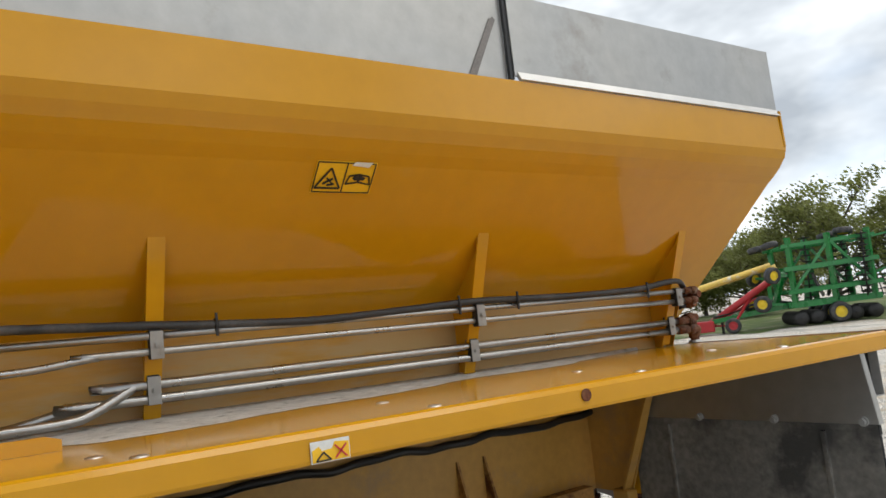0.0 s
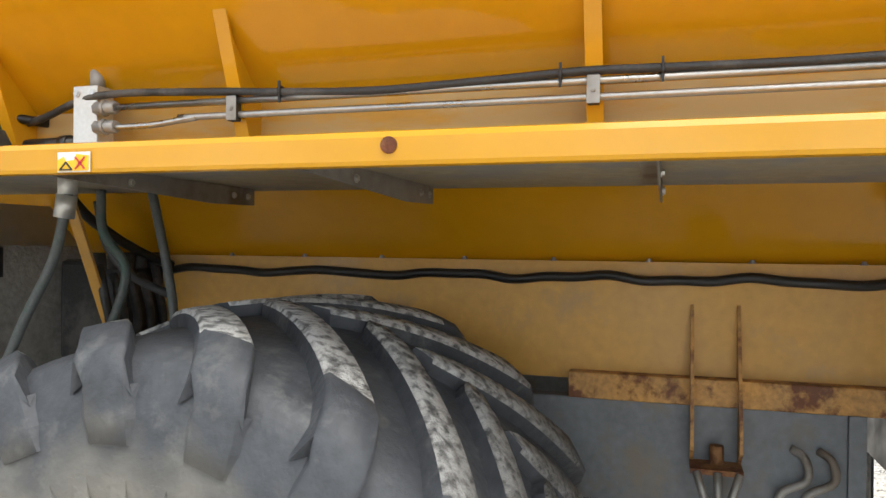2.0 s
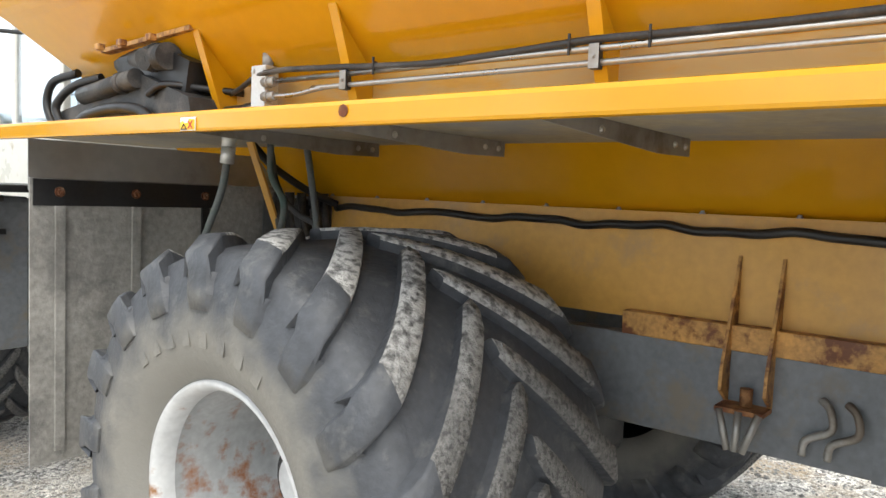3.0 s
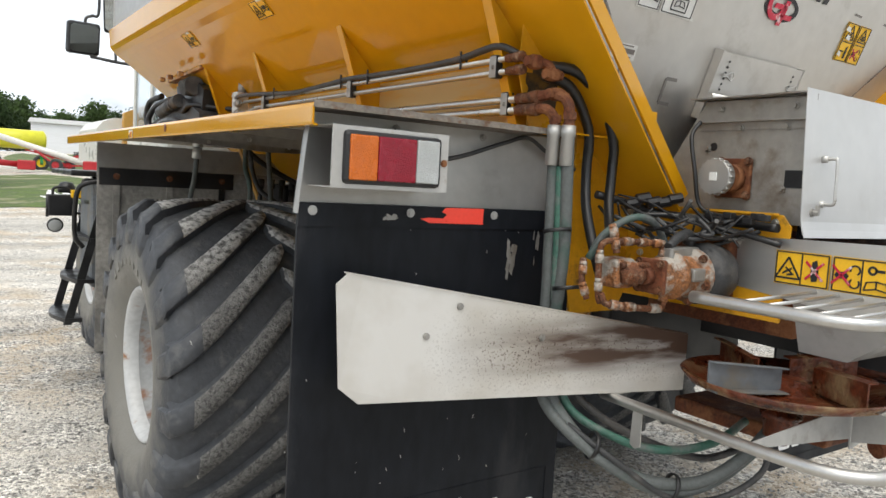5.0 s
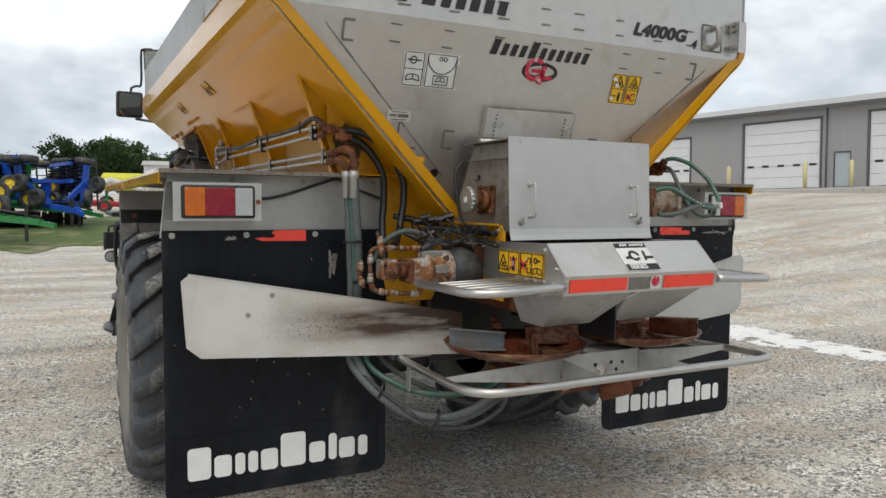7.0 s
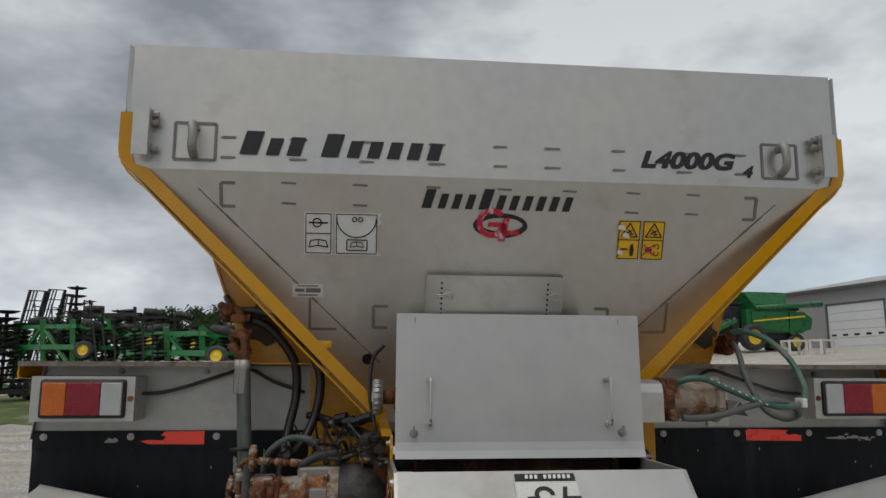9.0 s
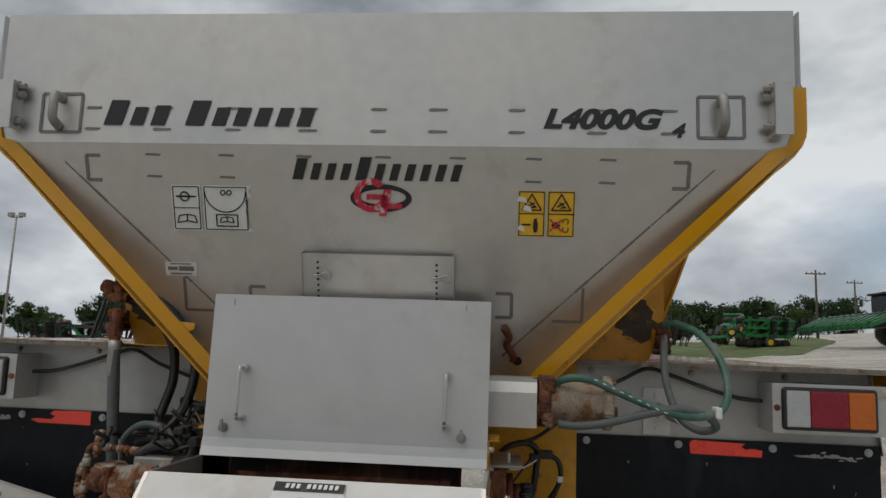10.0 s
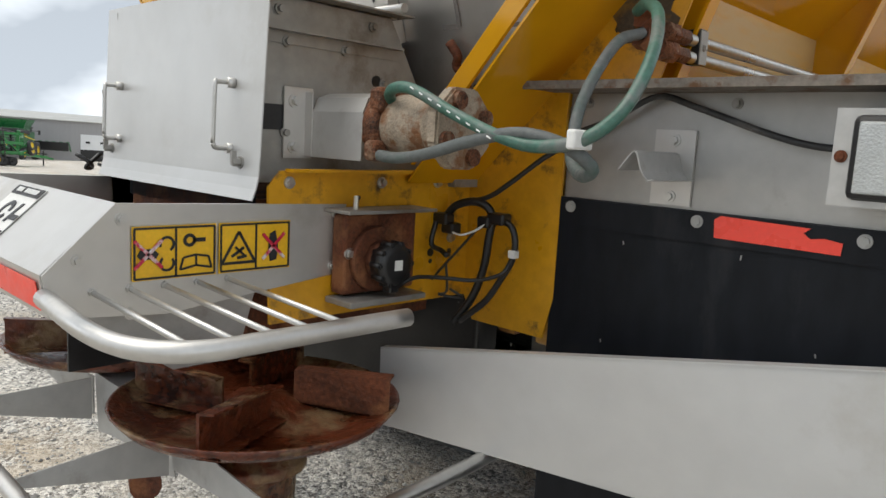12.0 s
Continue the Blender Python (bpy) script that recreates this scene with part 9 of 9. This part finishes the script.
        small_wheel("road_wheel", root, s * 0.45, -0.4, 0.45, 0.45, 0.34, hub)
    for yy in (-2.1, -0.6, 1.4):
        beam("cross_beam", root, (-1.3, yy, 0.95), (1.3, yy, 0.95), 0.24, paint)
    for yy in (-1.5, 0.4):
        beam("wing_tie", root, (-1.3, yy, h * 0.66), (1.3, yy, h * 0.66), 0.14, paint)
    for yy in (-1.9, -1.1, 0.45, 1.15):
        disc_gang(root, (-1.3, yy, 0.34), (1.3, yy - 0.2, 0.34), 0.32, 9)
    for s in (-1, 1):
        for x0, yy, lean in (() if light else ((0.55, -3.2, 0.5), (1.25, -3.35, 0.6), (1.85, -0.4, 0.2))):
            for q in (0.0, 0.42):
                beam("rack_rail", root, (s * (x0 + q), yy, 0.7), (s * (x0 + q), yy - lean, h * 1.07), 0.06, DARK_METAL)
            for q in range(7):
                f = 0.12 + 0.14 * q
                beam("rack_rung", root, (s * (x0 - 0.08), yy - lean * f, 0.7 + (h * 1.07 - 0.7) * f), (s * (x0 + 0.5), yy - lean * f, 0.7 + (h * 1.07 - 0.7) * f), 0.04, DARK_METAL)
    beam("tower", root, (0, 0.4, 0.9), (0, 0.2, 2.0), 0.26, paint)
    beam("drawbar_jack", root, (0.12, 4.2, 0.0), (0.12, 4.2, 1.1), 0.09, DARK_METAL)
    beam("hitch_tongue", root, (0, 4.5, 0.6), (0, 5.1, 0.50), 0.16, paint)
    for k in range(4):
        bm = bmesh.new()
        sweep(bm, curve([(rr.uniform(-0.3, 0.3), 1.2, 1.1), (rr.uniform(-0.3, 0.3), 2.4, rr.uniform(0.9, 1.3)), (rr.uniform(-0.15, 0.15), 3.6, 0.95), (rr.uniform(-0.2, 0.2), 4.6, rr.uniform(0.7, 1.0))], 5), 0.03, 6)
        part("hydraulic_hose", bm, BLACK, root)
    return root


GL = "green folded disc cultivator with yellow wheel hubs parked on grass"
x, y = at(150.9, 37, (-2.95, 2.44)); folded_cultivator(x, y, -42, 3.9, GREEN, GL, 1, "parked implements", light=True)
x, y = at(158.5, 44, (-2.95, 2.44)); folded_cultivator(x, y, 74, 3.3, GREEN, GL, 5, "parked implements")
x, y = at(166, 40, (-2.95, 2.44)); folded_cultivator(x, y, 60, 3.4, GREEN, GL, 2, "parked implements")
for k, (az, d, turn, h) in enumerate(((-6.6, 36, -118, 2.9), (-11, 29.5, -122, 2.7), (-16, 36, -114, 3.7), (-19.4, 35, -120, 3.2), (-28.5, 47, -100, 2.3))):
    x, y = at(az, d, (-1.0, -3.2))
    folded_cultivator(x, y, turn, h, GREEN, GL, 10 + k, "parked implements", None, DARK_METAL if k in (2, 4) else None, k == 3)


def rack_harrow(x, y, turn, h):
    """A folded harrow: leaning dark ladder racks beside an upright stack of discs on a low frame."""
    root = tagged(new("folded_harrow"), "dark folded harrow with leaning racks and a disc stack", "implement", "parked implements")
    root.matrix_world = pose(x, y, ground_z(x, y), 0, 0, turn)
    for yy in (-0.5, 0.6):
        beam("base_beam", root, (-2.6, yy, 0.5), (2.6, yy, 0.5), 0.22, DARK_METAL)
    for x0, top, lean in ((-1.75, h * 0.98, 0.42), (-0.95, h, 0.5), (0.10, h * 0.96, 0.12)):
        wide = 0.72 if x0 < 0 else 0.42
        for q in (0.0, wide):
            beam("rack_rail", root, (x0 + q - 0.3, -0.2, 0.5), (x0 + q + lean, 0.1, top), 0.11, DARK_METAL)
        for q in (0.25, 0.45):
            beam("rack_bar", root, (x0 + wide * q - 0.3, -0.3, 0.5), (x0 + wide * q + lean, 0.0, top), 0.05, DARK_METAL)
        for q in range(9):
            f = 0.10 + q * 0.112
            beam("rack_rung", root, (x0 - 0.3 + (0.3 + lean) * f, -0.2 + 0.3 * f, 0.5 + (top - 0.5) * f), (x0 + wide - 0.3 + (0.3 + lean) * f, -0.2 + 0.3 * f, 0.5 + (top - 0.5) * f), 0.05, DARK_METAL)
    disc_gang(root, (0.85, -0.3, 0.4), (0.80, -0.3, h * 1.04), 0.50, 12)
    disc_gang(root, (1.55, 0.5, 0.4), (1.5, 0.5, h * 0.92), 0.32, 15)
    for yy in (-0.5, 0.6):
        small_wheel("road_wheel", root, 2.1, yy, 0.45, 0.45, 0.3, MACHINE_YELLOW, (0, 1, 0))
    return root


x, y = at(-26.7, 36, (-0.05, -2.84))
rack_harrow(x, y, 26.7, 3.7)
x, y = at(-22.3, 43, (-0.05, -2.84))
rack_harrow(x, y, 22.3, 5.2)
x, y = at(-1.6, 36, (-1.75, -3.4))
folded_cultivator(x, y, -165, 2.9, BLUE, "blue folded cultivator with dark coil rollers parked on grass", 20, "parked implements", DARK_METAL)
x, y = at(9.1, 54, (0.86, -2.44))
folded_cultivator(x, y, 60, 2.6, RED, "red folded cultivator parked before the trees", 21, "parked implements")
x, y = at(18.5, 66, (0, -2.8))
folded_cultivator(x, y, 100, 2.4, GREEN, GL, 22, "parked implements")
x, y = at(-75.5, 62, (1.7, -1.5))
folded_cultivator(x, y, 20, 2.6, GREEN, GL, 23, "parked implements")


AUGER_YELLOW = surface("chalky_yellow_paint", (0.66, 0.46, 0.09), 0.55, 0, 0.2, 3, stain=(0.62, 0.60, 0.52), stain_amount=0.35, stain_scale=2.0)


def grain_auger(x, y, turn, length, tilt, tube, label):
    root = tagged(new("grain_auger"), label, "auger", "augers")
    root.matrix_world = pose(x, y, ground_z(x, y), 0, 0, turn)
    c, s_ = math.cos(radians(tilt)), math.sin(radians(tilt))
    bm = bmesh.new()
    rod(bm, (0, 0, 0.4), (length * c, 0, 0.4 + length * s_), 0.16, 14)
    rod(bm, (length * c, 0, 0.4 + length * s_), (length * c + 0.1, 0, 0.1 + length * s_), 0.2, 12)
    part("auger_tube", bm, tube, root)
    for yy in (-0.8, 0.8):
        beam("leg", root, (length * 0.30, yy, 0.35), (length * 0.62 * c, 0, 0.3 + length * 0.62 * s_), 0.08, RED)
        small_wheel("wheel", root, length * 0.30, yy, 0.35, 0.35, 0.2, RED, (0, 1, 0))
    beam("strut", root, (0.2, 0, 0.4), (length * 0.30, 0, 0.35), 0.09, RED)
    beam("axle", root, (length * 0.30, -0.8, 0.35), (length * 0.30, 0.8, 0.35), 0.1, RED)
    beam("track_rail", root, (length * 0.25, 0, 0.28 + length * 0.25 * s_), (length * 0.7 * c, 0, 0.12 + length * 0.7 * s_), 0.07, RED)
    bm = bmesh.new()
    box(bm, (-0.5, -0.45, 0.15), (0.35, 0.45, 0.65), 0.06)
    part("hopper", bm, RED, root, "red auger intake")
    return root
x, y = at(131.5, 37, (-2.95, 2.44)); grain_auger(x, y, 218, 11, 11.5, AUGER_YELLOW, "long yellow grain auger on a red undercarriage")
x, y = at(143.4, 36, (-2.95, 2.44)); grain_auger(x, y, 215, 3.8, 30, RED, "short red auger tilted up beside a cultivator")
x, y = at(9.6, 44, (-2.65, -1.4)); grain_auger(x, y, 150, 5.2, 16, CREAM, "pale grain auger on a red undercarriage")
x, y = at(4.8, 46, (-2.3, -3.1)); grain_auger(x, y, 175, 5.0, 4, RED, "low red auger lying on grass")

bm = bmesh.new()
lathe(bm, [(0, 0), (0.02, 0.35), (0.15, 0.55), (2.8, 0.55), (2.95, 0.35), (2.97, 0)], (-1.5, 0, 1.75), (1, 0, 0), 24)
x, y = at(4.4, 50, (-2.3, -3.1))
tank = tagged(part("yellow_tank", bm, surface("lime_yellow_plastic", (0.62, 0.60, 0.03), 0.4, 0, 0.1, 3)), "bright yellow poly tank on a green cart", "tank")
tank.location = (x, y, ground_z(x, y))
for xx in (-1.2, 1.2):
    beam("cradle", tank, (xx, -0.5, 0.4), (xx, 0.5, 1.3), 0.15, GREEN)
    beam("cradle", tank, (xx, 0.5, 0.4), (xx, -0.5, 1.3), 0.15, GREEN)
    small_wheel("wheel", tank, xx, 0.0, 0.45, 0.45, 0.3, MACHINE_YELLOW, (0, 1, 0))


def tractor(x, y, turn):
    root = tagged(new("tractor"), "green tractor with dual wheels and a glazed cab", "tractor")
    root.matrix_world = pose(x, y, ground_z(x, y), 0, 0, turn)
    bm = bmesh.new()
    box(bm, (-0.45, 0.7, 1.0), (0.45, 2.9, 1.95), 0.12)
    box(bm, (-0.4, -1.0, 0.8), (0.4, 2.8, 1.1), 0.05)
    part("hood", bm, GREEN, root)
    bm = bmesh.new()
    box(bm, (-0.8, -0.9, 2.85), (0.8, 0.8, 3.05), 0.05)
    part("cab_roof", bm, GREEN, root)
    bm = bmesh.new()
    box(bm, (-0.72, -0.8, 1.6), (0.72, 0.7, 2.85))
    part("cab_glass", bm, BLACK, root, "dark cab glass")
    bm = bmesh.new()
    for xx in (-0.76, 0.70):
        for yy in (-0.82, 0.66):
            box(bm, (xx, yy, 1.5), (xx + 0.06, yy + 0.06, 2.9))
    part("cab_post", bm, GREEN, root)
    for s in (-1, 1):
        for k, xx in enumerate((0.95, 1.55)):
            small_wheel("rear_wheel", root, s * xx, -0.6, 0.95, 0.95, 0.5, MACHINE_YELLOW)
            small_wheel("front_wheel", root, s * xx, 2.2, 0.72, 0.72, 0.45, MACHINE_YELLOW)
        bm = bmesh.new()
        slab(bm, [(s * 0.75, -1.5, 1.6), (s * 0.75, 0.3, 1.6), (s * 0.75, 0.0, 2.0), (s * 0.75, -1.2, 2.0)], (s * 0.5, 0, 0))
        part("fender", bm, GREEN, root)
    return root
x, y = at(16.4, 78, (0.86, -2.44)); tractor(x, y, 150)


# darker copy of GREEN: the combine's dimmer light is put into its paint
SHADED_GREEN = surface("shaded_green_paint", (0.010, 0.125, 0.032), 0.35, 0, 0.15, 2, 0.03, 30, coat=0.3)


def combine(x, y, turn):
    root = tagged(new("combine_harvester"), "green combine harvester with a wide corn header", "combine")
    root.matrix_world = pose(x, y, ground_z(x, y), 0, 0, turn)
    # local: x forward
    bm = bmesh.new()
    slab(bm, [(-3.2, -1.5, 1.3), (1.0, -1.5, 1.3), (1.3, -1.5, 1.7), (1.3, -1.5, 2.9), (-2.6, -1.5, 2.9), (-3.5, -1.5, 2.3)], (0, 3.0, 0))
    part("body", bm, SHADED_GREEN, root)
    bm = bmesh.new()
    slab(bm, [(-1.9, -1.2, 2.9), (0.7, -1.2, 2.9), (0.8, -1.2, 3.3), (1.2, -1.6, 4.15), (-2.2, -1.6, 4.15), (-1.9, -1.2, 3.3)], (0, 2.8, 0))
    part("grain_tank", bm, SHADED_GREEN, root)
    bm = bmesh.new()
    box(bm, (1.3, -0.9, 1.7), (2.7, 0.9, 3.25), 0.08)
    cabp = part("cab", bm, BLACK, root, "dark glazed cab")
    bm = bmesh.new()
    box(bm, (1.2, -1.0, 3.25), (2.9, 1.0, 3.40), 0.04)
    part("cab_roof", bm, BLACK, cabp)
    for s in (-1, 1):
        bm = bmesh.new()
        slab(bm, [(-3.3, s * 1.628, 2.42), (0.85, s * 1.608, 2.02), (0.85, s * 1.608, 2.12), (-3.3, s * 1.628, 2.54)], (0, s * 0.01, 0))
        part("stripe", bm, MACHINE_YELLOW, root, "yellow side stripe")
        small_wheel("drive_wheel", root, 1.0, s * 1.65, 0.95, 0.95, 0.7, MACHINE_YELLOW, (0, 1, 0))
        small_wheel("steer_wheel", root, -2.6, s * 1.3, 0.65, 0.65, 0.5, MACHINE_YELLOW, (0, 1, 0))
    for s in (-1, 1):
        bm = bmesh.new()
        slab(bm, [(-3.7, s * 1.52, 1.55), (-2.2, s * 1.52, 1.15), (-2.0, s * 1.52, 1.3), (-2.1, s * 1.52, 2.75), (-3.2, s * 1.52, 2.8), (-3.9, s * 1.52, 2.3)], (0, s * 0.10, 0))
        part("side_shield", bm, SHADED_GREEN, root)
        bm = bmesh.new()
        slab(bm, [(-1.95, s * 1.52, 1.35), (0.2, s * 1.52, 1.55), (0.9, s * 1.52, 1.95), (0.9, s * 1.52, 2.75), (-1.95, s * 1.52, 2.75)], (0, s * 0.08, 0))
        part("side_shield", bm, SHADED_GREEN, root)
        bm = bmesh.new()
        rod(bm, (0.6, s * 1.5, 3.0), (-4.6, s * 1.75, 3.35), 0.20, 14)
        if s > 0:
            part("unloading_auger", bm, SHADED_GREEN, root)
        else:
            bm.free()
        beam("ladder_rail", root, (1.6, s * 1.35, 0.5), (1.4, s * 1.15, 1.9), 0.07, BLACK)
        beam("ladder_rail", root, (2.2, s * 1.35, 0.5), (2.0, s * 1.15, 1.9), 0.07, BLACK)
        beam("mirror_arm", root, (2.6, s * 0.95, 3.0), (2.9, s * 1.6, 3.0), 0.05, BLACK)
        beam("mirror", root, (2.9, s * 1.6, 2.6), (2.9, s * 1.6, 3.1), 0.16, BLACK)
    # chassis box in black: the shade under the body is put into its colour
    bm = bmesh.new()
    box(bm, (-3.0, -1.2, 0.7), (1.6, 1.2, 1.35), 0.05)
    part("chassis", bm, BLACK, root, "chassis painted black for the shade below the body")
    # the tank is solid; a black slab paints its shaded inside
    bm = bmesh.new()
    slab(bm, [(-1.9, -1.3, 4.155), (1.0, -1.3, 4.155), (0.9, 1.2, 4.155), (-1.9, 1.2, 4.155)], (0, 0, 0.02))
    part("tank_mouth_dark", bm, BLACK, root, "black sheet painting the dark inside of the grain tank")
    bm = bmesh.new()
    box(bm, (-3.2, -1.2, 2.9), (-2.0, 1.2, 3.2), 0.06)
    part("engine_deck", bm, BLACK, root, "black engine deck")
    bm = bmesh.new()
    slab(bm, [(1.4, -0.6, 1.3), (1.8, -0.6, 2.0), (4.0, -0.6, 1.75), (3.8, -0.6, 1.05)], (0, 1.2, 0))
    part("feeder_house", bm, SHADED_GREEN, root)
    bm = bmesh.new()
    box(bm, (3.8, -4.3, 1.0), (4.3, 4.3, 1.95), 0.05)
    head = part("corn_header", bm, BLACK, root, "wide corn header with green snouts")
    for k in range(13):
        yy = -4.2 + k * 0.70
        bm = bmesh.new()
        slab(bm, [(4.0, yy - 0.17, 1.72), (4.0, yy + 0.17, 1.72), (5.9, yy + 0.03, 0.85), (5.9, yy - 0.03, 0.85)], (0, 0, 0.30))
        part("snout", bm, SHADED_GREEN, head)
    return root
x, y = at(28.5, 57, (-0.05, -2.84)); combine(x, y, 186)
x, y = at(-74, 90, (1.7, -1.5)); combine(x, y, 150)

# pale timber crates beside the combine
bm = bmesh.new()
for xx in (-0.55, 0.55):
    for yy in (-0.4, 0.4):
        box(bm, (xx - 0.06, yy - 0.06, 0), (xx + 0.06, yy + 0.06, 0.9))
box(bm, (-0.6, -0.45, 0.82), (0.6, 0.45, 0.92))
crate = tagged(part("pallet_crate", bm, CREAM), "pale timber crate frame standing on gravel", "crate", "crates")
x, y = at(31.2, 50, (0, -2.8)); crate.location = (x, y, ground_z(x, y))
x2, y2 = at(33.0, 50, (0, -2.8)); copy_thing(crate, pose(x2, y2, ground_z(x2, y2), 0, 0, 15))
